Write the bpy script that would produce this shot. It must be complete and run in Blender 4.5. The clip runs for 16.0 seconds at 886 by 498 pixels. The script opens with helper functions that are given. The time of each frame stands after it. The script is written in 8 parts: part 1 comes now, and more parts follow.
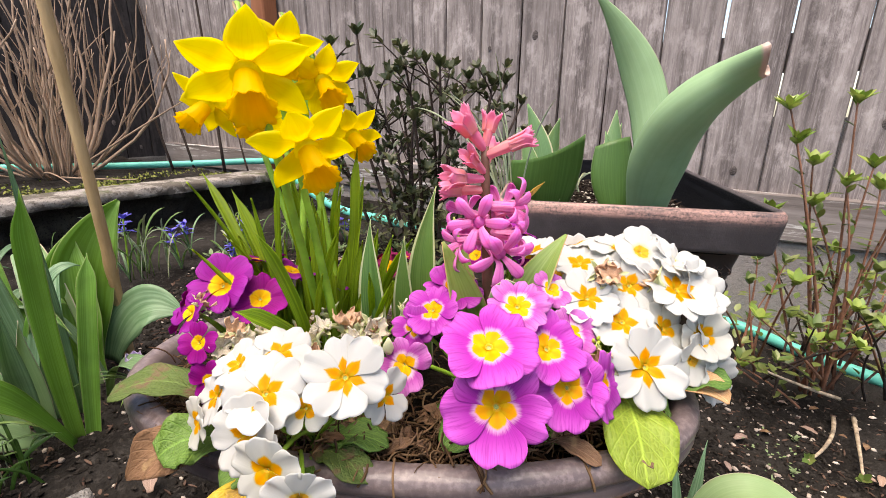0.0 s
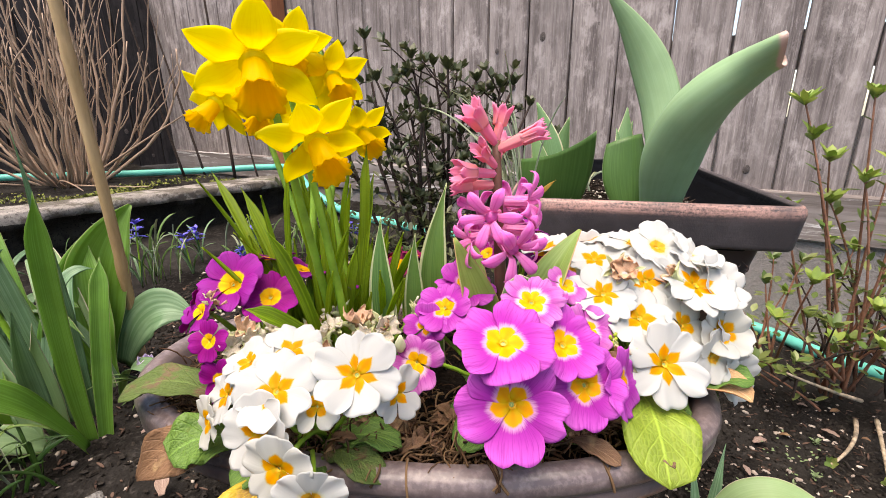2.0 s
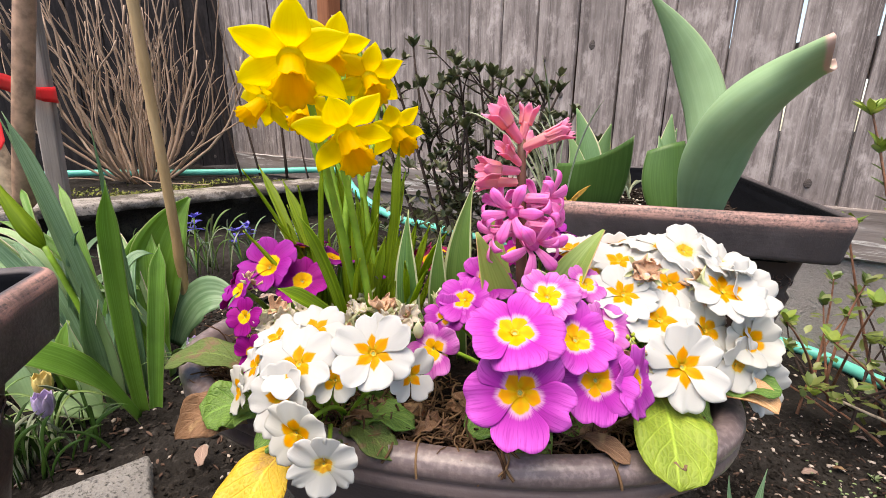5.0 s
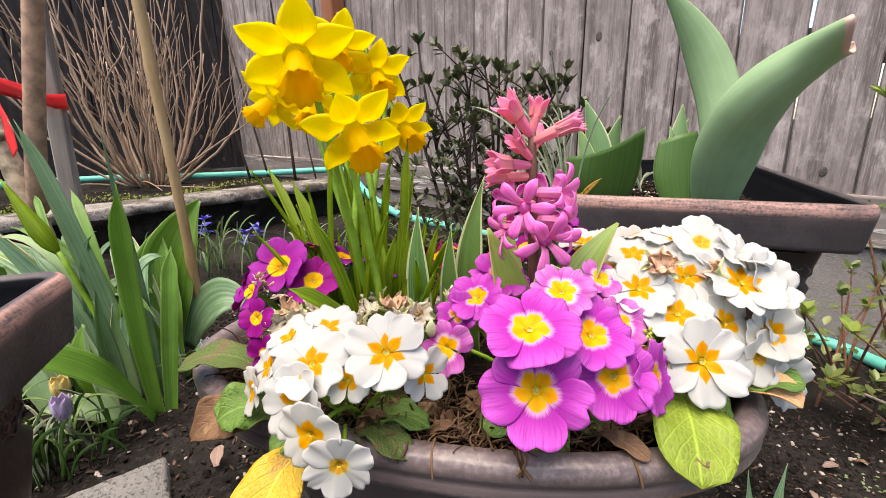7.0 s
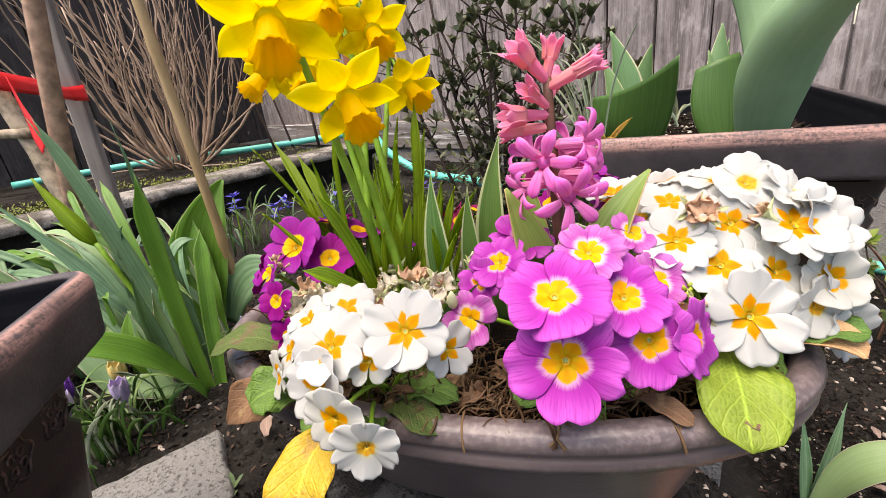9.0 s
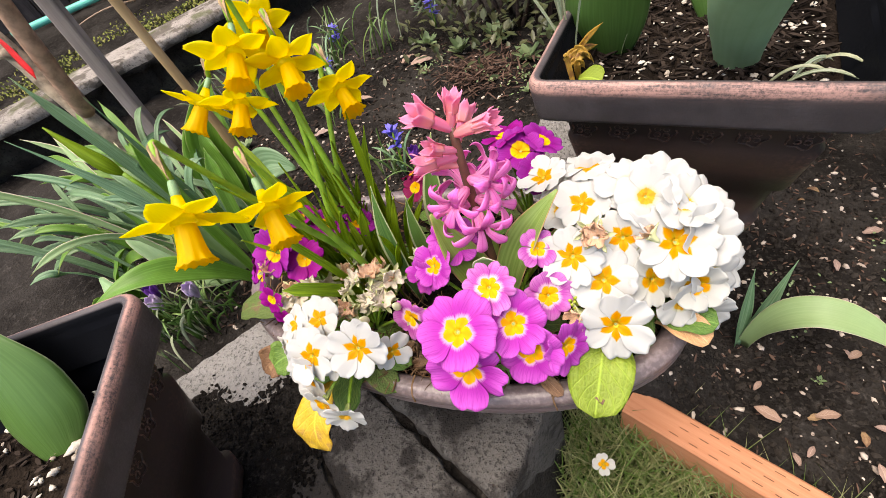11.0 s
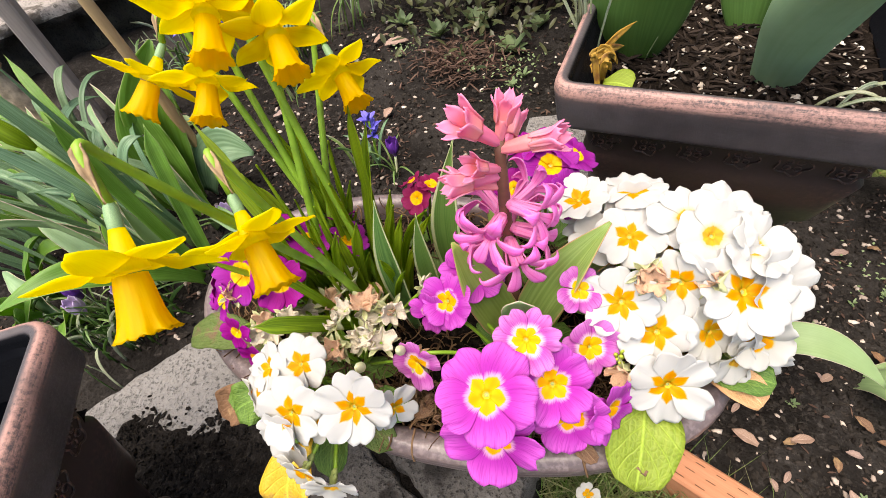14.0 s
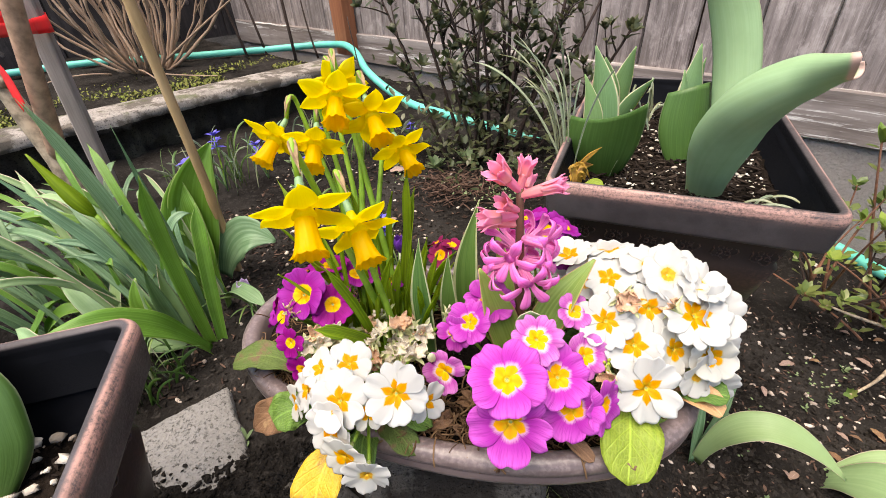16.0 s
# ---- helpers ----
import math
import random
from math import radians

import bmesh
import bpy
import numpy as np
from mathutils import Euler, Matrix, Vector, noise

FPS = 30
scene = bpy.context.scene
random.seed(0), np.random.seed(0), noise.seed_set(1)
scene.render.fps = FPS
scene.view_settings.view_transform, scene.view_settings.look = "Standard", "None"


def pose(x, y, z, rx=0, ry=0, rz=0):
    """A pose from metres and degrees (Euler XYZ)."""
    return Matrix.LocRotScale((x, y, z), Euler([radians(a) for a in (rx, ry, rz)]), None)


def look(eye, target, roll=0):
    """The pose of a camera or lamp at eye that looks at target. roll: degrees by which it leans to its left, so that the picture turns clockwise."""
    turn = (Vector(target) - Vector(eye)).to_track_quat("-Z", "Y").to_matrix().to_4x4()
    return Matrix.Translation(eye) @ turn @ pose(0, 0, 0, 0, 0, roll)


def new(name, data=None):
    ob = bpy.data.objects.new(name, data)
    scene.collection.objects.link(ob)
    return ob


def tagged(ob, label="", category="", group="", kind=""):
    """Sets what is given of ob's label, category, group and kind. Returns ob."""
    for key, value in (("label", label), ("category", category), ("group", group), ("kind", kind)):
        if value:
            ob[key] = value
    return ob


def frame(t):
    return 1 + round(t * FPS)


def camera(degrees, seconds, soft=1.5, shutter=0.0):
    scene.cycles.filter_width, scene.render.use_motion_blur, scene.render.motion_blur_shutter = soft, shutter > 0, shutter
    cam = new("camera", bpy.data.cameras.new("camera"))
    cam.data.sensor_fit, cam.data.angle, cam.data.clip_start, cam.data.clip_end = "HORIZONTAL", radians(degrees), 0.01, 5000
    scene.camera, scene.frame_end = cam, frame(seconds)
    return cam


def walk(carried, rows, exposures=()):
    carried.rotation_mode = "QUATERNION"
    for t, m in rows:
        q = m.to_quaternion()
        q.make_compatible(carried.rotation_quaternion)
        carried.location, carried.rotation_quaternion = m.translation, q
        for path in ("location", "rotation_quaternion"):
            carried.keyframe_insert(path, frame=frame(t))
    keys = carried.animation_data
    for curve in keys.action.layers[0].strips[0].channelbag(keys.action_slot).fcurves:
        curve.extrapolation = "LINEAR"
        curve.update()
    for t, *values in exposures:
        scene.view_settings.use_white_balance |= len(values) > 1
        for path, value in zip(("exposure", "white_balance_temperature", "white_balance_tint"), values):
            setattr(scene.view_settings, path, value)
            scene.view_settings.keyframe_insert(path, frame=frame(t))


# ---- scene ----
cam = camera(89.7, 16.0, soft=0.9)
PATH = [
    (0, (0.007, -0.005, 0.583), (-0.022, 1.904, -0.012), 0.4),
    (0.5, (0.004, 0.0, 0.576), (-0.017, 1.91, -0.014), 0.7),
    (1, (0.007, 0.0, 0.576), (-0.018, 1.909, -0.017), 0.5),
    (1.5, (0.01, -0.003, 0.578), (-0.033, 1.908, -0.01), -0.0),
    (2, (0.005, -0.002, 0.576), (-0.063, 1.912, 0.002), -0.5),
    (2.5, (-0.009, -0.013, 0.577), (-0.106, 1.907, 0.024), -0.5),
    (3, (0.013, -0.015, 0.568), (-0.116, 1.909, 0.035), 0.2),
    (3.5, (0.029, -0.008, 0.563), (-0.137, 1.914, 0.035), 0.8),
    (4, (0.026, -0.011, 0.563), (-0.184, 1.907, 0.036), 0.9),
    (4.5, (0.024, -0.018, 0.571), (-0.225, 1.893, 0.038), 0.5),
    (4.7, (0.02, -0.016, 0.569), (-0.235, 1.894, 0.034), 0.5),
    (6.8, (0.023, -0.011, 0.574), (-0.292, 1.88, 0.002), -1.0),
    (7, (0.018, -0.011, 0.568), (-0.283, 1.888, 0.018), -1.1),
    (7.5, (0.022, -0.01, 0.567), (-0.313, 1.877, -0.005), -2.0),
    (8, (0.023, -0.005, 0.559), (-0.344, 1.87, -0.032), -2.9),
    (8.2, (0.018, -0.004, 0.559), (-0.36, 1.861, -0.057), -3.6),
    (10.3, (0.077, 0.04, 0.641), (-0.574, 1.545, -0.504), -17.7),
    (10.5, (0.09, 0.044, 0.66), (-0.593, 1.45, -0.588), -19.6),
    (11, (0.117, 0.075, 0.719), (-0.536, 1.256, -0.758), -21.6),
    (11.5, (0.075, 0.124, 0.729), (-0.509, 1.184, -0.863), -21.9),
    (12, (0.064, 0.136, 0.736), (-0.435, 1.201, -0.882), -19.1),
    (12.5, (0.057, 0.132, 0.718), (-0.396, 1.221, -0.897), -16.8),
    (13, (0.054, 0.125, 0.702), (-0.38, 1.241, -0.9), -15.1),
    (13.5, (0.058, 0.129, 0.694), (-0.371, 1.272, -0.89), -13.7),
    (14, (0.053, 0.127, 0.699), (-0.376, 1.304, -0.861), -12.3),
    (14.5, (0.05, 0.115, 0.703), (-0.376, 1.349, -0.812), -10.3),
    (15, (0.051, 0.104, 0.708), (-0.364, 1.419, -0.741), -8.1),
    (15.5, (0.036, 0.067, 0.712), (-0.351, 1.52, -0.608), -5.4),
    (16, (0.032, 0.008, 0.707), (-0.305, 1.624, -0.422), -3.3),
]
walk(cam, [(t, look(eye, target, roll)) for t, eye, target, roll in PATH],
     exposures=[(0, 1.46, 7500, 15), (10, 1.40, 7500, 15), (16, 1.46, 7500, 14)])

# ---- light ----
world = bpy.data.worlds.new("sky")
scene.world = world
world.use_nodes = True
sky = world.node_tree.nodes.new("ShaderNodeTexSky")
sky.sky_type = 'NISHITA'
sky.sun_disc = False
SUN_DIR = Vector((-0.16, -0.20, 0.95)).normalized()
sky.sun_elevation = math.asin(SUN_DIR.z)
sky.sun_rotation = math.atan2(SUN_DIR.x, SUN_DIR.y)
world.node_tree.links.new(sky.outputs[0], world.node_tree.nodes["Background"].inputs[0])
world.node_tree.nodes["Background"].inputs[1].default_value = 0.118
sun_data = bpy.data.lights.new("sun", 'SUN')
sun_data.energy = 2.9
sun_data.angle = radians(60.0)
sun_data.color = (1.0, 0.95, 0.88)
sun = new("sun", sun_data)
sun.matrix_basis = look(SUN_DIR * 5, (0, 0, 0))


# ---- small tools ----
def smooth(a, b, x):
    t = min(1.0, max(0.0, (x - a) / (b - a)))
    return t * t * (3 - 2 * t)


def rnd(a, b):
    return random.uniform(a, b)


def fbm(x, y, z=0.0, octaves=4):
    return noise.fractal(Vector((x, y, z)), 1.0, 2.0, octaves)


def mesh(name, verts, faces, uv=None, material=None, shade=True):
    me = bpy.data.meshes.new(name)
    me.from_pydata([tuple(v) for v in verts], [], faces)
    if uv is not None:
        layer = me.uv_layers.new(name="UVMap")
        idx = np.empty(len(me.loops), dtype=np.int32)
        me.loops.foreach_get("vertex_index", idx)
        layer.data.foreach_set("uv", np.asarray(uv, dtype=np.float32)[idx].ravel())
    if material:
        me.materials.append(material)
    if shade:
        me.polygons.foreach_set("use_smooth", [True] * len(me.polygons))
    me.update()
    return me


def sheet(name, fn, nu, nv, thick, material=None):
    """A thin curved sheet from fn(u, v), u along it and v across it, both 0 to 1, with two faces and an edge."""
    P = np.array([[fn(i / nu, j / nv) for j in range(nv + 1)] for i in range(nu + 1)], dtype=float)
    n = np.cross(np.gradient(P, axis=0), np.gradient(P, axis=1))
    n /= np.maximum(np.linalg.norm(n, axis=2, keepdims=True), 1e-12)
    Q = P - n * thick
    a, b = nu + 1, nv + 1
    verts = np.concatenate([P.reshape(-1, 3), Q.reshape(-1, 3)])
    uv = np.array([[i / nu, j / nv] for i in range(a) for j in range(b)] * 2)
    k = a * b
    faces = []
    for i in range(nu):
        for j in range(nv):
            p = i * b + j
            faces.append((p, p + b, p + b + 1, p + 1))
            faces.append((k + p, k + p + 1, k + p + b + 1, k + p + b))
    for j in range(nv):
        faces.append((j, j + 1, k + j + 1, k + j))
        p = nu * b + j
        faces.append((p + 1, p, k + p, k + p + 1))
    for i in range(nu):
        p = i * b
        faces.append((p + b, p, k + p, k + p + b))
        p = i * b + nv
        faces.append((p, p + b, k + p + b, k + p))
    return mesh(name, verts, faces, uv, material)


def tube_data(points, radii, sides=7, cap=True):
    """Vertices, faces and coordinates of a round bar along points."""
    pts = [Vector(p) for p in points]
    verts, faces, uv = [], [], []
    side = None
    for i, p in enumerate(pts):
        d = (pts[min(i + 1, len(pts) - 1)] - pts[max(i - 1, 0)]).normalized()
        if side is None:
            side = d.orthogonal().normalized()
        side = (side - d * side.dot(d)).normalized()
        up = d.cross(side)
        r = radii[i] if hasattr(radii, "__len__") else radii
        for k in range(sides):
            a = 2 * math.pi * k / sides
            verts.append(p + (side * math.cos(a) + up * math.sin(a)) * r)
            uv.append((i / max(1, len(pts) - 1), k / sides))
    for i in range(len(pts) - 1):
        for k in range(sides):
            a, b = i * sides + k, i * sides + (k + 1) % sides
            faces.append((a, b, b + sides, a + sides))
    if cap:
        faces.append(tuple(range(sides - 1, -1, -1)))
        faces.append(tuple((len(pts) - 1) * sides + k for k in range(sides)))
    return verts, faces, uv


def tube(name, points, radii, sides=7, material=None):
    v, f, uv = tube_data(points, radii, sides)
    return mesh(name, v, f, uv, material)


def joined(name, pieces, material=None, shade=True):
    """One mesh out of many (verts, faces, uv) pieces."""
    verts, faces, uv, k = [], [], [], 0
    for v, f, c in pieces:
        verts.extend(v)
        uv.extend(c if c is not None else [(0, 0)] * len(v))
        faces.extend(tuple(i + k for i in face) for face in f)
        k += len(v)
    return mesh(name, verts, faces, uv, material, shade)


def bez(p0, p1, p2, n=10, p3=None):
    out = []
    for i in range(n + 1):
        t = i / n
        if p3 is None:
            out.append(Vector(p0) * (1 - t) ** 2 + Vector(p1) * 2 * t * (1 - t) + Vector(p2) * t * t)
        else:
            out.append(Vector(p0) * (1 - t) ** 3 + Vector(p1) * 3 * t * (1 - t) ** 2 + Vector(p2) * 3 * t * t * (1 - t) + Vector(p3) * t ** 3)
    return out


def along(pts, t):
    f = min(max(t, 0), 1) * (len(pts) - 1)
    i = min(int(f), len(pts) - 2)
    return pts[i].lerp(pts[i + 1], f - i)


BASE = {}


def thing(name, base=(0, 0, 0), label="", category="", group="", kind=""):
    ob = new(name)
    ob.empty_display_size = 0.02
    ob.location = base
    BASE[ob.name] = Vector(base)
    return tagged(ob, label, category, group, kind)


def solid(name, me, label="", category="", group="", kind="", m=None):
    ob = new(name, me)
    if m is not None:
        ob.matrix_basis = m
    return tagged(ob, label, category, group, kind)


def part(name, me, parent, label="", m=None):
    """A mesh as one part of a thing; its mesh, or m, is given in the world's place."""
    ob = new(name, me)
    ob.parent = parent
    ob.matrix_parent_inverse = Matrix.Translation(-BASE.get(parent.name, Vector((0, 0, 0))))
    if m is not None:
        ob.matrix_basis = m
    return tagged(ob, label)


def sub(name, me, parent, m=None, label=""):
    """A mesh under a part, placed in the part's own space."""
    ob = new(name, me)
    ob.parent = parent
    if m is not None:
        ob.matrix_basis = m
    return tagged(ob, label)


def facing(p, n, spin=0.0, size=1.0):
    """A pose at p whose z looks along n."""
    q = Vector(n).normalized().to_track_quat('Z', 'Y')
    return Matrix.Translation(p) @ q.to_matrix().to_4x4() @ Matrix.Rotation(spin, 4, 'Z') @ Matrix.Scale(size, 4)


# ---- materials ----
class Paint:
    def __init__(self, name, rough=0.6, metal=0.0, spec=0.5):
        self.m = bpy.data.materials.new(name)
        self.m.use_nodes = True
        self.t = self.m.node_tree
        self.b = self.t.nodes["Principled BSDF"]
        self.b.inputs["Roughness"].default_value = rough
        self.b.inputs["Metallic"].default_value = metal
        self.b.inputs["Specular IOR Level"].default_value = spec

    def put(self, sock, v):
        if hasattr(v, "links"):
            self.t.links.new(v, sock)
        elif hasattr(v, "__len__") and len(v) == 3 and sock.type == 'RGBA':
            sock.default_value = (*v, 1)
        else:
            sock.default_value = v

    def node(self, kind, **inputs):
        n = self.t.nodes.new(kind)
        for k, v in inputs.items():
            self.put(n.inputs[k], v)
        return n

    def coords(self, which="Object"):
        return self.t.nodes.new("ShaderNodeTexCoord").outputs[which]

    def uv(self):
        n = self.node("ShaderNodeSeparateXYZ", Vector=self.coords("UV"))
        return n.outputs[0], n.outputs[1]

    def scaled(self, vec, s):
        n = self.t.nodes.new("ShaderNodeMapping")
        self.put(n.inputs[0], vec)
        n.inputs["Scale"].default_value = s
        return n.outputs[0]

    def noise(self, scale, detail=4.0, vec=None, rough=0.55):
        n = self.node("ShaderNodeTexNoise", Scale=scale, Detail=detail, Roughness=rough)
        self.put(n.inputs["Vector"], vec if vec is not None else self.coords())
        return n.outputs[0]

    def voronoi(self, scale, vec=None, feature='F1', out=0):
        n = self.node("ShaderNodeTexVoronoi", Scale=scale)
        n.feature = feature
        self.put(n.inputs["Vector"], vec if vec is not None else self.coords())
        return n.outputs[out]

    def calc(self, op, a, b=0.0, c=0.0, clamp=False):
        n = self.t.nodes.new("ShaderNodeMath")
        n.operation, n.use_clamp = op, clamp
        for i, v in enumerate((a, b, c)):
            self.put(n.inputs[i], v)
        return n.outputs[0]

    def step(self, v, lo, hi, a=0.0, b=1.0):
        n = self.t.nodes.new("ShaderNodeMapRange")
        n.interpolation_type = 'SMOOTHSTEP'
        for i, x in enumerate((v, lo, hi, a, b)):
            self.put(n.inputs[i], x)
        return n.outputs[0]

    def mix(self, fac, a, b, mode='MIX'):
        n = self.t.nodes.new("ShaderNodeMix")
        n.data_type, n.blend_type = 'RGBA', mode
        self.put(n.inputs[0], fac)
        self.put(n.inputs[6], a)
        self.put(n.inputs[7], b)
        return n.outputs[2]

    def random(self):
        return self.t.nodes.new("ShaderNodeObjectInfo").outputs["Random"]

    def island(self):
        return self.t.nodes.new("ShaderNodeNewGeometry").outputs["Random Per Island"]

    def colour(self, c):
        self.put(self.b.inputs["Base Color"], c)
        return self

    def bump(self, h, strength=0.3, distance=0.002):
        n = self.node("ShaderNodeBump", Height=h, Strength=strength, Distance=distance)
        self.t.links.new(n.outputs[0], self.b.inputs["Normal"])
        return self

    def thin(self, c, amount=0.3):
        """Lets some light through, as leaves and petals do."""
        tr = self.node("ShaderNodeBsdfTranslucent", Color=c)
        mx = self.node("ShaderNodeMixShader", Fac=amount)
        self.t.links.new(self.b.outputs[0], mx.inputs[1])
        self.t.links.new(tr.outputs[0], mx.inputs[2])
        self.t.links.new(mx.outputs[0], self.t.nodes["Material Output"].inputs[0])
        return self


def earth_material(name, dark, light, scale=1.0, rough=0.95):
    p = Paint(name, rough, spec=0.05)
    big = p.noise(6 * scale, 5)
    fine = p.noise(90 * scale, 6, rough=0.7)
    grit = p.voronoi(220 * scale)
    c = p.mix(p.step(big, 0.35, 0.7), dark, light)
    c = p.mix(p.step(fine, 0.5, 0.75, 0, 0.8), c, [x * 2.2 for x in light])
    c = p.mix(p.step(grit, 0.0, 0.35, 0.5, 0.0), c, [x * 0.4 for x in dark])
    p.colour(c).bump(p.calc('ADD', fine, p.calc('MULTIPLY', grit, 0.6)), 0.9, 0.004)
    return p.m


def leaf_material(name, base, pale, edge=None, gloss=0.42, lines=26.0, through_it=0.40, wrinkle=0.0, spots=None, edge_at=0.94, patch=0.45, tip=None):
    p = Paint(name, gloss, spec=0.4)
    u, v = p.uv()
    vec = p.node("ShaderNodeCombineXYZ", X=p.calc('MULTIPLY', u, 1.6), Y=p.calc('MULTIPLY', v, lines), Z=p.calc('MULTIPLY', p.random(), 40.0)).outputs[0]
    vein = p.noise(1.0, 2, vec)
    big = p.noise(28, 3)
    c = p.mix(p.step(vein, 0.35, 0.7), base, pale)
    c = p.mix(p.step(big, 0.4, 0.75, 0, patch), c, [x * 0.62 for x in base])
    c = p.mix(p.calc('MULTIPLY', p.random(), 0.35), c, [pale[0] * 1.25, pale[1] * 1.0, pale[2] * 0.6])
    if spots:
        c = p.mix(p.step(p.noise(70, 4), 0.52, 0.66, 0, 0.9), c, spots)
    across = p.calc('ABSOLUTE', p.calc('SUBTRACT', p.calc('MULTIPLY', v, 2.0), 1.0))
    if edge:
        c = p.mix(p.step(across, edge_at, edge_at + 0.05), c, edge)
    if tip:
        c = p.mix(p.step(p.calc('ADD', u, p.calc('MULTIPLY', p.noise(90, 3), 0.03)), 0.985, 1.0), c, tip)
    h = vein
    if wrinkle:
        cell = p.voronoi(1.0, p.node("ShaderNodeCombineXYZ", X=p.calc('MULTIPLY', u, 24.0), Y=p.calc('MULTIPLY', v, 15.0), Z=p.noise(60, 3)).outputs[0], 'DISTANCE_TO_EDGE')
        slant = p.calc('FRACT', p.calc('SUBTRACT', p.calc('ADD', p.calc('MULTIPLY', u, 7.5), p.calc('MULTIPLY', p.noise(30, 2), 0.8)), p.calc('MULTIPLY', across, 2.3)))
        rib = p.step(p.calc('ABSOLUTE', p.calc('SUBTRACT', slant, 0.5)), 0.0, 0.11, 1.0, 0.0)
        mid = p.step(across, 0.0, 0.07, 1.0, 0.0)
        h = p.calc('SUBTRACT', p.calc('MULTIPLY', p.step(cell, 0.0, 0.4), 0.5), p.calc('MULTIPLY', rib, 0.9))
        c = p.mix(p.step(cell, 0.0, 0.14, 0.22, 0.0), c, [min(1, x * 1.35) for x in pale])
        c = p.mix(p.calc('MULTIPLY', rib, 0.38), c, [min(1, x * 1.5) for x in pale])
        c = p.mix(p.calc('MULTIPLY', mid, 0.6), c, [min(1, x * 1.7) for x in pale])
    p.colour(c).bump(h, 0.25 + wrinkle, 0.0012)
    p.thin(p.mix(1.0, c, (1.9, 1.65, 0.75), 'MULTIPLY'), through_it)
    return p.m


def petal_material(name, base, tip, star, ring, reach, ring_width, pointed, vein=0.35, core=None, through_it=0.42, blunt=0.62):
    """A primrose petal: a star at the throat, a pale ring round it, and fine veins in the limb."""
    p = Paint(name, 0.55, spec=0.12)
    u, v = p.uv()
    across = p.calc('ABSOLUTE', p.calc('SUBTRACT', p.calc('MULTIPLY', v, 2.0), 1.0))
    wob = p.noise(1.0, 3, p.node("ShaderNodeCombineXYZ", X=p.calc('MULTIPLY', u, 5.0), Y=p.calc('MULTIPLY', v, 9.0), Z=p.calc('MULTIPLY', p.random(), 30.0)).outputs[0])
    side = p.calc('POWER', across, blunt)
    r = p.calc('ADD', p.calc('ADD', u, p.calc('MULTIPLY', side, pointed)), p.calc('MULTIPLY', p.calc('SUBTRACT', wob, 0.5), 0.07))
    veins = p.noise(1.0, 3, p.node("ShaderNodeCombineXYZ", X=p.calc('MULTIPLY', u, 1.3), Y=p.calc('MULTIPLY', v, 22.0), Z=p.calc('MULTIPLY', p.random(), 50.0)).outputs[0])
    limb = p.mix(p.step(u, 0.4, 1.0), base, tip)
    limb = p.mix(p.step(veins, 0.5, 0.72, 0, vein), limb, [x * 0.72 for x in base])
    fine = p.noise(1.0, 2, p.node("ShaderNodeCombineXYZ", X=p.calc('MULTIPLY', u, 2.2), Y=p.calc('MULTIPLY', v, 46.0), Z=p.calc('MULTIPLY', p.random(), 70.0)).outputs[0])
    limb = p.mix(p.step(fine, 0.52, 0.66, 0, vein * 0.6), limb, [x * 0.66 for x in base])
    c = p.mix(p.step(p.calc('ADD', r, p.calc('MULTIPLY', p.calc('SUBTRACT', fine, 0.5), ring_width * 1.2)), reach - 0.02, reach + ring_width), ring, limb)
    flame = [star[0] * 0.92, star[1] * 0.68, star[2]]
    if core:
        star = p.mix(p.step(u, 0.08, 0.20), core, star)
    star = p.mix(p.step(across, 0.0, 0.34, 0.55, 0.0), star, flame)
    c = p.mix(p.step(r, reach - 0.04, reach + 0.01), star, c)
    p.colour(c).bump(p.calc('ADD', veins, p.calc('MULTIPLY', fine, 0.6)), 0.22, 0.0005)
    p.thin(c, through_it)
    return p.m


def wood_material(name, dark, mid, light, rough=0.85, along_axis=2, grain=60.0, stretch=0.05, silver=None):
    p = Paint(name, rough, spec=0.25)
    s = [grain, grain, grain]
    s[along_axis] = grain * stretch
    off = p.node("ShaderNodeVectorMath")
    off.operation = 'ADD'
    p.put(off.inputs[0], p.coords())
    p.put(off.inputs[1], p.node("ShaderNodeCombineXYZ", X=p.calc('MULTIPLY', p.random(), 9.0), Z=p.calc('MULTIPLY', p.random(), 17.0)).outputs[0])
    g = p.noise(1.0, 7, p.scaled(off.outputs[0], s), 0.68)
    s2 = [x * 0.16 for x in s]
    b = p.noise(1.0, 3, p.scaled(off.outputs[0], s2))
    blot = p.noise(5.0, 3, off.outputs[0])
    c = p.mix(p.step(g, 0.3, 0.7), dark, mid)
    c = p.mix(p.step(b, 0.42, 0.72), c, light)
    c = p.mix(p.calc('MULTIPLY', p.random(), 0.45), c, [x * 0.55 for x in mid])
    c = p.mix(p.step(blot, 0.5, 0.75, 0, 0.5), c, [x * 0.6 for x in dark])
    if silver:
        c = p.mix(p.step(p.noise(1.0, 6, p.scaled(off.outputs[0], [x * 0.5 for x in s]), 0.75), 0.56, 0.63), c, silver)
    p.colour(c).bump(g, 0.5, 0.003)
    return p.m


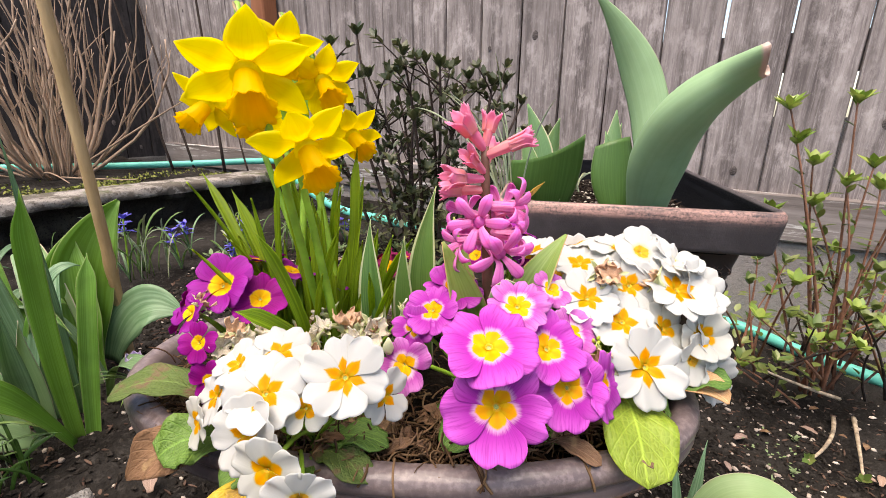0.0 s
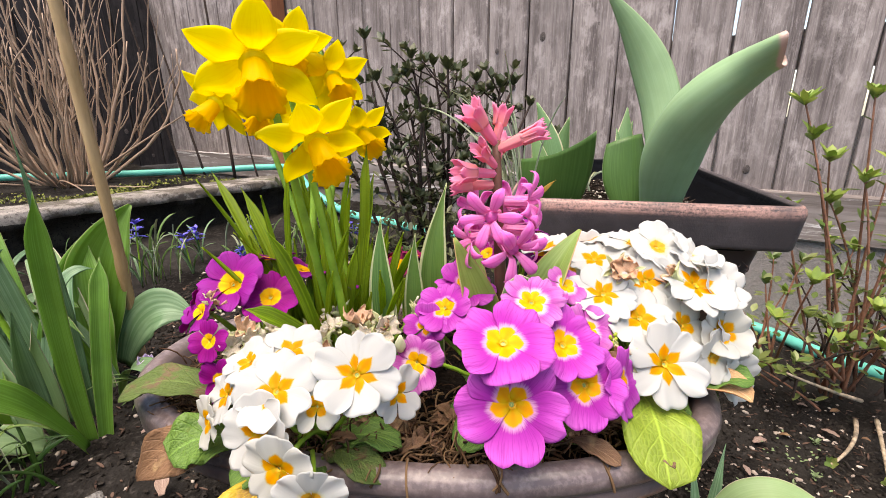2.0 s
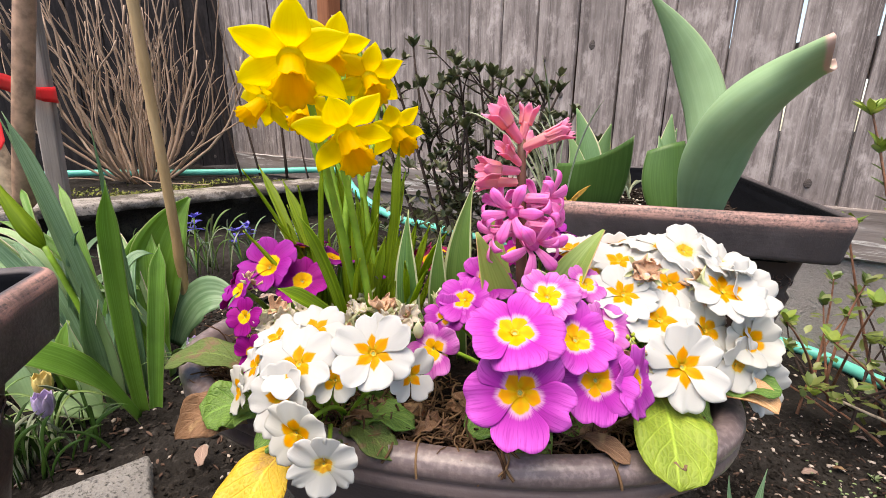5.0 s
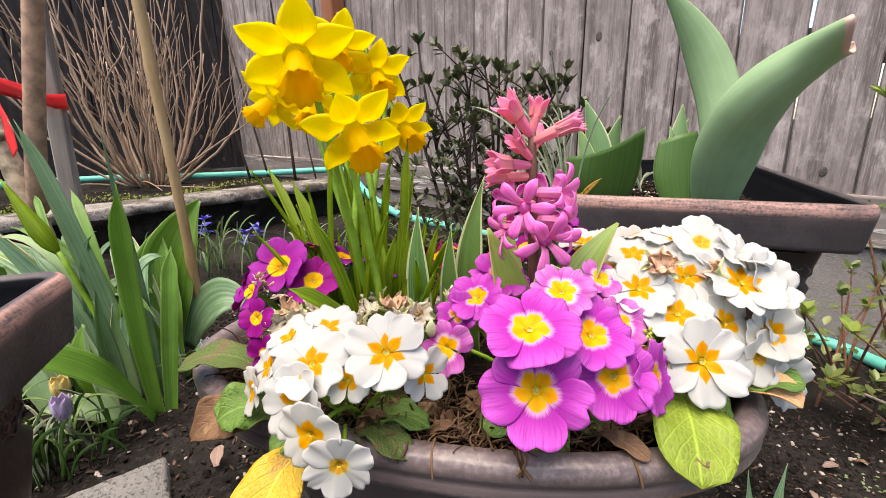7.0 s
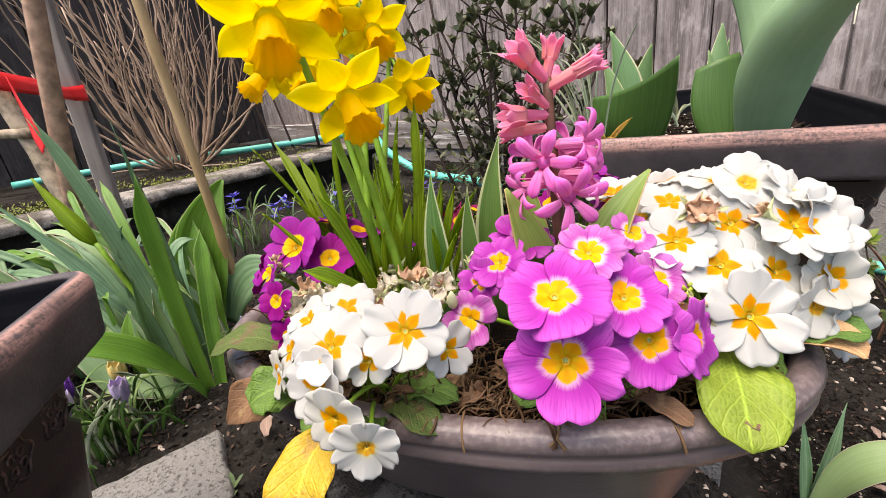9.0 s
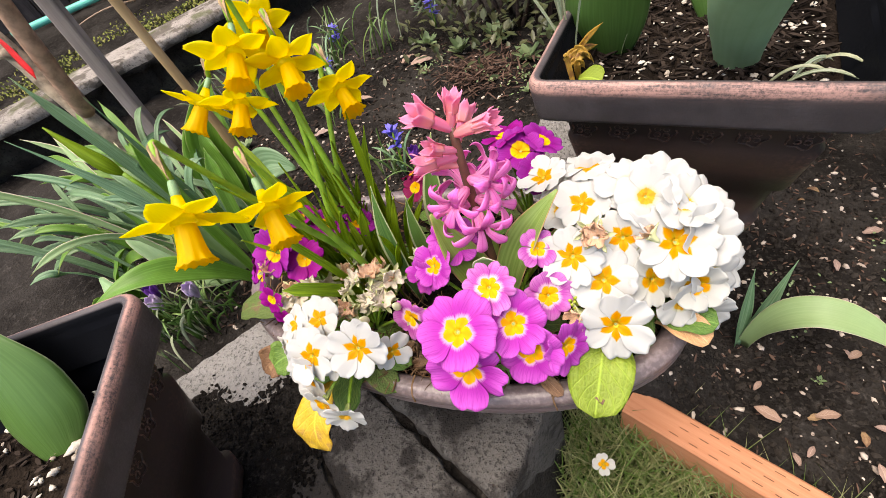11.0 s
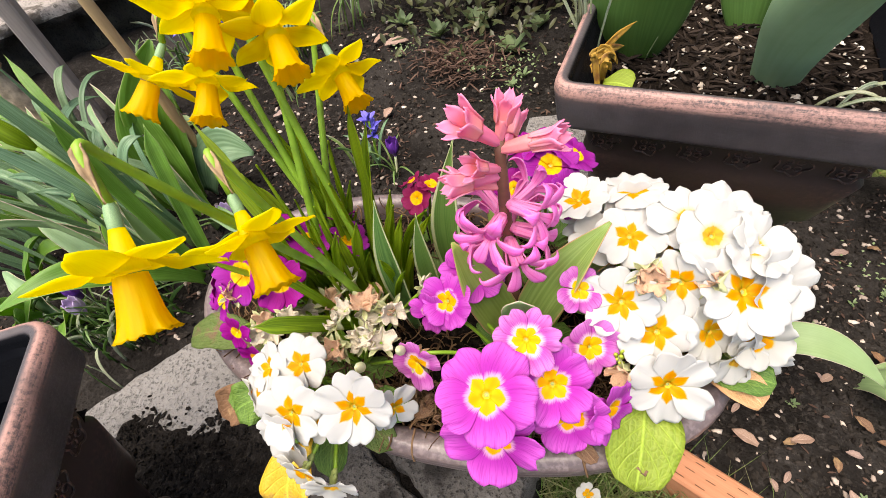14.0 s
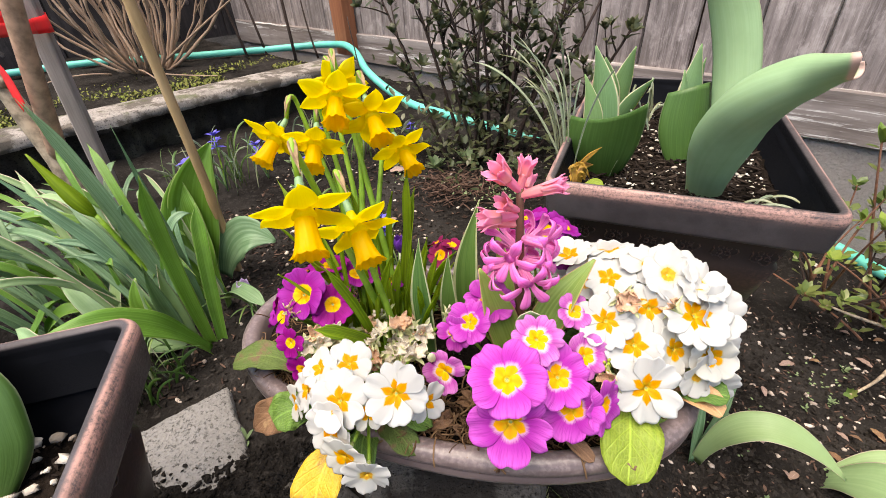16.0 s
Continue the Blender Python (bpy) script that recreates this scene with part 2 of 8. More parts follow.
def fence_material(name, dark, mid, light):
    """Old upright boards: long grain, hairline cracks, bleached fibres and dirt."""
    p = Paint(name, 0.88, spec=0.2)
    off = p.node("ShaderNodeVectorMath")
    off.operation = 'ADD'
    p.put(off.inputs[0], p.coords())
    p.put(off.inputs[1], p.node("ShaderNodeCombineXYZ", X=p.calc('MULTIPLY', p.random(), 9.0), Z=p.calc('MULTIPLY', p.random(), 17.0)).outputs[0])
    o = off.outputs[0]
    warp = p.noise(9.0, 3, p.scaled(o, (1, 1, 0.35)))
    bent = p.node("ShaderNodeVectorMath")
    bent.operation = 'ADD'
    p.put(bent.inputs[0], o)
    p.put(bent.inputs[1], p.node("ShaderNodeCombineXYZ", X=p.calc('MULTIPLY', warp, 0.018)).outputs[0])
    b = bent.outputs[0]
    broad = p.noise(1.0, 5, p.scaled(b, (48, 48, 2.2)), 0.6)
    fine = p.noise(1.0, 6, p.scaled(b, (300, 300, 7.0)), 0.75)
    fibre = p.noise(1.0, 5, p.scaled(o, (260, 260, 26)), 0.75)
    blot = p.noise(6.0, 5, p.scaled(o, (1, 1, 0.5)))
    c = p.mix(p.step(broad, 0.32, 0.68), dark, mid)
    c = p.mix(p.step(fine, 0.45, 0.72, 0, 0.36), c, light)
    c = p.mix(p.step(fine, 0.26, 0.38, 0.6, 0.0), c, [x * 0.5 for x in dark])
    c = p.mix(p.step(fibre, 0.53, 0.68, 0, 0.35), c, [x * 1.15 for x in light])
    patch = p.noise(17.0, 6, p.scaled(o, (1, 1, 0.6)), 0.7)
    c = p.mix(p.step(patch, 0.50, 0.66, 0, 0.55), c, [x * 1.05 for x in light])
    c = p.mix(p.step(patch, 0.46, 0.32, 0, 0.55), c, dark)
    c = p.mix(p.step(fibre, 0.32, 0.46, 0.35, 0.0), c, [x * 0.6 for x in dark])
    c = p.mix(p.step(blot, 0.46, 0.72, 0, 0.55), c, [x * 0.75 for x in dark])
    c = p.mix(p.calc('MULTIPLY', p.random(), 0.30), c, [x * 0.6 for x in mid])
    p.colour(c).bump(p.calc('ADD', p.calc('MULTIPLY', fine, 0.7), p.calc('MULTIPLY', broad, 0.5)), 0.5, 0.002)
    return p.m


def concrete_material(name, base, dark, moss=None, pits=1.0, dirt=None):
    p = Paint(name, 0.92, spec=0.25)
    big = p.noise(7, 5)
    fine = p.noise(160, 5, rough=0.7)
    hole = p.voronoi(230)
    lumps = p.noise(190, 3, rough=0.65)
    c = p.mix(p.step(big, 0.35, 0.7), base, dark)
    c = p.mix(p.step(fine, 0.4, 0.7, 0, 0.5), c, [x * 1.25 for x in base])
    c = p.mix(p.calc('MULTIPLY', p.step(hole, 0.08, 0.22, 0.6 * pits, 0.0), p.step(p.noise(40, 3), 0.5, 0.6)), c, [x * 0.3 for x in dark])
    if dirt:
        c = p.mix(p.step(p.noise(13, 5, rough=0.65), 0.47, 0.56), c, dirt)
    if moss:
        c = p.mix(p.step(p.noise(11, 6), 0.52, 0.66, 0, 0.8), c, moss)
    c = p.mix(p.step(lumps, 0.55, 0.63, 0, 0.7 * pits), c, [x * 0.35 for x in dark])
    p.colour(c).bump(p.calc('ADD', fine, p.calc('ADD', p.step(hole, 0.05, 0.30), lumps)), 0.9, 0.004)
    return p.m


def pot_material(name, base, rub, copper, rough=0.42):
    """Dark moulded resin, brushed with copper where edges stick out."""
    p = Paint(name, rough, spec=0.45)
    geo = p.t.nodes.new("ShaderNodeNewGeometry")
    edge = p.step(geo.outputs["Pointiness"], 0.52, 0.62)
    streak = p.noise(1.0, 5, p.scaled(p.coords(), (14, 14, 90)), 0.7)
    fleck = p.noise(260, 3)
    big = p.noise(9, 4)
    c = p.mix(p.step(big, 0.35, 0.7), base, rub)
    c = p.mix(p.step(streak, 0.62, 0.85, 0, 0.10), c, copper)
    c = p.mix(p.calc('MULTIPLY', edge, p.step(fleck, 0.40, 0.7)), c, [min(1, x * 1.5) for x in copper])
    p.colour(c).bump(p.calc('ADD', fleck, streak), 0.25, 0.001)
    return p.m


def rim_material(name, base, copper):
    """The planter's rim: grey-black resin with copper paint brushed along its outer upper edge."""
    p = Paint(name, 0.38, spec=0.5)
    _, v = p.uv()
    brush = p.noise(1.0, 6, p.scaled(p.coords(), (16, 16, 260)), 0.75)
    grit = p.noise(420, 4, rough=0.7)
    worn = p.noise(14, 4)
    c = p.mix(p.step(p.noise(24, 5), 0.35, 0.7), base, [x * 1.8 for x in base])
    c = p.mix(p.step(grit, 0.62, 0.78, 0, 0.16), c, copper)
    band = p.calc('MULTIPLY', p.step(v, 0.28, 0.42), p.step(v, 0.64, 0.56))
    rub = p.calc('ADD', p.calc('MULTIPLY', brush, 0.7), p.calc('MULTIPLY', grit, 0.5))
    mask = p.calc('MULTIPLY', band, p.calc('MULTIPLY', p.step(rub, 0.44, 0.70), p.step(worn, 0.30, 0.55, 0.35, 0.95)))
    c = p.mix(mask, c, copper)
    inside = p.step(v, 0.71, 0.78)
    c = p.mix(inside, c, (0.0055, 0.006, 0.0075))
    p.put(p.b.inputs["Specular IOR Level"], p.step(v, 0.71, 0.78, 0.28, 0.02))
    p.put(p.b.inputs["Roughness"], p.step(grit, 0.3, 0.7, 0.42, 0.65))
    p.colour(c).bump(p.calc('ADD', grit, brush), 0.3, 0.001)
    return p.m


def plain(name, base, rough=0.6, vary=0.3, scale=40.0, bump=0.2, spec=0.4, through_it=0.0, isl=False, other=None):
    p = Paint(name, rough, spec=spec)
    n = p.noise(scale, 5)
    c = p.mix(p.step(n, 0.3, 0.7), [x * (1 - vary) for x in base], [min(1, x * (1 + vary)) for x in base])
    if isl:
        c = p.mix(p.step(p.island(), 0.0, 1.0, 0.0, 0.75), c, other or [x * 0.45 for x in base])
    p.colour(c).bump(p.noise(scale * 5, 4), bump, 0.001)
    if through_it:
        p.thin(c, through_it)
    return p.m


SOIL = earth_material("garden soil", (0.0085, 0.0074, 0.0066), (0.030, 0.027, 0.0245))
# Dark heap soil; the shadow lying over it is put into the colour too.
SHADED_SOIL = earth_material("black soil with shade in its tone", (0.006, 0.0052, 0.0046), (0.024, 0.021, 0.0185), 1.6)
POT_SOIL = earth_material("potting soil", (0.006, 0.0045, 0.0035), (0.020, 0.0145, 0.011), 1.6)
FENCE = fence_material("weathered fence board", (0.115, 0.094, 0.090), (0.34, 0.292, 0.278), (0.58, 0.51, 0.49))
# The side fence's shade is painted into these darker board colours.
FENCE_DARK = fence_material("fence board darkened as shade", (0.018, 0.016, 0.017), (0.046, 0.040, 0.041), (0.072, 0.063, 0.063))
POST = wood_material("reddish cedar post", (0.20, 0.07, 0.035), (0.36, 0.14, 0.07), (0.45, 0.19, 0.10))
PLANK = wood_material("plank with worn white paint", (0.13, 0.105, 0.095), (0.26, 0.225, 0.21), (0.34, 0.30, 0.285), along_axis=0, grain=80, silver=(0.62, 0.60, 0.58))
LUMBER = wood_material("orange treated timber", (0.42, 0.165, 0.080), (0.56, 0.255, 0.135), (0.64, 0.32, 0.18), rough=0.7, along_axis=0, grain=120)
SLIT = plain("dark incised slit", (0.10, 0.045, 0.02), 0.9)
GREY_WOOD = wood_material("grey weathered stake", (0.15, 0.125, 0.11), (0.34, 0.295, 0.265), (0.47, 0.42, 0.385), grain=110)
BAMBOO = wood_material("tan bamboo", (0.36, 0.22, 0.10), (0.52, 0.34, 0.17), (0.62, 0.44, 0.25), rough=0.45, grain=130)
BARK = plain("brown twig bark", (0.085, 0.050, 0.034), 0.45, 0.6, 120, 0.5, isl=True, other=(0.58, 0.41, 0.29))
BARK_BROWN = plain("smooth red-brown bark", (0.38, 0.23, 0.155), 0.5, 0.35, 60, 0.3)
BARK_DARK = plain("dark shrub bark", (0.042, 0.026, 0.020), 0.85, 0.4, 150, 0.5)
BARK_RED = plain("reddish young twig", (0.30, 0.12, 0.065), 0.7, 0.35, 150, 0.4, isl=True, other=(0.16, 0.09, 0.06))
BARK_PALE = plain("pale lichened bark", (0.33, 0.26, 0.185), 0.85, 0.5, 60, 0.8)
CONCRETE = concrete_material("pale concrete", (0.225, 0.216, 0.205), (0.155, 0.148, 0.139), pits=1.0)
# Soil stains, plus the bowl's shadow painted in as an overall darker tone.
CONCRETE_DIRTY_SHADED = concrete_material("soil-stained concrete with painted shadow", (0.100, 0.094, 0.087), (0.050, 0.046, 0.043), pits=1.0, dirt=(0.026, 0.023, 0.021))
CONCRETE_OLD = concrete_material("old mossy concrete", (0.32, 0.290, 0.265), (0.19, 0.172, 0.156), moss=(0.075, 0.085, 0.03), dirt=(0.11, 0.095, 0.08))
CONCRETE_WALL = concrete_material("grey footing", (0.30, 0.272, 0.258), (0.23, 0.205, 0.195), pits=0.2)
# Shade under the kerb's lip is painted as black on its lower face.
LEDGE_FACE = concrete_material("concrete face painted black as shade", (0.030, 0.026, 0.022), (0.012, 0.011, 0.010), moss=(0.06, 0.055, 0.04))
PLANTER = pot_material("dark bronze resin", (0.024, 0.0155, 0.0145), (0.042, 0.026, 0.023), (0.13, 0.068, 0.052))
PLANTER_RIM = rim_material("grey-black rim with copper edge", (0.046, 0.040, 0.0420), (0.44, 0.255, 0.215))
PLANTER_IN = plain("black plastic lining", (0.006, 0.0066, 0.0085), 0.62, 0.3, 30, 0.1, spec=0.02)
BOWL = pot_material("taupe resin", (0.098, 0.074, 0.075), (0.138, 0.106, 0.106), (0.24, 0.19, 0.185), 0.32)
HOSE = plain("mint green hose", (0.10, 0.50, 0.40), 0.4, 0.12, 12, 0.05)
TAPE = plain("red marking tape", (0.85, 0.035, 0.04), 0.35, 0.1, 20, 0.1, through_it=0.3)

TULIP_LEAF = leaf_material("blue-green tulip leaf", (0.225, 0.365, 0.180), (0.265, 0.41, 0.215), gloss=0.50, lines=30, edge=(0.54, 0.46, 0.38), edge_at=0.95, patch=0.35, through_it=0.22)
TULIP_DARK = leaf_material("fresh green tulip leaf", (0.098, 0.238, 0.028), (0.158, 0.335, 0.065), gloss=0.40, lines=30, edge=(0.36, 0.42, 0.18), edge_at=0.965, patch=0.40, through_it=0.36)
STRAP_LEAF = leaf_material("blue-green strap leaf", (0.088, 0.195, 0.100), (0.200, 0.335, 0.205), gloss=0.42, lines=14, patch=0.40, through_it=0.25)
DAFF_LEAF = leaf_material("fresh daffodil leaf", (0.130, 0.235, 0.009), (0.27, 0.41, 0.022), gloss=0.5, lines=14, through_it=0.5)
EDGED_LEAF = leaf_material("green leaf with a cream edge", (0.075, 0.175, 0.045), (0.13, 0.26, 0.070), edge=(0.46, 0.50, 0.29), lines=26, edge_at=0.80, patch=0.25, through_it=0.25)
HYA_LEAF = leaf_material("hyacinth leaf", (0.20, 0.31, 0.075), (0.29, 0.41, 0.13), edge=(0.46, 0.30, 0.16), lines=20, edge_at=0.93, patch=0.25, through_it=0.3)
PRIM_LEAF = leaf_material("crinkled primrose leaf", (0.065, 0.155, 0.025), (0.15, 0.27, 0.055), wrinkle=0.28, gloss=0.55, through_it=0.28)
PRIM_LIME = leaf_material("lime primrose leaf", (0.165, 0.275, 0.026), (0.27, 0.37, 0.050), wrinkle=0.20, gloss=0.55, through_it=0.35, patch=0.7)
PRIM_YELLOW = leaf_material("yellowed primrose leaf", (0.50, 0.365, 0.028), (0.58, 0.455, 0.065), wrinkle=0.28, gloss=0.5, spots=(0.45, 0.27, 0.08), through_it=0.3)
PRIM_OLD = leaf_material("spotted ageing leaf", (0.045, 0.082, 0.014), (0.080, 0.125, 0.028), wrinkle=0.28, gloss=0.7, spots=(0.13, 0.065, 0.04), through_it=0.06)
DRY_LEAF = leaf_material("dry brown leaf", (0.100, 0.055, 0.034), (0.20, 0.118, 0.070), wrinkle=0.15, gloss=0.8, spots=(0.30, 0.20, 0.10), through_it=0.12)
TAN_LEAF = leaf_material("withered tan leaf", (0.42, 0.25, 0.13), (0.58, 0.38, 0.22), wrinkle=0.3, gloss=0.7, through_it=0.15)
STALK = plain("green stalk", (0.215, 0.385, 0.034), 0.45, 0.25, 60, 0.1, through_it=0.15)
STEM_DARK = plain("purplish hyacinth stalk", (0.13, 0.055, 0.035), 0.5, 0.3, 80, 0.15)
CALYX = plain("pale green calyx", (0.34, 0.42, 0.14), 0.55, 0.25, 90, 0.2, through_it=0.25)
SPENT = plain("withered blossom", (0.86, 0.75, 0.62), 0.8, 0.25, 120, 0.5, through_it=0.4)

SPENT_TAN = plain("withered tan blossom", (0.82, 0.50, 0.33), 0.8, 0.35, 120, 0.5, through_it=0.3)
WHITE_PETAL = petal_material("white primrose petal", (0.655, 0.655, 0.635), (0.660, 0.665, 0.650), (0.84, 0.40, 0.003), (0.68, 0.60, 0.26), 0.48, 0.04, 0.40, vein=0.03, core=(0.66, 0.44, 0.015), through_it=0.50, blunt=0.62)
INNER_PETAL = petal_material("plain white inner petal", (0.655, 0.655, 0.630), (0.660, 0.665, 0.65), (0.80, 0.50, 0.04), (0.66, 0.64, 0.42), 0.26, 0.12, 0.12, vein=0.03, through_it=0.50)
CREAM_PETAL = petal_material("creamy primrose petal", (0.650, 0.645, 0.595), (0.655, 0.655, 0.62), (0.84, 0.44, 0.005), (0.66, 0.58, 0.26), 0.45, 0.06, 0.34, vein=0.04, core=(0.66, 0.44, 0.015), through_it=0.50, blunt=1.0)
PINK_PETAL = petal_material("magenta primrose petal", (0.455, 0.032, 0.40), (0.575, 0.105, 0.53), (0.86, 0.43, 0.004), (0.72, 0.36, 0.60), 0.38, 0.12, 0.27, vein=0.70, core=(0.74, 0.46, 0.01), through_it=0.32, blunt=0.9)
PURPLE_PETAL = petal_material("purple primrose petal", (0.32, 0.010, 0.27), (0.38, 0.035, 0.36), (0.88, 0.58, 0.010), (0.42, 0.05, 0.20), 0.40, 0.05, 0.14, vein=0.6, core=(0.82, 0.44, 0.01))
VIOLET_PETAL = petal_material("red-violet primrose petal", (0.30, 0.004, 0.20), (0.37, 0.014, 0.29), (0.88, 0.54, 0.010), (0.38, 0.05, 0.18), 0.36, 0.05, 0.14, vein=0.6)
PALE_PETAL = petal_material("pale lilac primrose petal", (0.50, 0.075, 0.41), (0.60, 0.20, 0.53), (0.86, 0.47, 0.008), (0.74, 0.52, 0.64), 0.42, 0.20, 0.26, vein=0.7, through_it=0.32, blunt=0.9)
RED_PETAL = petal_material("red primrose petal", (0.30, 0.012, 0.09), (0.36, 0.03, 0.13), (0.95, 0.60, 0.010), (0.7, 0.2, 0.1), 0.40, 0.05, 0.10)
EYE = plain("orange-green throat", (0.72, 0.40, 0.02), 0.6, 0.3, 400, 0.2)
BUD = plain("pale bud", (0.70, 0.72, 0.46), 0.55, 0.15, 60, 0.1, through_it=0.2)


def yellow_material(name, base, deep):
    p = Paint(name, 0.48, spec=0.3)
    u, v = p.uv()
    ribs = p.noise(1.0, 3, p.node("ShaderNodeCombineXYZ", X=p.calc('MULTIPLY', u, 1.5), Y=p.calc('MULTIPLY', v, 16.0), Z=p.calc('MULTIPLY', p.random(), 30.0)).outputs[0])
    c = p.mix(p.step(u, 0.1, 1.0), base, deep)
    c = p.mix(p.step(ribs, 0.45, 0.7, 0, 0.35), c, [base[0] * 0.92, base[1] * 0.84, base[2]])
    p.colour(c).bump(ribs, 0.3, 0.0008)
    p.thin(c, 0.72)
    return p.m


DAFF_PETAL = yellow_material("bright yellow petal", (0.92, 0.78, 0.010), (0.92, 0.82, 0.020))
DAFF_TRUMPET = yellow_material("golden trumpet", (0.93, 0.75, 0.008), (0.93, 0.68, 0.006))


def hyacinth_material():
    p = Paint("pink hyacinth floret", 0.45, spec=0.3)
    u, v = p.uv()
    across = p.calc('ABSOLUTE', p.calc('SUBTRACT', p.calc('MULTIPLY', v, 2.0), 1.0))
    c = p.mix(p.step(u, 0.2, 0.8), (0.90, 0.30, 0.58), (0.90, 0.19, 0.64))
    c = p.mix(p.step(across, 0.45, 0.95, 0.0, 0.5), c, (0.90, 0.38, 0.72))
    c = p.mix(p.step(across, 0.0, 0.22, 0.40, 0.0), c, (0.66, 0.035, 0.33))
    c = p.mix(p.step(p.noise(60, 3), 0.45, 0.7, 0, 0.25), c, (0.66, 0.045, 0.32))
    p.colour(c)
    p.thin(c, 0.35)
    return p.m


HYA = hyacinth_material()
def young_floret_material():
    p = Paint("coral-pink young floret", 0.45, spec=0.3)
    u, v = p.uv()
    across = p.calc('ABSOLUTE', p.calc('SUBTRACT', p.calc('MULTIPLY', v, 2.0), 1.0))
    c = p.mix(p.step(u, 0.15, 0.75), (0.88, 0.36, 0.36), (0.88, 0.27, 0.46))
    c = p.mix(p.step(across, 0.5, 0.95, 0.0, 0.5), c, (0.90, 0.44, 0.62))
    c = p.mix(p.step(p.noise(140, 3), 0.45, 0.7, 0, 0.3), c, (0.84, 0.20, 0.34))
    p.colour(c)
    p.thin(c, 0.4)
    return p.m


HYA_BUD = young_floret_material()


# ---- ground ----
LEDGE_A, LEDGE_B = Vector((-1.50, 0.60)), Vector((-0.64, 1.79))
LEDGE_DIR = (LEDGE_B - LEDGE_A).normalized()
LEDGE_OUT = Vector((-LEDGE_DIR.y, LEDGE_DIR.x))
LEDGE_LEN = (LEDGE_B - LEDGE_A).length


def ground_z(x, y):
    """The bed: high at the left and behind, falling to the right; a lawn lower still, a raised bed behind the ledge."""
    wide = 0.30 + 0.45 * smooth(0.5, 1.3, y)
    z = 0.205 - 0.215 * smooth(0.03, 0.03 + wide, x)
    lawn = smooth(0.03, -0.02, (x - 0.20) * 0.47 + (y - 0.315) * 0.88) * smooth(0.03, 0.09, x)
    z = z * (1 - lawn) - 0.05 * lawn
    p = Vector((x, y)) - LEDGE_A
    d, s = p.dot(LEDGE_OUT), p.dot(LEDGE_DIR)
    z += (0.312 - z) * smooth(0.08, 0.12, d) * smooth(LEDGE_LEN - 0.04, LEDGE_LEN - 0.08, s)
    return z


def graded(lo, hi, step_fine, far):
    xs = list(np.arange(lo, hi + 1e-6, step_fine))
    d, x = step_fine, hi
    while x < far:
        d *= 1.35
        x += d
        xs.append(x)
    d, x = step_fine, lo
    while x > -far:
        d *= 1.35
        x -= d
        xs.insert(0, x)
    return xs


def build_ground():
    xs, ys = graded(-1.9, 1.2, 0.013, 60), graded(0.02, 2.1, 0.013, 60)
    verts = []
    for x in xs:
        for y in ys:
            z = ground_z(x, y)
            if -2.5 < x < 1.8 and -0.4 < y < 3:
                z += 0.010 * fbm(x * 7, y * 7, 3.1) + 0.006 * fbm(x * 33, y * 33, 1.7, 3) + 0.003 * noise.noise(Vector((x * 120, y * 120, 5)))
            verts.append((x, y, z))
    n = len(ys)
    faces = [(i * n + j, (i + 1) * n + j, (i + 1) * n + j + 1, i * n + j + 1) for i in range(len(xs) - 1) for j in range(n - 1)]
    me = mesh("ground", verts, faces, None, SOIL)
    solid("ground", me, "dark crumbly garden soil with bits of bark", "ground", kind="structure")


build_ground()


# ---- fences ----
FDIR = Vector((0.845, -0.534, 0)).normalized()
FNRM = Vector((-FDIR.y, FDIR.x, 0)) * -1          # towards the garden
FORG = Vector((0.344, 1.50, 0))


def fence_board(w, h, t, seed):
    random.seed(seed)
    nz = 14
    verts, faces = [], []
    for i in range(nz + 1):
        z = h * i / nz
        for x, y in ((-w / 2, 0), (-w / 2 + 0.003, -t / 2), (w / 2 - 0.003, -t / 2), (w / 2, 0), (w / 2 - 0.003, t / 2), (-w / 2 + 0.003, t / 2)):
            verts.append((x + 0.0012 * math.sin(z * 9 + seed + x * 40), y + 0.002 * math.sin(z * 4 + seed * 1.7), z))
    for i in range(nz):
        for k in range(6):
            a, b = i * 6 + k, i * 6 + (k + 1) % 6
            faces.append((a, b, b + 6, a + 6))
    faces.append((5, 4, 3, 2, 1, 0))
    faces.append(tuple(nz * 6 + k for k in range(6)))
    return mesh("fence_board", verts, faces, None, None, False)


def knot(r):
    v, f = [], []
    rings = [(1.0, 0.0), (0.8, -0.0022), (0.55, -0.001), (0.35, -0.0026), (0.0, -0.002)]
    for s, d in rings:
        for k in range(12):
            a = 2 * math.pi * k / 12
            v.append((r * s * math.cos(a) * 0.8, d, r * s * math.sin(a) * 1.15))
    for i in range(len(rings) - 1):
        for k in range(12):
            a, b = i * 12 + k, i * 12 + (k + 1) % 12
            f.append((a, b, b + 12, a + 12))
    return mesh("knot", v, f, None, None)


KNOT_MAT = plain("grey wood knot", (0.085, 0.070, 0.066), 0.85, 0.6, 300, 0.6)


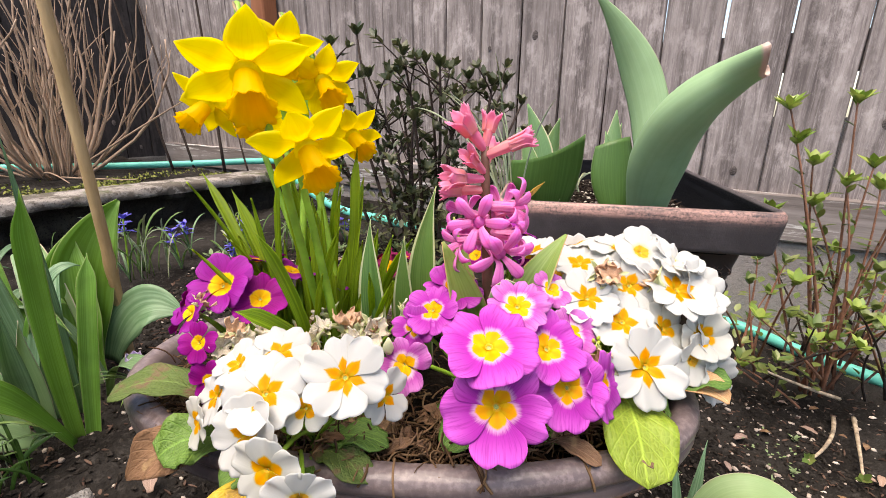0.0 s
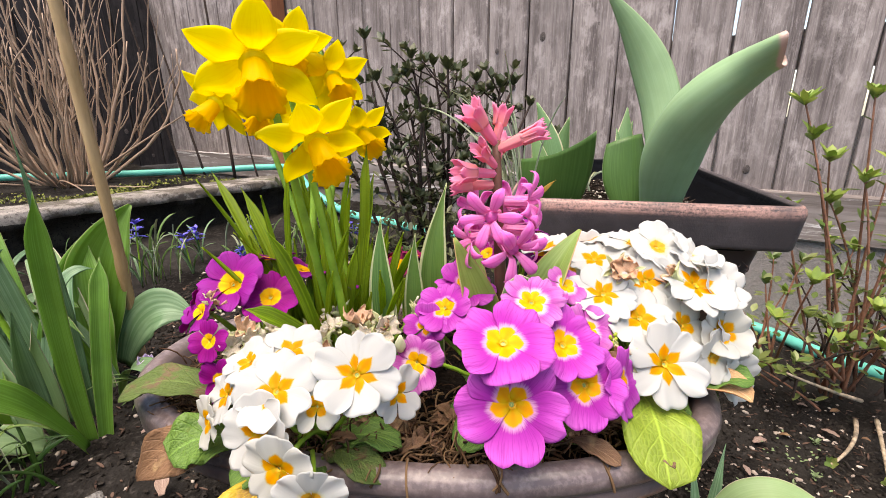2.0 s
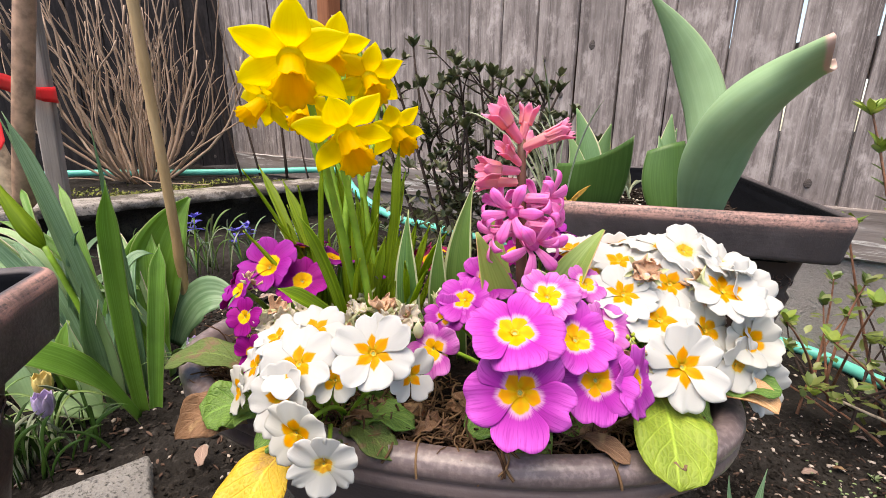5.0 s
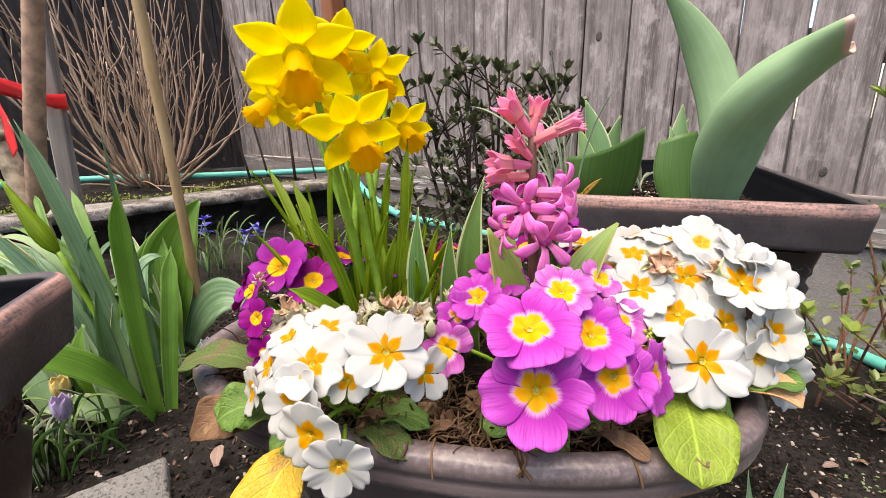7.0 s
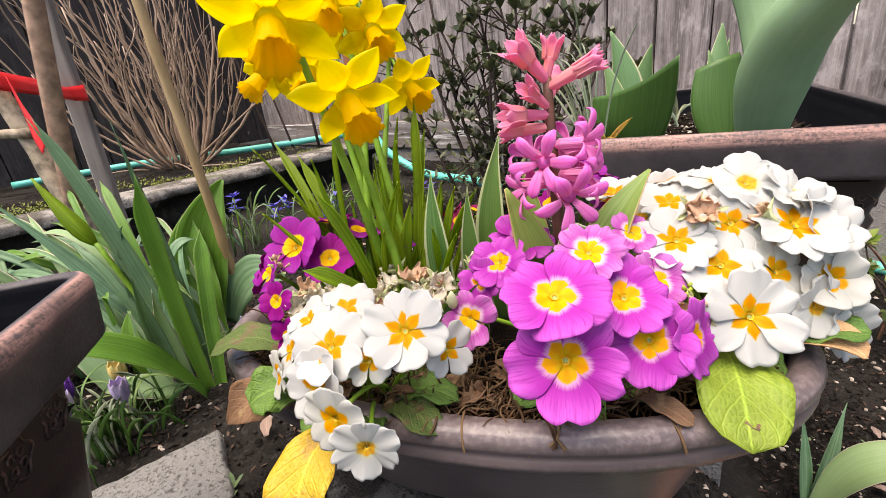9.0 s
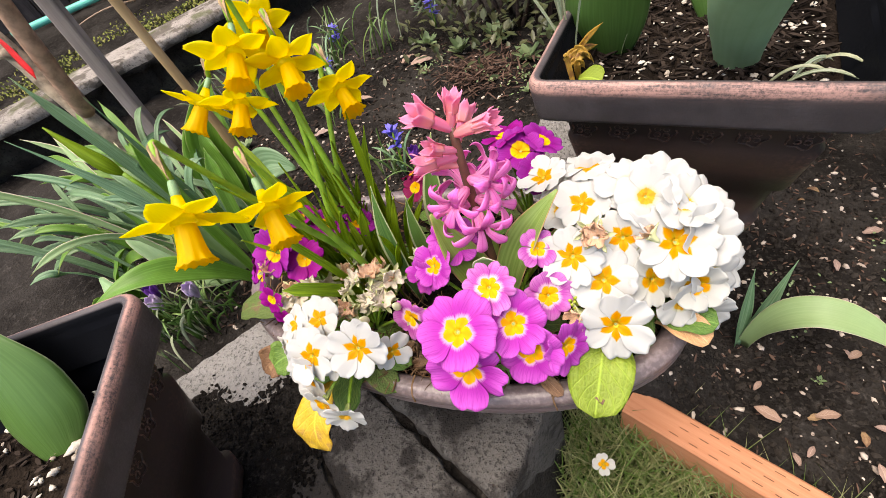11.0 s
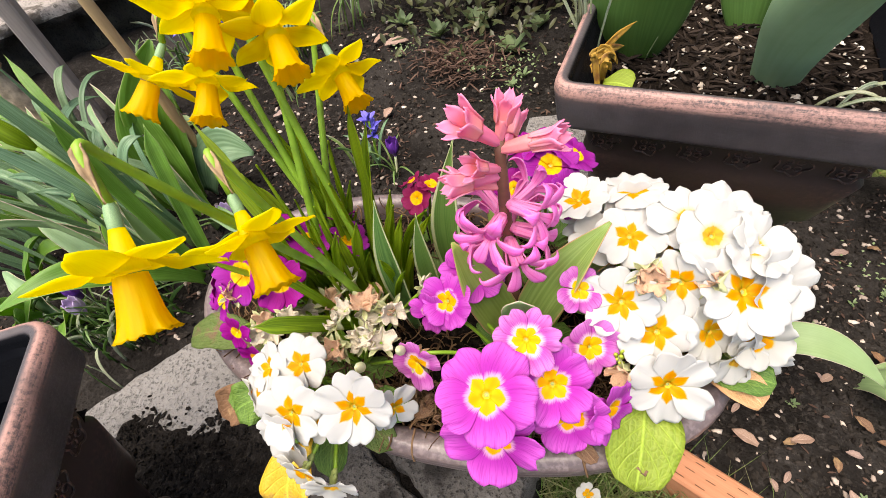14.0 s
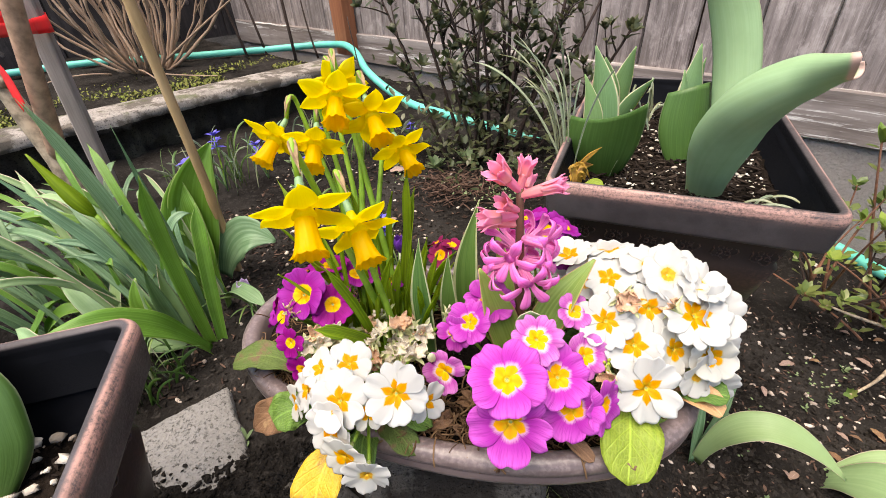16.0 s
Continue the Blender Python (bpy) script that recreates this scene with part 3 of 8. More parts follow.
def box_along(name, a, b, up, depth_dir, h, t, material, bevel=0.004, rough=0.0, parts=24):
    """A board or beam from a to b, h high and t deep, with softened edges and an uneven face."""
    a, b = Vector(a), Vector(b)
    up, out = Vector(up).normalized(), Vector(depth_dir).normalized()
    ring = [(-t / 2 + bevel, -h / 2), (t / 2 - bevel, -h / 2), (t / 2, -h / 2 + bevel), (t / 2, h / 2 - bevel), (t / 2 - bevel, h / 2), (-t / 2 + bevel, h / 2), (-t / 2, h / 2 - bevel), (-t / 2, -h / 2 + bevel)]
    v, f, c = [], [], []
    for i in range(parts + 1):
        p = a.lerp(b, i / parts)
        for k, (o, z) in enumerate(ring):
            w = rough * noise.noise(Vector((i * 0.9, k * 3.1, h * 40))) if rough else 0
            v.append(p + out * (o + w) + up * (z + w * 0.6))
            c.append((i / parts, k / 8))
    for i in range(parts):
        for k in range(8):
            x, y = i * 8 + k, i * 8 + (k + 1) % 8
            f.append((x, y, y + 8, x + 8))
    f.append(tuple(range(7, -1, -1)))
    f.append(tuple(parts * 8 + k for k in range(8)))
    return mesh(name, v, f, c, material, False)


def build_fence(name, start, direction, count, bottom, height, material, label, light_gaps=()):
    d = Vector(direction).normalized()
    fence = thing(name, (start[0], start[1], bottom), label, "fence", kind="structure")
    meshes = []
    for k in range(8):
        me = fence_board(0.1390 if k < 4 else 0.1386, height, 0.018, k)
        me.materials.append(material)
        meshes.append(me)
    yaw = math.atan2(d.y, d.x)
    # Unseen strips added behind closed joints to keep light out of the gaps.
    gap_backing = box_along("gap_backing", (0, 0, 0), (0, 0, height - 0.02), (0, 1, 0), (1, 0, 0), 0.012, 0.045, BARK_DARK, 0.001, 0.0, 2)
    knots = knot(0.014)
    knots.materials.append(KNOT_MAT)
    random.seed(5)
    for k in range(count):
        p = Vector((start[0], start[1], bottom)) + d * (0.142 * (k + 0.5))
        m = Matrix.Translation(p + Vector((0, 0, rnd(-0.006, 0.0)))) @ Matrix.Rotation(yaw, 4, 'Z') @ Matrix.Rotation(rnd(-0.004, 0.004), 4, 'Y')
        m = m @ Matrix.Translation((0, rnd(-0.003, 0.003), 0))
        board = part("fence_board", meshes[k % 4 + (4 if k in light_gaps else 0)], fence, m=m)
        for _ in range(random.choice((0, 1, 1, 2))):
            sub("knot", knots, board, Matrix.Translation((rnd(-0.045, 0.045), -0.0092, rnd(0.05, height * 0.6))) @ Matrix.Scale(rnd(0.45, 1.0), 4))
        if k + 1 not in light_gaps and k not in light_gaps:
            part("gap_backing", gap_backing, fence, m=Matrix.Translation(p + d * 0.071) @ Matrix.Rotation(yaw, 4, 'Z') @ Matrix.Translation((0, 0.017, 0)))
    # two rails on the far side
    for z in (0.35, height - 0.25):
        a = Vector((start[0], start[1], bottom + z)) + Vector((-d.y, d.x, 0)) * 0.046
        v, f = [], []
        for s in (0.0, count * 0.142):
            for oy, oz in ((-0.019, -0.045), (0.019, -0.045), (0.019, 0.045), (-0.019, 0.045)):
                v.append(a + d * s + Vector((-d.y, d.x, 0)) * oy + Vector((0, 0, oz)))
        f = [(0, 1, 5, 4), (1, 2, 6, 5), (2, 3, 7, 6), (3, 0, 4, 7), (3, 2, 1, 0), (4, 5, 6, 7)]
        part("rail", mesh("rail", v, f, None, material, False), fence)
    return fence


def on_fence(s, z, out=0.0):
    return FORG + FDIR * s + FNRM * out + Vector((0, 0, z))


LEFT_END = -2.55
s0 = on_fence(LEFT_END, 0)
build_fence("fence_back", (s0.x, s0.y), FDIR, 34, 0.375, 1.45, FENCE, "weathered grey vertical board fence with knots and light gaps", light_gaps=(20, 21, 22, 25))
corner = on_fence(LEFT_END, 0)
left_dir = Vector((FDIR.y, -FDIR.x, 0))          # runs back towards the viewer
lf = corner + left_dir * 3.2
build_fence("fence_side", (lf.x, lf.y), -left_dir, 23, 0.30, 1.05, FENCE_DARK, "vertical board fence with its shade painted dark brown")


# plank and footing are built along x and then turned, so that their grain runs along them
def turned(d):
    return Matrix.Rotation(math.atan2(d.y, d.x), 4, 'Z')


plank_me = box_along("kick_plank", (-2.5, 0, 0), (1.9, 0, 0), (0, 0, 1), (0, 1, 0), 0.122, 0.03, PLANK, 0.004, 0.003, 60)
solid("kick_plank", plank_me, "weathered horizontal plank with worn white paint below the fence", "plank", kind="structure",
      m=Matrix.Translation(on_fence(0, 0.322, 0.012)) @ turned(FDIR))
foot_me = box_along("footing", (-2.5, 0, 0), (1.9, 0, 0), (0, 0, 1), (0, 1, 0), 0.56, 0.09, CONCRETE_WALL, 0.006, 0.004, 60)
solid("footing", foot_me, "grey concrete footing under the fence", "wall", kind="structure",
      m=Matrix.Translation(on_fence(0, -0.022, -0.032)) @ turned(FDIR))
post_me = box_along("fence_post", (0, 0, -0.75), (0, 0, 0.95), (0, 1, 0), (1, 0, 0), 0.075, 0.085, POST, 0.006, 0.002, 12)
post_at = on_fence(-1.345, 1.05, 0.055)
solid("fence_post", post_me, "reddish brown square wooden post against the fence", "post", m=Matrix.Translation(post_at) @ turned(FDIR))

# ---- concrete ledge of the raised bed ----


def build_ledge():
    v, f, c = [], [], []
    n = 190
    prof = [(0.085, 0.10), (0.070, 0.16), (0.055, 0.21), (0.050, 0.25), (0.044, 0.285), (0.020, 0.306), (0.001, 0.314), (-0.001, 0.325), (0.000, 0.339), (0.004, 0.343), (0.035, 0.345), (0.06, 0.345), (0.09, 0.345), (0.12, 0.344), (0.15, 0.342), (0.172, 0.338), (0.188, 0.332), (0.19, 0.20), (0.19, 0.10)]
    k = len(prof)
    for i in range(n + 1):
        s = LEDGE_LEN * i / n
        for j, (d, z) in enumerate(prof):
            w = 0.013 * noise.noise(Vector((s * 9, j * 0.9, 1))) + 0.008 * noise.noise(Vector((s * 31, j * 1.3, 4))) + 0.005 * noise.noise(Vector((s * 80, j * 2.1, 7)))
            low = 1.5 if j < 6 else (0.35 if j < 10 else 0.12)
            p = LEDGE_A + LEDGE_DIR * s + LEDGE_OUT * (d + w * low * 1.3)
            v.append((p.x, p.y, z + w * 0.5 * low))
            c.append((s, j / k))
    for i in range(n):
        for j in range(k - 1):
            a = i * k + j
            f.append((a, a + 1, a + 1 + k, a + k))
    f.append(tuple(range(k)))
    f.append(tuple(n * k + j for j in range(k - 1, -1, -1)))
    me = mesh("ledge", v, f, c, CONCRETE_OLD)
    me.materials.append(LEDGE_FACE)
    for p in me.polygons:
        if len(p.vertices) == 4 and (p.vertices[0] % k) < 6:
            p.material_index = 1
    ledge = solid("concrete_ledge", me, "old mossy concrete kerb, its undercut face painted black as shade, edging a raised bed", "kerb", kind="structure")


build_ledge()


# ---- broken concrete under the pots ----
def slab(name, corners, z0, z1, material, label, category="concrete slab", rough=0.006, group=""):
    """A thick broken piece with an outline, softened upper edge and an uneven top."""
    cs = [Vector(p) for p in corners]
    cen = sum(cs, Vector((0, 0))) / len(cs)
    outline = []
    for i, p in enumerate(cs):
        q = cs[(i + 1) % len(cs)]
        m = max(3, int((q - p).length / 0.012))
        for k in range(m):
            outline.append(p.lerp(q, k / m))
    n = len(outline)
    v, f = [], []
    rings = [(1.0, z0), (1.0, z1 - 0.012), (0.985, z1 - 0.003), (0.96, z1)] + [(r, z1) for r in (0.86, 0.74, 0.6, 0.45, 0.3, 0.15)]
    for s, z in rings:
        for i, p in enumerate(outline):
            w = rough * noise.noise(Vector((p.x * 45, p.y * 45, z * 30)))
            q = cen + (p - cen) * s
            zz = z + (0.5 * rough * noise.noise(Vector((q.x * 30, q.y * 30, 2))) if z > z0 else 0)
            d = (p - cen).normalized() * (w if s > 0.9 else 0)
            v.append((q.x + d.x, q.y + d.y, zz))
    for r in range(len(rings) - 1):
        for i in range(n):
            a, b = r * n + i, r * n + (i + 1) % n
            f.append((a, b, b + n, a + n))
    v.append((cen.x, cen.y, z1))
    last = (len(rings) - 1) * n
    for i in range(n):
        f.append((last + i, last + (i + 1) % n, len(v) - 1))
    me = mesh(name, v, f, None, material)
    return solid(name, me, label, category, group)


slab("concrete_block", [(-0.352, 0.347), (-0.50, 0.175), (-0.375, 0.04), (-0.215, 0.205)], 0.06, 0.222, CONCRETE, "pale pitted concrete block, partly covered with soil", "concrete block")
SLAB_LABEL = "soil-stained broken concrete slab under the flower bowl, darkened as its shadow"
slab("concrete_slab", [(-0.208, 0.289), (-0.110, 0.230), (-0.030, 0.181), (0.030, 0.146), (0.066, 0.240), (0.072, 0.275), (0.0, 0.36), (-0.19, 0.335)], -0.08, 0.222, CONCRETE_DIRTY_SHADED, SLAB_LABEL, rough=0.008, group="slab pieces")
slab("concrete_slab", [(-0.196, 0.176), (-0.146, 0.128), (-0.090, 0.060), (-0.060, -0.02), (-0.03, 0.02), (0.027, 0.141), (-0.033, 0.176), (-0.113, 0.225), (-0.208, 0.283), (-0.214, 0.22)], -0.08, 0.220, CONCRETE_DIRTY_SHADED, SLAB_LABEL, rough=0.008, group="slab pieces")
slab("concrete_slab", [(-0.215, 0.205), (-0.235, -0.02), (-0.066, -0.02), (-0.095, 0.058), (-0.150, 0.125), (-0.199, 0.172)], -0.08, 0.221, CONCRETE_DIRTY_SHADED, SLAB_LABEL, rough=0.008, group="slab pieces")
slab("concrete_paver", [(0.00, 0.50), (0.22, 0.455), (0.30, 0.80), (0.02, 0.75)], 0.0, 0.246, CONCRETE, "grey concrete paver under the planter", "paver")

# ---- edging timber ----
lum = box_along("edging_timber", (-0.06, 0, 0), (0.95, 0, 0), (0, 0, 1), (0, 1, 0), 0.14, 0.042, LUMBER, 0.003, 0.0, 30)
lum_dir = Vector((0.143, -0.076, 0)).normalized()
timber = thing("edging_timber", (0.215, 0.307, -0.07), "orange treated timber on edge with incised slits beside the lawn", "timber")
lum_m = Matrix.Translation((0.215, 0.307, -0.005)) @ turned(lum_dir)
part("board", lum, timber, m=lum_m)


def slit_mesh():
    v, f, k = [], [], 0
    for r in range(3):
        x = 0.0 + 0.008 * r
        while x < 0.9:
            y = -0.0125 + 0.0125 * r
            for dx, dy in ((0, -0.0005), (0.011, -0.0005), (0.011, 0.0005), (0, 0.0005)):
                v.append((x + dx, y + dy, 0.0704))
            for dx, dy in ((0, -0.0005), (0.011, -0.0005), (0.011, 0.0005), (0, 0.0005)):
                v.append((x + dx, y + dy, 0.0690))
            f.append((k, k + 1, k + 2, k + 3))
            f += [(k, k + 4, k + 5, k + 1), (k + 1, k + 5, k + 6, k + 2), (k + 2, k + 6, k + 7, k + 3), (k + 3, k + 7, k + 4, k)]
            k += 8
            x += 0.024
    return mesh("slits", v, f, None, SLIT, False)


tagged(part("slits", slit_mesh(), timber, "dark incised slits", m=lum_m), kind="stuff")


# ---- planters ----
def rounded_ring(w, d, r, n=5):
    pts = []
    for cx, cy, a0 in ((w / 2 - r, d / 2 - r, 0), (-w / 2 + r, d / 2 - r, 90), (-w / 2 + r, -d / 2 + r, 180), (w / 2 - r, -d / 2 + r, 270)):
        for k in range(n + 1):
            a = radians(a0 + 90 * k / n)
            pts.append((cx + r * math.cos(a), cy + r * math.sin(a)))
    return pts


def loft(name, rings, material, closed_top=False, closed_bottom=True):
    """A skin over rings of equal length, each a list of points."""
    n = len(rings[0])
    v = [p for ring in rings for p in ring]
    f = []
    for r in range(len(rings) - 1):
        for i in range(n):
            a, b = r * n + i, r * n + (i + 1) % n
            f.append((a, b, b + n, a + n))
    if closed_bottom:
        f.append(tuple(range(n - 1, -1, -1)))
    if closed_top:
        f.append(tuple((len(rings) - 1) * n + i for i in range(n)))
    uv = [(i / n, r / (len(rings) - 1)) for r in range(len(rings)) for i in range(n)]
    return mesh(name, v, f, uv, material)


def ring_at(w, d, r, z):
    # extra points along the sides keep the shading crisp
    base = rounded_ring(w, d, r)
    out = []
    for i, p in enumerate(base):
        q = base[(i + 1) % len(base)]
        out.append((p[0], p[1], z))
        gap = math.dist(p, q)
        if gap > 0.03:
            m = 8
            for k in range(1, m):
                out.append((p[0] + (q[0] - p[0]) * k / m, p[1] + (q[1] - p[1]) * k / m, z))
    return out


def rosette(r):
    """A raised round flower ornament."""
    pieces = []
    pts = [Vector((r * math.cos(a) * (1 + 0.16 * math.cos(5 * a)), 0, r * math.sin(a) * (1 + 0.16 * math.cos(5 * a)))) for a in [2 * math.pi * k / 30 for k in range(31)]]
    pieces.append(tube_data(pts, 0.0008, 5))
    for k in range(4):
        a = radians(90 * k + 45)
        c = Vector((math.cos(a) * r * 0.45, 0, math.sin(a) * r * 0.45))
        pieces.append(tube_data([c + Vector((math.cos(b), 0, math.sin(b))) * r * 0.22 for b in [2 * math.pi * j / 10 for j in range(11)]], 0.0008, 4))
    return joined("ornament", pieces, PLANTER)


ROSE = rosette(0.0115)


def build_planter(w, d, h, m, label):
    pl = thing("planter", m.translation, label, "planter", "bronze planters")
    taper = 0.72

    def size(z):
        t = z / (h - 0.034)
        k = taper + (1 - taper) * t
        return (w - 0.034) * k, (d - 0.034) * k
    rings = []
    for z, off in ((0, -0.004), (0.004, 0.0), (0.03, 0.0), (0.034, -0.006), (0.10, -0.006), (0.104, 0.0), (h - 0.088, 0.0), (h - 0.083, -0.004), (h - 0.036, -0.004)):
        a, b = size(z)
        rings.append(ring_at(a + 2 * off, b + 2 * off, 0.015, z))
    part("body", loft("body", rings, PLANTER), pl, "tapered dark brown body", m=m)
    rr = []
    for off, z in ((-0.027, h - 0.043), (-0.0062, h - 0.043), (-0.0048, h - 0.0415), (-0.0040, h - 0.038), (-0.0005, h - 0.013), (0.0, h - 0.009), (-0.0008, h - 0.004), (-0.0028, h - 0.0012), (-0.0055, h), (-0.0085, h - 0.0008), (-0.0105, h - 0.003), (-0.0118, h - 0.007), (-0.012, h - 0.014), (-0.027, h - 0.043)):
        rr.append(ring_at(w + 2 * off, d + 2 * off, max(0.005, 0.017 + off * 0.8), z))
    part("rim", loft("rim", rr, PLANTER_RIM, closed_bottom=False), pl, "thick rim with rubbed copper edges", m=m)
    inner = [ring_at(w - 0.0242 - 0.11 * (1 - t) ** 1.1, d - 0.0242 - 0.11 * (1 - t) ** 1.1, 0.016, 0.10 + (h - 0.112) * t) for t in (0, 0.3, 0.6, 0.85, 1.0)]
    part("liner", loft("liner", inner, PLANTER_IN, closed_bottom=True), pl, "black plastic inside", m=m)
    # ornaments round the band under the rim
    z = h - 0.068
    a, b = size(z)
    for side in range(4):
        length, off = (a, b / 2) if side % 2 == 0 else (b, a / 2)
        count = int(length / 0.036)
        for k in range(count):
            x = (k - (count - 1) / 2) * 0.036
            loc = Matrix.Rotation(radians(90 * side), 4, 'Z') @ Matrix.Translation((x, -off + 0.0037, z)) @ Matrix.Rotation(radians(6.6), 4, 'X')
            part("ornament", ROSE, pl, m=m @ loc)
    return pl


PL_ROT = Matrix.Rotation(radians(-12.0), 4, 'Z')
pl_dir, pl_back = Vector((math.cos(radians(-12)), math.sin(radians(-12)), 0)), Vector((-math.sin(radians(-12)), math.cos(radians(-12)), 0))
PL_W, PL_D, PL_H = 0.272, 0.47, 0.25
PL_C = Vector((0.185, 0.418, 0)) + pl_back * (PL_D / 2)
build_planter(PL_W, PL_D, PL_H, Matrix.Translation((PL_C.x, PL_C.y, 0.246)) @ PL_ROT, "dark bronze resin planter with copper-rubbed rim and sprouting tulips")
NP_ANG = 27.0
nu, nvv = Vector((-math.cos(radians(NP_ANG)), -math.sin(radians(NP_ANG)), 0)), Vector((math.sin(radians(NP_ANG)), -math.cos(radians(NP_ANG)), 0))
NP_C = Vector((-0.254, 0.220, 0)) + nu * 0.136 + nvv * 0.18
build_planter(0.272, 0.36, 0.25, Matrix.Translation((NP_C.x, NP_C.y, 0.234)) @ Matrix.Rotation(radians(NP_ANG), 4, 'Z'), "dark bronze resin planter on concrete with a black lining")


def planter_soil(c, rot, w, d, z, label):
    n = 46
    v, f = [], []
    for i in range(n + 1):
        for j in range(n + 1):
            x, y = (i / n - 0.5) * (w - 0.048), (j / n - 0.5) * (d - 0.048)
            p = rot @ Vector((x, y, 0)) + Vector((c.x, c.y, 0))
            v.append((p.x, p.y, z + 0.005 * fbm(p.x * 20, p.y * 20, 7) + 0.004 * noise.noise(Vector((p.x * 90, p.y * 90, 2)))))
    for i in range(n):
        for j in range(n):
            a = i * (n + 1) + j
            f.append((a, a + n + 1, a + n + 2, a + 1))
    solid("potting_soil", mesh("potting_soil", v, f, None, POT_SOIL), label, "soil", kind="stuff")


planter_soil(PL_C, PL_ROT, PL_W, PL_D, 0.453, "black potting soil with white perlite in a planter")
planter_soil(NP_C, Matrix.Rotation(radians(NP_ANG), 4, 'Z'), 0.262, 0.35, 0.405, "black potting soil with large perlite in a planter")

# ---- the oval bowl ----
BOWL_C = Vector((-0.028, 0.310, 0.224))
BOWL_A, BOWL_B, BOWL_ROT = 0.216, 0.116, radians(-5.0)


def oval(a, b, z, n=72):
    out = []
    for k in range(n):
        t = 2 * math.pi * k / n
        # a rounded oval, a little squarer than an ellipse
        c, s = math.cos(t), math.sin(t)
        x, y = a * math.copysign(abs(c) ** 0.92, c), b * math.copysign(abs(s) ** 0.92, s)
        out.append((x * math.cos(BOWL_ROT) - y * math.sin(BOWL_ROT) + BOWL_C.x, x * math.sin(BOWL_ROT) + y * math.cos(BOWL_ROT) + BOWL_C.y, z))
    return out


bowl = thing("flower_bowl", BOWL_C, "oval taupe resin bowl with a rolled rim packed with spring flowers", "flower pot")
prof = [(-0.086, 0.224), (-0.078, 0.228), (-0.066, 0.245), (-0.052, 0.285), (-0.036, 0.330), (-0.027, 0.355), (-0.017, 0.366)]
part("body", loft("body", [oval(BOWL_A + o, BOWL_B + o, z) for o, z in prof], BOWL), bowl, "curved taupe body")
rimp = [(-0.018, 0.362), (-0.002, 0.361), (0.002, 0.363), (0.0035, 0.368), (0.0022, 0.3715), (0.0012, 0.3735), (0.0026, 0.3755), (0.0046, 0.380), (0.0030, 0.386), (-0.003, 0.390), (-0.010, 0.389), (-0.014, 0.384), (-0.016, 0.372), (-0.018, 0.362)]
part("rim", loft("rim", [oval(BOWL_A + o, BOWL_B + o, z) for o, z in rimp], BOWL, closed_bottom=False), bowl, "rolled taupe rim with a groove")
soil_rings = [oval(BOWL_A * s, BOWL_B * s, 0.0) for s in (0.925, 0.85, 0.75, 0.62, 0.48, 0.34, 0.2, 0.05)]
sv = []
for k, ring in enumerate(soil_rings):
    sv.append([(x, y, 0.368 + 0.006 * min(k, 3) / 3 + 0.007 * fbm(x * 25, y * 25, 9) + 0.004 * noise.noise(Vector((x * 110, y * 110, 1)))) for x, y, z in ring])
solid("bowl_soil", loft("bowl_soil", sv, POT_SOIL, closed_top=True, closed_bottom=False), "dark soil with dried moss in the flower bowl", "soil", kind="stuff")


# ---- hose ----
hose_pts = []
ctrl = [(-2.30, 1.55, 0.335), (-1.96, 1.86, 0.335), (-1.60, 1.95, 0.335), (-1.24, 2.08, 0.335), (-0.90, 2.14, 0.345), (-0.73, 1.985, 0.350), (-0.60, 1.80, 0.29), (-0.42, 1.66, 0.222), (-0.22, 1.51, 0.215), (0.07, 1.35, 0.19), (0.40, 1.28, 0.08), (0.80, 1.165, 0.010), (0.89, 1.025, 0.006), (0.975, 0.898, 0.006), (1.25, 0.55, 0.004)]
cv = [Vector(p) for p in ctrl]
for i in range(len(cv) - 1):
    p0, p1, p2, p3 = cv[max(i - 1, 0)], cv[i], cv[i + 1], cv[min(i + 2, len(cv) - 1)]
    for k in range(8):
        t = k / 8
        hose_pts.append(0.5 * ((2 * p1) + (p2 - p0) * t + (2 * p0 - 5 * p1 + 4 * p2 - p3) * t * t + (3 * p1 - p0 - 3 * p2 + p3) * t ** 3))
hose_pts.append(cv[-1])
solid("garden_hose", tube("garden_hose", hose_pts, 0.015, 12, HOSE), "mint green garden hose lying along the fence and over the soil", "hose")


# ---- stakes ----
def bamboo(p0, p1, r, label):
    p0, p1 = Vector(p0), Vector(p1)
    st = thing("bamboo_stake", p0, label, "stake")
    nodes_at = [0.0, 0.24, 0.55, 0.80, 1.0]
    pts, rad = [], []
    n = 60
    for i in range(n + 1):
        t = i / n
        near = min(abs(t - q) for q in nodes_at)
        pts.append(p0.lerp(p1, t) + Vector((0.003 * math.sin(t * 7), 0.003 * math.sin(t * 5 + 1), 0)))
        rad.append(r * (1.06 - 0.12 * t) + (0.0012 if near < 0.012 else 0))
    part("cane", tube("cane", pts, rad, 12, BAMBOO), st)
    ring = plain("brown node ring", (0.20, 0.11, 0.05), 0.7)
    for q in nodes_at[1:-1]:
        c, d = along(pts, q), (p1 - p0).normalized()
        part("node", tube("node", [c - d * 0.001, c + d * 0.001], r * 1.13, 12, ring), st, "brown node ring")


bamboo((-0.513, 0.624, 0.14), (-0.422, 0.518, 1.06), 0.0070, "tan bamboo stake pushed into the soil")


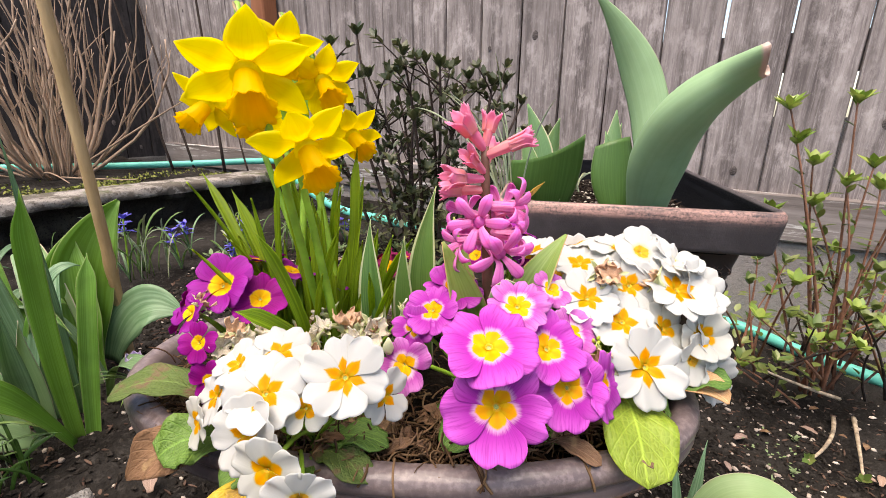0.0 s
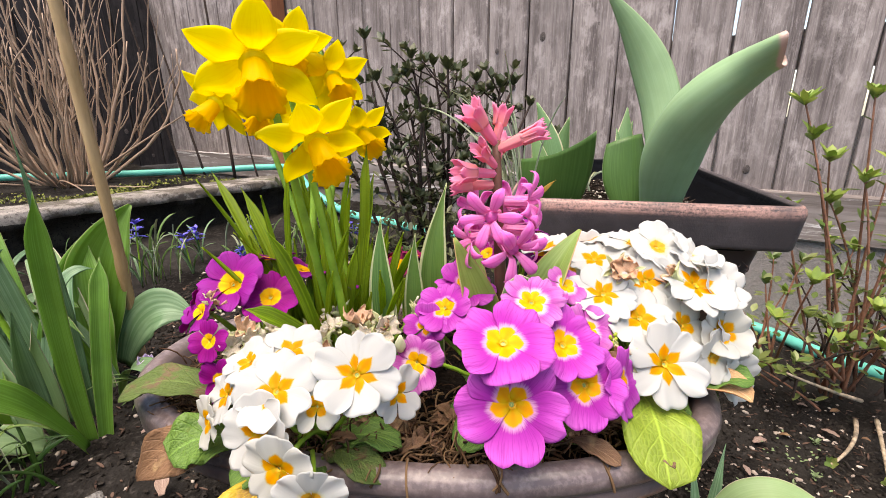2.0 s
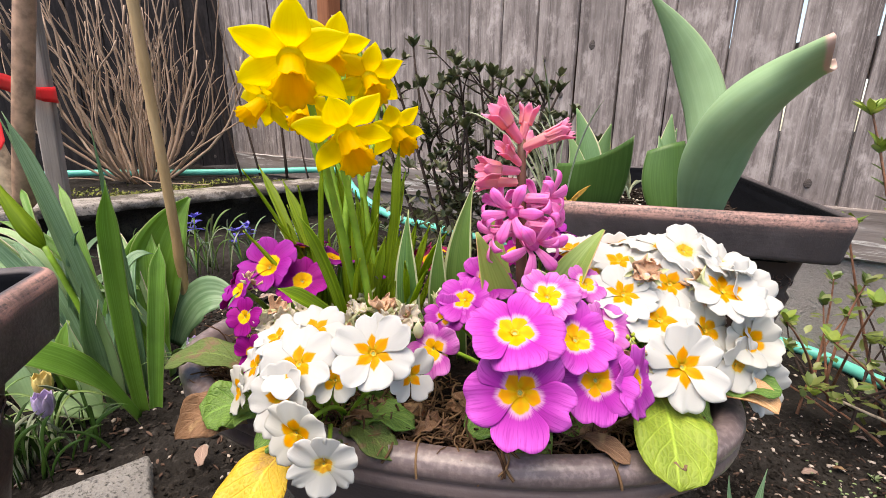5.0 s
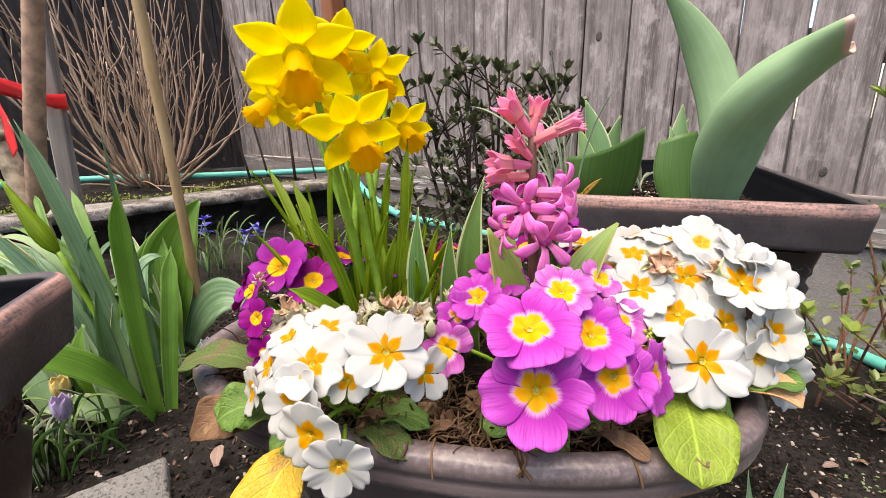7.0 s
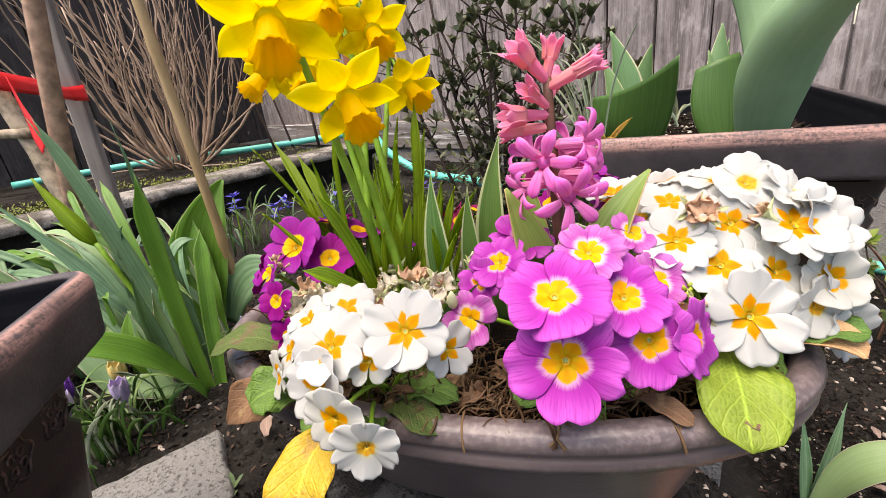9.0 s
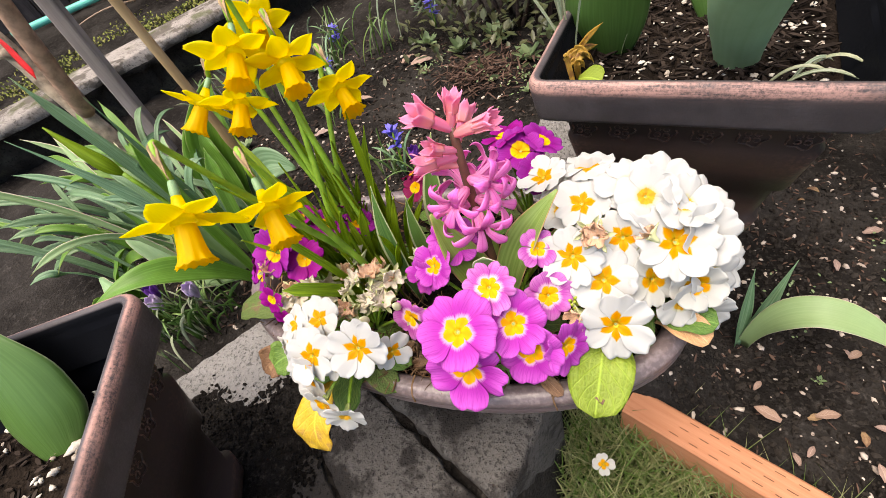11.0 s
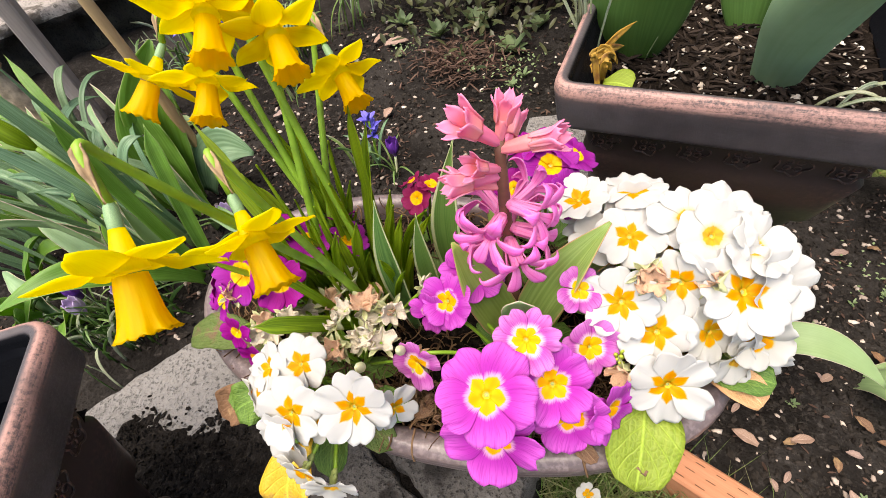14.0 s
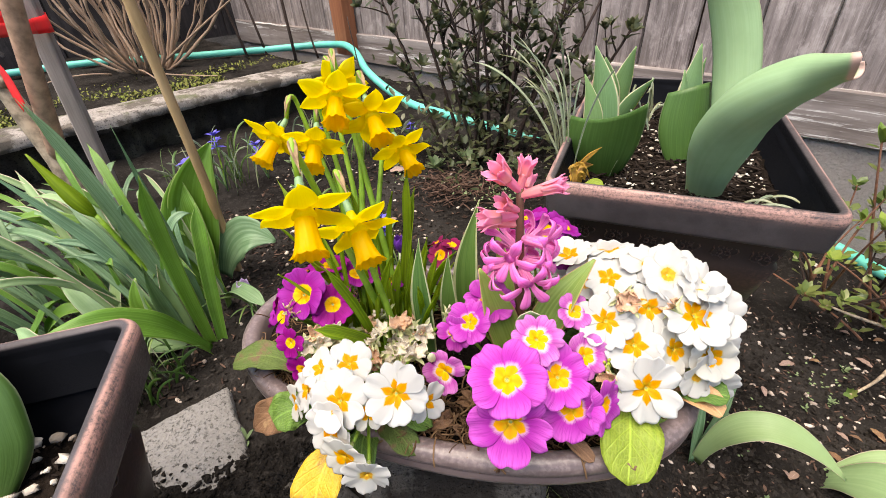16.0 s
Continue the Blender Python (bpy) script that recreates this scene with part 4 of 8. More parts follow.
def square_stake(p0, p1, w):
    p0, p1 = Vector(p0), Vector(p1)
    st = thing("wooden_stake", p0, "grey weathered square stake with red tape round it", "stake")
    d = (p1 - p0).normalized()
    L = (p1 - p0).length
    me = box_along("shaft", (0, 0, 0), (0, 0, L), (0, 1, 0), (1, 0, 0), w, w, GREY_WOOD, 0.003, 0.0015, 20)
    q = d.to_track_quat('Z', 'Y').to_matrix().to_4x4()
    part("shaft", me, st, m=Matrix.Translation(p0) @ q @ Matrix.Rotation(radians(35), 4, 'Z'))
    return d


GS0, GS1 = Vector((-0.921, 0.796, 0.15)), Vector((-0.860, 0.790, 0.98))
square_stake(GS0, GS1, 0.030)

# forked stick tied to the stake
stick = thing("forked_stick", (-0.755, 0.615, 0.17), "pale barked forked stick beside the grey stake", "stick")
trunk_pts = bez((-0.748, 0.615, 0.16), (-0.772, 0.610, 0.50), (-0.830, 0.605, 0.70), 16)
part("trunk", tube("trunk", trunk_pts, [0.0190 - 0.0004 * i + 0.0012 * math.sin(i * 2.3) for i in range(17)], 10, BARK_PALE), stick)
br_pts = bez((-0.764, 0.612, 0.44), (-0.700, 0.572, 0.52), (-0.600, 0.572, 0.84), 14)
part("branch", tube("branch", br_pts, [0.0150 - 0.0002 * i for i in range(15)], 9, BARK_BROWN), stick, "smooth brown side branch")
part("branch", tube("branch", bez((-0.778, 0.60, 0.56), (-0.85, 0.58, 0.57), (-0.94, 0.56, 0.56), 8), [0.009 - 0.0006 * i for i in range(9)], 7, BARK_PALE), stick)


def band(name, pts, w, material, twist=0.0, thick=0.0006):
    def fn(u, v):
        p = along(pts, u)
        k = Vector((math.sin(twist * u) * 0.6, math.sin(twist * u * 0.7) * 0.3, 1)).normalized()
        return p + k * (v - 0.5) * w * (0.8 + 0.2 * math.cos(u * 9))
    return sheet(name, fn, 26, 3, thick, material)


tape = thing("marking_tape", (-0.70, 0.58, 0.60), "red plastic marking tape tied round the stakes with a hanging end", "tape")
gq = GS0.lerp(GS1, 0.565)
loop = bez((-0.800, 0.585, 0.652), (-0.730, 0.560, 0.630), (gq.x + 0.030, gq.y - 0.030, gq.z), 14) + bez((gq.x + 0.030, gq.y - 0.030, gq.z), (gq.x + 0.04, gq.y + 0.03, gq.z), (gq.x - 0.03, gq.y + 0.02, gq.z + 0.004), 6) + bez((gq.x - 0.03, gq.y + 0.02, gq.z + 0.004), (-0.84, 0.66, 0.64), (-0.800, 0.585, 0.654), 8)
part("wrap", band("wrap", loop, 0.034, TAPE), tape)
part("tail", band("tail", bez((-0.742, 0.575, 0.630), (-0.722, 0.565, 0.585), (-0.712, 0.560, 0.535), 10), 0.026, TAPE, 1.2), tape)


# ---- leaves ----
def leaf_mesh(name, pts, width, face, material, cup=0.25, shape="strap", thick=0.0006, nu=14, nv=6, wave=0.0, twist=0.0, seed=0.0, roll=0.0):
    """A leaf along pts; face is the way its upper side looks; cup folds it up along its middle."""
    pts = [Vector(p) for p in pts]
    face = Vector(face)

    def prof_of(u):
        if shape == "strap":
            return (0.75 + 0.25 * smooth(0, 0.4, u)) * (1 - smooth(0.80, 1.0, u) ** 1.5) + 0.02
        if shape == "lance":
            return (0.45 + 0.55 * smooth(0, 0.38, u)) * max(0.0, 1 - smooth(0.45, 1.02, u)) ** 0.85 + 0.02
        if shape == "broad":
            return (0.40 + 0.60 * smooth(0, 0.40, u)) * max(0.0, 1 - smooth(0.55, 1.03, u)) ** 0.6 + 0.015
        if shape == "blunt":
            return (0.46 + 0.54 * smooth(0, 0.5, u)) * (1 - 0.30 * smooth(0.62, 1.0, u)) * (1 - 0.60 * smooth(0.95, 1.0, u))
        return (0.28 + 0.72 * smooth(0, 0.55, u)) * math.sqrt(max(0.0, 1 - (max(0.0, u - 0.60) / 0.40) ** 2.6)) + 0.02     # spoon

    def fn(u, v):
        p = along(pts, u)
        d = (along(pts, min(1, u + 0.03)) - along(pts, max(0, u - 0.03))).normalized()
        f = (face - d * face.dot(d))
        f = f.normalized() if f.length > 1e-5 else d.orthogonal().normalized()
        s = d.cross(f)
        a = twist * u
        s, f = s * math.cos(a) + f * math.sin(a), f * math.cos(a) - s * math.sin(a)
        x = (v - 0.5) * 2
        w = width * 0.5 * prof_of(u)
        th = x * cup * (1 - 0.35 * u)
        if roll:
            th = x * roll * (1 - 0.25 * smooth(0.5, 1, u))
            return p + s * (math.sin(th) / max(roll, 0.01)) * w + f * ((1 - math.cos(th)) / max(roll, 0.01)) * w
        h = abs(x) ** 1.5 * cup * w
        h += wave * w * math.sin(u * 17 + x * 3 + seed) * abs(x) + wave * 0.5 * w * noise.noise(Vector((u * 9, x * 4, seed)))
        return p + s * x * w + f * h
    return sheet(name, fn, nu, nv, thick, material)


def leaf(parent, pts, width, face, material, name="leaf", label="", **k):
    return part(name, leaf_mesh(name, pts, width, face, material, **k), parent, label)


# ---- primroses ----
def prim_petal(mat, seed, notch=0.12, wide=0.86, cup=0.06):
    """A heart-shaped petal: a narrow claw, two rounded lobes and a soft fold down the middle."""
    random.seed(seed)
    ph, r1, r2 = rnd(0, 6), rnd(0.03, 0.06), rnd(-0.05, 0.08)

    def fn(u, v):
        x = math.sin((v - 0.5) * math.pi)
        top = 0.64 + 0.36 * math.sqrt(max(0.0, 1 - x * x)) - notch * math.exp(-(x / 0.24) ** 2) + 0.010 * math.sin(x * 6 + ph)
        r = (0.05 + 0.95 * u) * (1 + (top - 1) * u)
        w = wide * (0.14 + 0.86 * math.sin(math.pi * 0.5 * min(1, u / 0.82)) ** 1.1) * (1 + 0.025 * math.sin(u * 9 + ph))
        z = (cup + r2) * u * u - 0.060 * u * x * x * (0.5 + u) + r1 * u * math.sin(x * 2.4 + ph) + (0.034 * u * u * math.cos(x * 5 + ph * 2) + 0.020 * u ** 3 * math.sin(x * 11 + ph * 3)) - 0.030 * u * u * math.exp(-(x / 0.22) ** 2) - 0.05 * math.exp(-(u / 0.16) ** 2)
        return (r, x * w * 0.5, z)
    return sheet("petal", fn, 12, 16, 0.007, mat)


PETALS = {}


def petals_of(mat):
    if mat.name not in PETALS:
        PETALS[mat.name] = [prim_petal(mat, k * 7 + 3, notch=(0.09, 0.14, 0.11, 0.06)[k], wide=(0.93, 0.86, 0.98, 0.90)[k], cup=(0.03, -0.03, 0.06, 0.0)[k]) for k in range(4)]
    return PETALS[mat.name]


def eye_mesh():
    rings = []
    for r, z in ((0.075, -0.014), (0.055, -0.024), (0.045, -0.06), (0.035, -0.10)):
        rings.append([(r * math.cos(2 * math.pi * k / 14), r * math.sin(2 * math.pi * k / 14), z) for k in range(14)])
    a = loft("flower", rings, EYE, closed_bottom=False, closed_top=True)
    return a


def throat_mesh():
    # the tube and calyx behind the petals, in one
    pieces = []
    pieces.append(tube_data([(0, 0, -0.62), (0, 0, -0.5), (0, 0, -0.28), (0, 0, -0.06)], [0.05, 0.11, 0.13, 0.10], 8))
    for k in range(5):
        a = 2 * math.pi * k / 5
        c, s = math.cos(a), math.sin(a)
        pieces.append(([(0.10 * c - 0.07 * s, 0.10 * s + 0.07 * c, -0.4), (0.10 * c + 0.07 * s, 0.10 * s - 0.07 * c, -0.4), (0.17 * c, 0.17 * s, -0.14), (0.12 * c, 0.12 * s, -0.40)], [(0, 1, 2), (1, 3, 2), (3, 0, 2), (0, 3, 1)], None))
    return joined("calyx", pieces, CALYX)


EYE_ME, THROAT_ME = eye_mesh(), throat_mesh()


def primrose(plant, p, n, r, mat, root, seed, shut=0.0, count=5, stalk=True):
    """One flower of a primrose plant: the eye carries petals and calyx; the stalk runs to the crown."""
    random.seed(seed)
    p, n = Vector(p), Vector(n).normalized()
    m = facing(p, n, rnd(0, 6.28), r)
    fl = part("flower", EYE_ME, plant, m=m)
    ms = petals_of(mat)
    for k in range(count):
        a = 2 * math.pi * k / count + rnd(-0.07, 0.07)
        pm = Matrix.Rotation(a, 4, 'Z') @ Matrix.Translation((0, 0, 0.012 * (k % 3))) @ Matrix.Rotation(-shut + rnd(-0.13, 0.13), 4, 'Y') @ Matrix.Rotation(rnd(-0.12, 0.12) + 0.10, 4, 'X') @ Matrix.Diagonal((rnd(0.94, 1.04), 5.3 / max(count, 5) * rnd(0.95, 1.06), 1.0, 1.0))
        sub("petal", random.choice(ms), fl, pm)
    sub("calyx", THROAT_ME, fl, label="pale green calyx")
    if stalk:
        q = p - n * r * 0.6
        root = Vector(root)
        part("stalk", tube("stalk", bez(root, (root + q) / 2 + Vector((0, 0, 0.012)) - n * 0.006, q, 7), 0.0014, 6, STALK), plant)


def crown_leaves(plant, c, count, seed, size=0.05, mats=None):
    random.seed(seed)
    for k in range(count):
        a = 2 * math.pi * (k + rnd(-0.3, 0.3)) / count
        d = Vector((math.cos(a), math.sin(a), 0))
        L = size * rnd(0.8, 1.25)
        p0 = Vector(c) + d * 0.008
        pts = bez(p0, p0 + d * L * 0.45 + Vector((0, 0, L * rnd(0.35, 0.6))), p0 + d * L + Vector((0, 0, L * rnd(-0.1, 0.25))), 8)
        leaf(plant, pts, L * rnd(0.42, 0.55), (0, 0, 1), random.choice(mats or [PRIM_LEAF, PRIM_LEAF, PRIM_OLD]), shape="spoon", cup=0.2, wave=0.22, seed=k, nu=12, nv=8)


def sepal_mesh():
    """The open calyx left behind: a short cup whose rim runs out into five pointed sepals."""
    rings = []
    for z, r, reach in ((-0.55, 0.05, 0.0), (-0.35, 0.16, 0.0), (-0.10, 0.24, 0.04), (0.06, 0.26, 0.35), (0.20, 0.26, 0.74), (0.17, 0.25, 0.66), (0.02, 0.16, 0.20), (-0.06, 0.08, 0.0)):
        ring = []
        for k in range(40):
            a = 2 * math.pi * k / 40
            q = r + reach * (0.5 + 0.5 * math.cos(5 * a)) ** 2.4
            ring.append((q * math.cos(a), q * math.sin(a), z))
        rings.append(ring)
    return loft("calyx", rings, SEPAL, closed_top=True)


SEPAL = plain("pale cream-green sepal", (0.64, 0.66, 0.38), 0.6, 0.2, 90, 0.2, through_it=0.4)
SEPALS = sepal_mesh()


def spent(plant, p, seed, n=5, r=0.011):
    """A shrivelled blossom: one crumpled, half closed bell."""
    random.seed(seed)
    d = Vector((rnd(-0.8, 0.8), rnd(-1, 0.4), rnd(0.2, 1.0))).normalized()
    sd = rnd(0, 50)

    def fn(u, v):
        a = v * 2 * math.pi * 0.985
        rag = noise.noise(Vector((math.cos(a) * 2.2, math.sin(a) * 2.2, sd + u)))
        rr = (0.10 + 0.72 * math.sin(u * 2.1)) * (1 + 0.20 * math.cos(5 * a + sd) * u + 0.60 * rag * u)
        return (rr * math.cos(a), rr * math.sin(a), 0.55 * math.sin(u * 1.9) + 0.40 * u * math.sin(7 * a + sd + 3 * rag) * u + 0.5 * rag * u)
    part("spent_bloom", sheet("spent_bloom", fn, 9, 34, 0.03, SPENT if seed % 3 else SPENT_TAN), plant, "shrivelled tan bloom", m=facing(p, d, sd, r * 0.66))
    part("calyx", SEPALS, plant, "pale green calyx", m=facing(Vector(p) - d * r * 0.10, d, sd, r * 0.95))


# right-hand white plant
def plant(c, label, group="primroses"):
    return thing("primrose", c, label, "primrose", group)


white_r = plant((0.145, 0.300, 0.375), "white primrose in full bloom with orange-yellow star centres in the bowl")
WR = [
    ((0.101, 0.275, 0.462), (-0.12, -0.62, 0.77), 0.0238, WHITE_PETAL, 6),
    ((0.130, 0.240, 0.431), (0.06, -0.78, 0.62), 0.0266, WHITE_PETAL, 6),
    ((0.167, 0.287, 0.464), (0.22, -0.46, 0.86), 0.0295, WHITE_PETAL, 6),
    ((0.122, 0.264, 0.450), (0.08, -0.55, 0.83), 0.0240, WHITE_PETAL, 5),
    ((0.134, 0.289, 0.466), (0.00, -0.74, 0.67), 0.0222, WHITE_PETAL, 5),
    ((0.154, 0.272, 0.441), (0.38, -0.70, 0.60), 0.0205, CREAM_PETAL, 5),
    ((0.076, 0.346, 0.473), (-0.35, -0.10, 0.93), 0.0215, WHITE_PETAL, 5),
    ((0.106, 0.316, 0.473), (-0.10, -0.40, 0.90), 0.0225, WHITE_PETAL, 5),
    ((0.110, 0.352, 0.478), (-0.10, 0.15, 0.97), 0.0225, WHITE_PETAL, 5),
    ((0.112, 0.362, 0.470), (-0.15, 0.30, 0.85), 0.0225, INNER_PETAL, 5),
    ((0.138, 0.334, 0.488), (0.05, 0.40, 0.91), 0.0235, INNER_PETAL, 5),
    ((0.164, 0.346, 0.482), (0.30, 0.55, 0.78), 0.0245, INNER_PETAL, 5),
    ((0.190, 0.325, 0.474), (0.60, 0.35, 0.72), 0.0250, INNER_PETAL, 5),
    ((0.194, 0.298, 0.470), (0.78, 0.00, 0.62), 0.0250, INNER_PETAL, 5),
    ((0.148, 0.310, 0.484), (0.08, 0.12, 0.98), 0.0225, INNER_PETAL, 5),
    ((0.176, 0.310, 0.480), (0.35, 0.10, 0.92), 0.0230, INNER_PETAL, 5),
    ((0.203, 0.284, 0.446), (0.90, -0.25, 0.35), 0.0235, INNER_PETAL, 5),
    ((0.205, 0.270, 0.418), (0.80, -0.58, -0.05), 0.0215, INNER_PETAL, 5),
    ((0.213, 0.302, 0.440), (0.95, 0.12, 0.30), 0.0230, INNER_PETAL, 5),
    ((0.190, 0.354, 0.455), (0.62, 0.68, 0.40), 0.0230, INNER_PETAL, 5),
    ((0.155, 0.378, 0.460), (0.15, 0.90, 0.40), 0.0230, INNER_PETAL, 5),
    ((0.116, 0.384, 0.462), (-0.22, 0.90, 0.38), 0.0225, INNER_PETAL, 5),
    ((0.085, 0.366, 0.456), (-0.60, 0.62, 0.50), 0.0210, WHITE_PETAL, 5),
    ((0.090, 0.328, 0.462), (-0.55, -0.05, 0.83), 0.0210, INNER_PETAL, 5),
    ((0.178, 0.266, 0.430), (0.62, -0.70, 0.32), 0.0195, INNER_PETAL, 5),
    ((0.188, 0.278, 0.444), (0.55, -0.75, 0.35), 0.0205, CREAM_PETAL, 5),
    ((0.172, 0.300, 0.478), (0.30, -0.30, 0.90), 0.0215, WHITE_PETAL, 6),
]
random.seed(77)
for k in range(4):
    a, e = rnd(-1.4, 3.6), rnd(0.15, 1.0)
    d = Vector((math.cos(a) * math.cos(e), math.sin(a) * math.cos(e), math.sin(e)))
    WR.append(((0.147 + d.x * 0.050, 0.318 + d.y * 0.050, 0.408 + d.z * 0.060), d, rnd(0.018, 0.022), INNER_PETAL, 5))
for i, (p, n, r, mt, c) in enumerate(WR):
    if i > 8:
        # the flowers jostle: each leans its own way and stands a little high or low
        jog = Vector((rnd(-0.42, 0.42), rnd(-0.40, 0.35), rnd(-0.20, 0.35)))
        p = Vector((p[0] - 0.20 * max(0.0, p[0] - 0.150), p[1] - 0.36 * max(0.0, p[1] - 0.312), p[2] - 0.22 * max(0.0, p[0] - 0.140) - 0.12 * max(0.0, p[1] - 0.312)))
        p, n = p + Vector(n).normalized() * rnd(-0.004, 0.004), Vector(n).normalized() * 0.75 + jog * 0.7 + Vector((0.05, -0.62, 0.22))
    primrose(white_r, p, n, r, mt, (0.145 + 0.01 * math.sin(i * 2.1), 0.305 + 0.01 * math.cos(i * 1.7), 0.378), 100 + i, shut=(0.22, 0.45, 0.12, 0.32)[i % 4] if i > 8 else 0.09, count=c)
crown_leaves(white_r, (0.145, 0.305, 0.378), 9, 4, 0.055)
leaf(white_r, bez((0.125, 0.262, 0.395), (0.122, 0.232, 0.418), (0.117, 0.190, 0.386), 10), 0.044, (0.05, -0.45, 0.9), PRIM_LIME, label="large lime green leaf hanging over the rim", shape="spoon", cup=0.12, wave=0.10, nu=18, nv=12)
leaf(white_r, bez((0.155, 0.275, 0.392), (0.175, 0.262, 0.412), (0.198, 0.258, 0.410), 8), 0.024, (0.3, -0.3, 0.9), PRIM_LEAF, shape="spoon", cup=0.3, wave=0.2)
leaf(white_r, bez((0.160, 0.266, 0.398), (0.180, 0.256, 0.412), (0.192, 0.247, 0.400), 8), 0.027, (0.4, -0.5, 0.8), TAN_LEAF, label="withered tan leaf tip", shape="spoon", cup=0.9, wave=0.5, roll=1.1)
for i, p in enumerate(((0.112, 0.287, 0.476), (0.150, 0.287, 0.470), (0.118, 0.283, 0.474), (0.105, 0.245, 0.432))):
    spent(white_r, p, 300 + 3 * i, 6, 0.0135)


def bud_spike(parent, p, mat, h=0.016, r=0.0045):
    random.seed(9)
    pieces = []
    p = Vector(p)
    for k in range(22):
        a, z = k * 2.4, h * k / 22
        q = p + Vector((math.cos(a) * r * (1 - k / 34), math.sin(a) * r * (1 - k / 34), z))
        pieces.append(tube_data([q, q + Vector((math.cos(a) * 0.001, math.sin(a) * 0.001, 0.0022))], [0.0016, 0.0008], 5))
    part("bud", joined("bud", pieces, mat), parent, "lime green bud")


LIME = plain("lime green bud", (0.42, 0.52, 0.05), 0.5, 0.2, 90, 0.2, through_it=0.2)
bud_spike(white_r, (0.101, 0.252, 0.428), LIME)

# left-hand white plant
white_l = plant((-0.085, 0.225, 0.375), "cream-white primrose with star centres, ageing leaves and spent blooms")
WL = [
    ((-0.047, 0.197, 0.449), (0.16, -0.70, 0.70), 0.0239, WHITE_PETAL, 6),
    ((-0.087, 0.190, 0.443), (-0.12, -0.66, 0.74), 0.0231, WHITE_PETAL, 5),
    ((-0.089, 0.218, 0.450), (-0.10, -0.40, 0.90), 0.0204, WHITE_PETAL, 5),
    ((-0.093, 0.179, 0.428), (-0.22, -0.86, 0.46), 0.0212, WHITE_PETAL, 5),
    ((-0.078, 0.163, 0.420), (-0.15, -0.80, 0.05), 0.0195, CREAM_PETAL, 5),
    ((-0.066, 0.188, 0.436), (0.05, -0.80, 0.55), 0.0139, CREAM_PETAL, 4),
    ((-0.122, 0.205, 0.430), (-0.60, -0.50, 0.55), 0.0174, WHITE_PETAL, 5),
    ((-0.135, 0.205, 0.413), (-0.70, -0.60, 0.20), 0.0157, CREAM_PETAL, 5),
    ((-0.112, 0.215, 0.445), (-0.40, -0.40, 0.82), 0.0165, WHITE_PETAL, 5),
    ((-0.063, 0.160, 0.406), (0.15, -0.92, 0.10), 0.0185, INNER_PETAL, 6),
    ((-0.028, 0.205, 0.432), (0.70, -0.60, 0.30), 0.0170, WHITE_PETAL, 4),
]
for i, (p, n, r, mt, c) in enumerate(WL):
    primrose(white_l, p, n, r, mt, (-0.085 + 0.008 * math.sin(i * 2.1), 0.228 + 0.008 * math.cos(i * 1.7), 0.378), 140 + i, shut=0.10, count=c)
crown_leaves(white_l, (-0.085, 0.225, 0.378), 8, 14, 0.045)
leaf(white_l, bez((-0.145, 0.245, 0.392), (-0.185, 0.258, 0.420), (-0.222, 0.247, 0.396), 10), 0.029, (0, -0.15, 1), PRIM_OLD, label="spotted ageing leaf over the rim", shape="spoon", cup=0.15, wave=0.12, nu=18, nv=10)
leaf(white_l, bez((-0.120, 0.215, 0.392), (-0.145, 0.205, 0.408), (-0.156, 0.197, 0.394), 8), 0.031, (-0.2, -0.6, 0.8), PRIM_LEAF, shape="spoon", cup=0.2, wave=0.2, nu=16, nv=10)
leaf(white_l, bez((-0.135, 0.215, 0.388), (-0.162, 0.202, 0.402), (-0.178, 0.198, 0.378), 8), 0.029, (-0.3, -0.7, 0.6), DRY_LEAF, label="dry brown leaf over the rim", shape="broad", cup=0.30, wave=0.16, nu=30, nv=18)
leaf(white_l, bez((-0.095, 0.200, 0.385), (-0.110, 0.155, 0.395), (-0.103, 0.145, 0.352), 10), 0.037, (-0.1, -0.85, 0.5), PRIM_YELLOW, label="yellowed leaf hanging over the rim", shape="spoon", cup=0.18, wave=0.12, nu=16, nv=10)
random.seed(44)
for i in range(22):
    p = (rnd(-0.115, -0.020), rnd(0.235, 0.285), rnd(0.418, 0.446))
    spent(white_l, p, 320 + i, 6, rnd(0.010, 0.016))
    part("stalk", tube("stalk", bez((-0.075, 0.25, 0.38), ((p[0] - 0.075) / 2, p[1], 0.415), p, 5), 0.0012, 5, STALK), white_l)
for i, p in enumerate(((-0.052, 0.225, 0.440), (-0.030, 0.240, 0.438))):
    part("bud", tube("bud", bez(p, Vector(p) + Vector((0, -0.003, 0.006)), Vector(p) + Vector((0.001, -0.006, 0.014)), 6), [0.0012, 0.0026, 0.0034, 0.0034, 0.0028, 0.0018, 0.0006], 8, BUD), white_l, "closed pale bud")

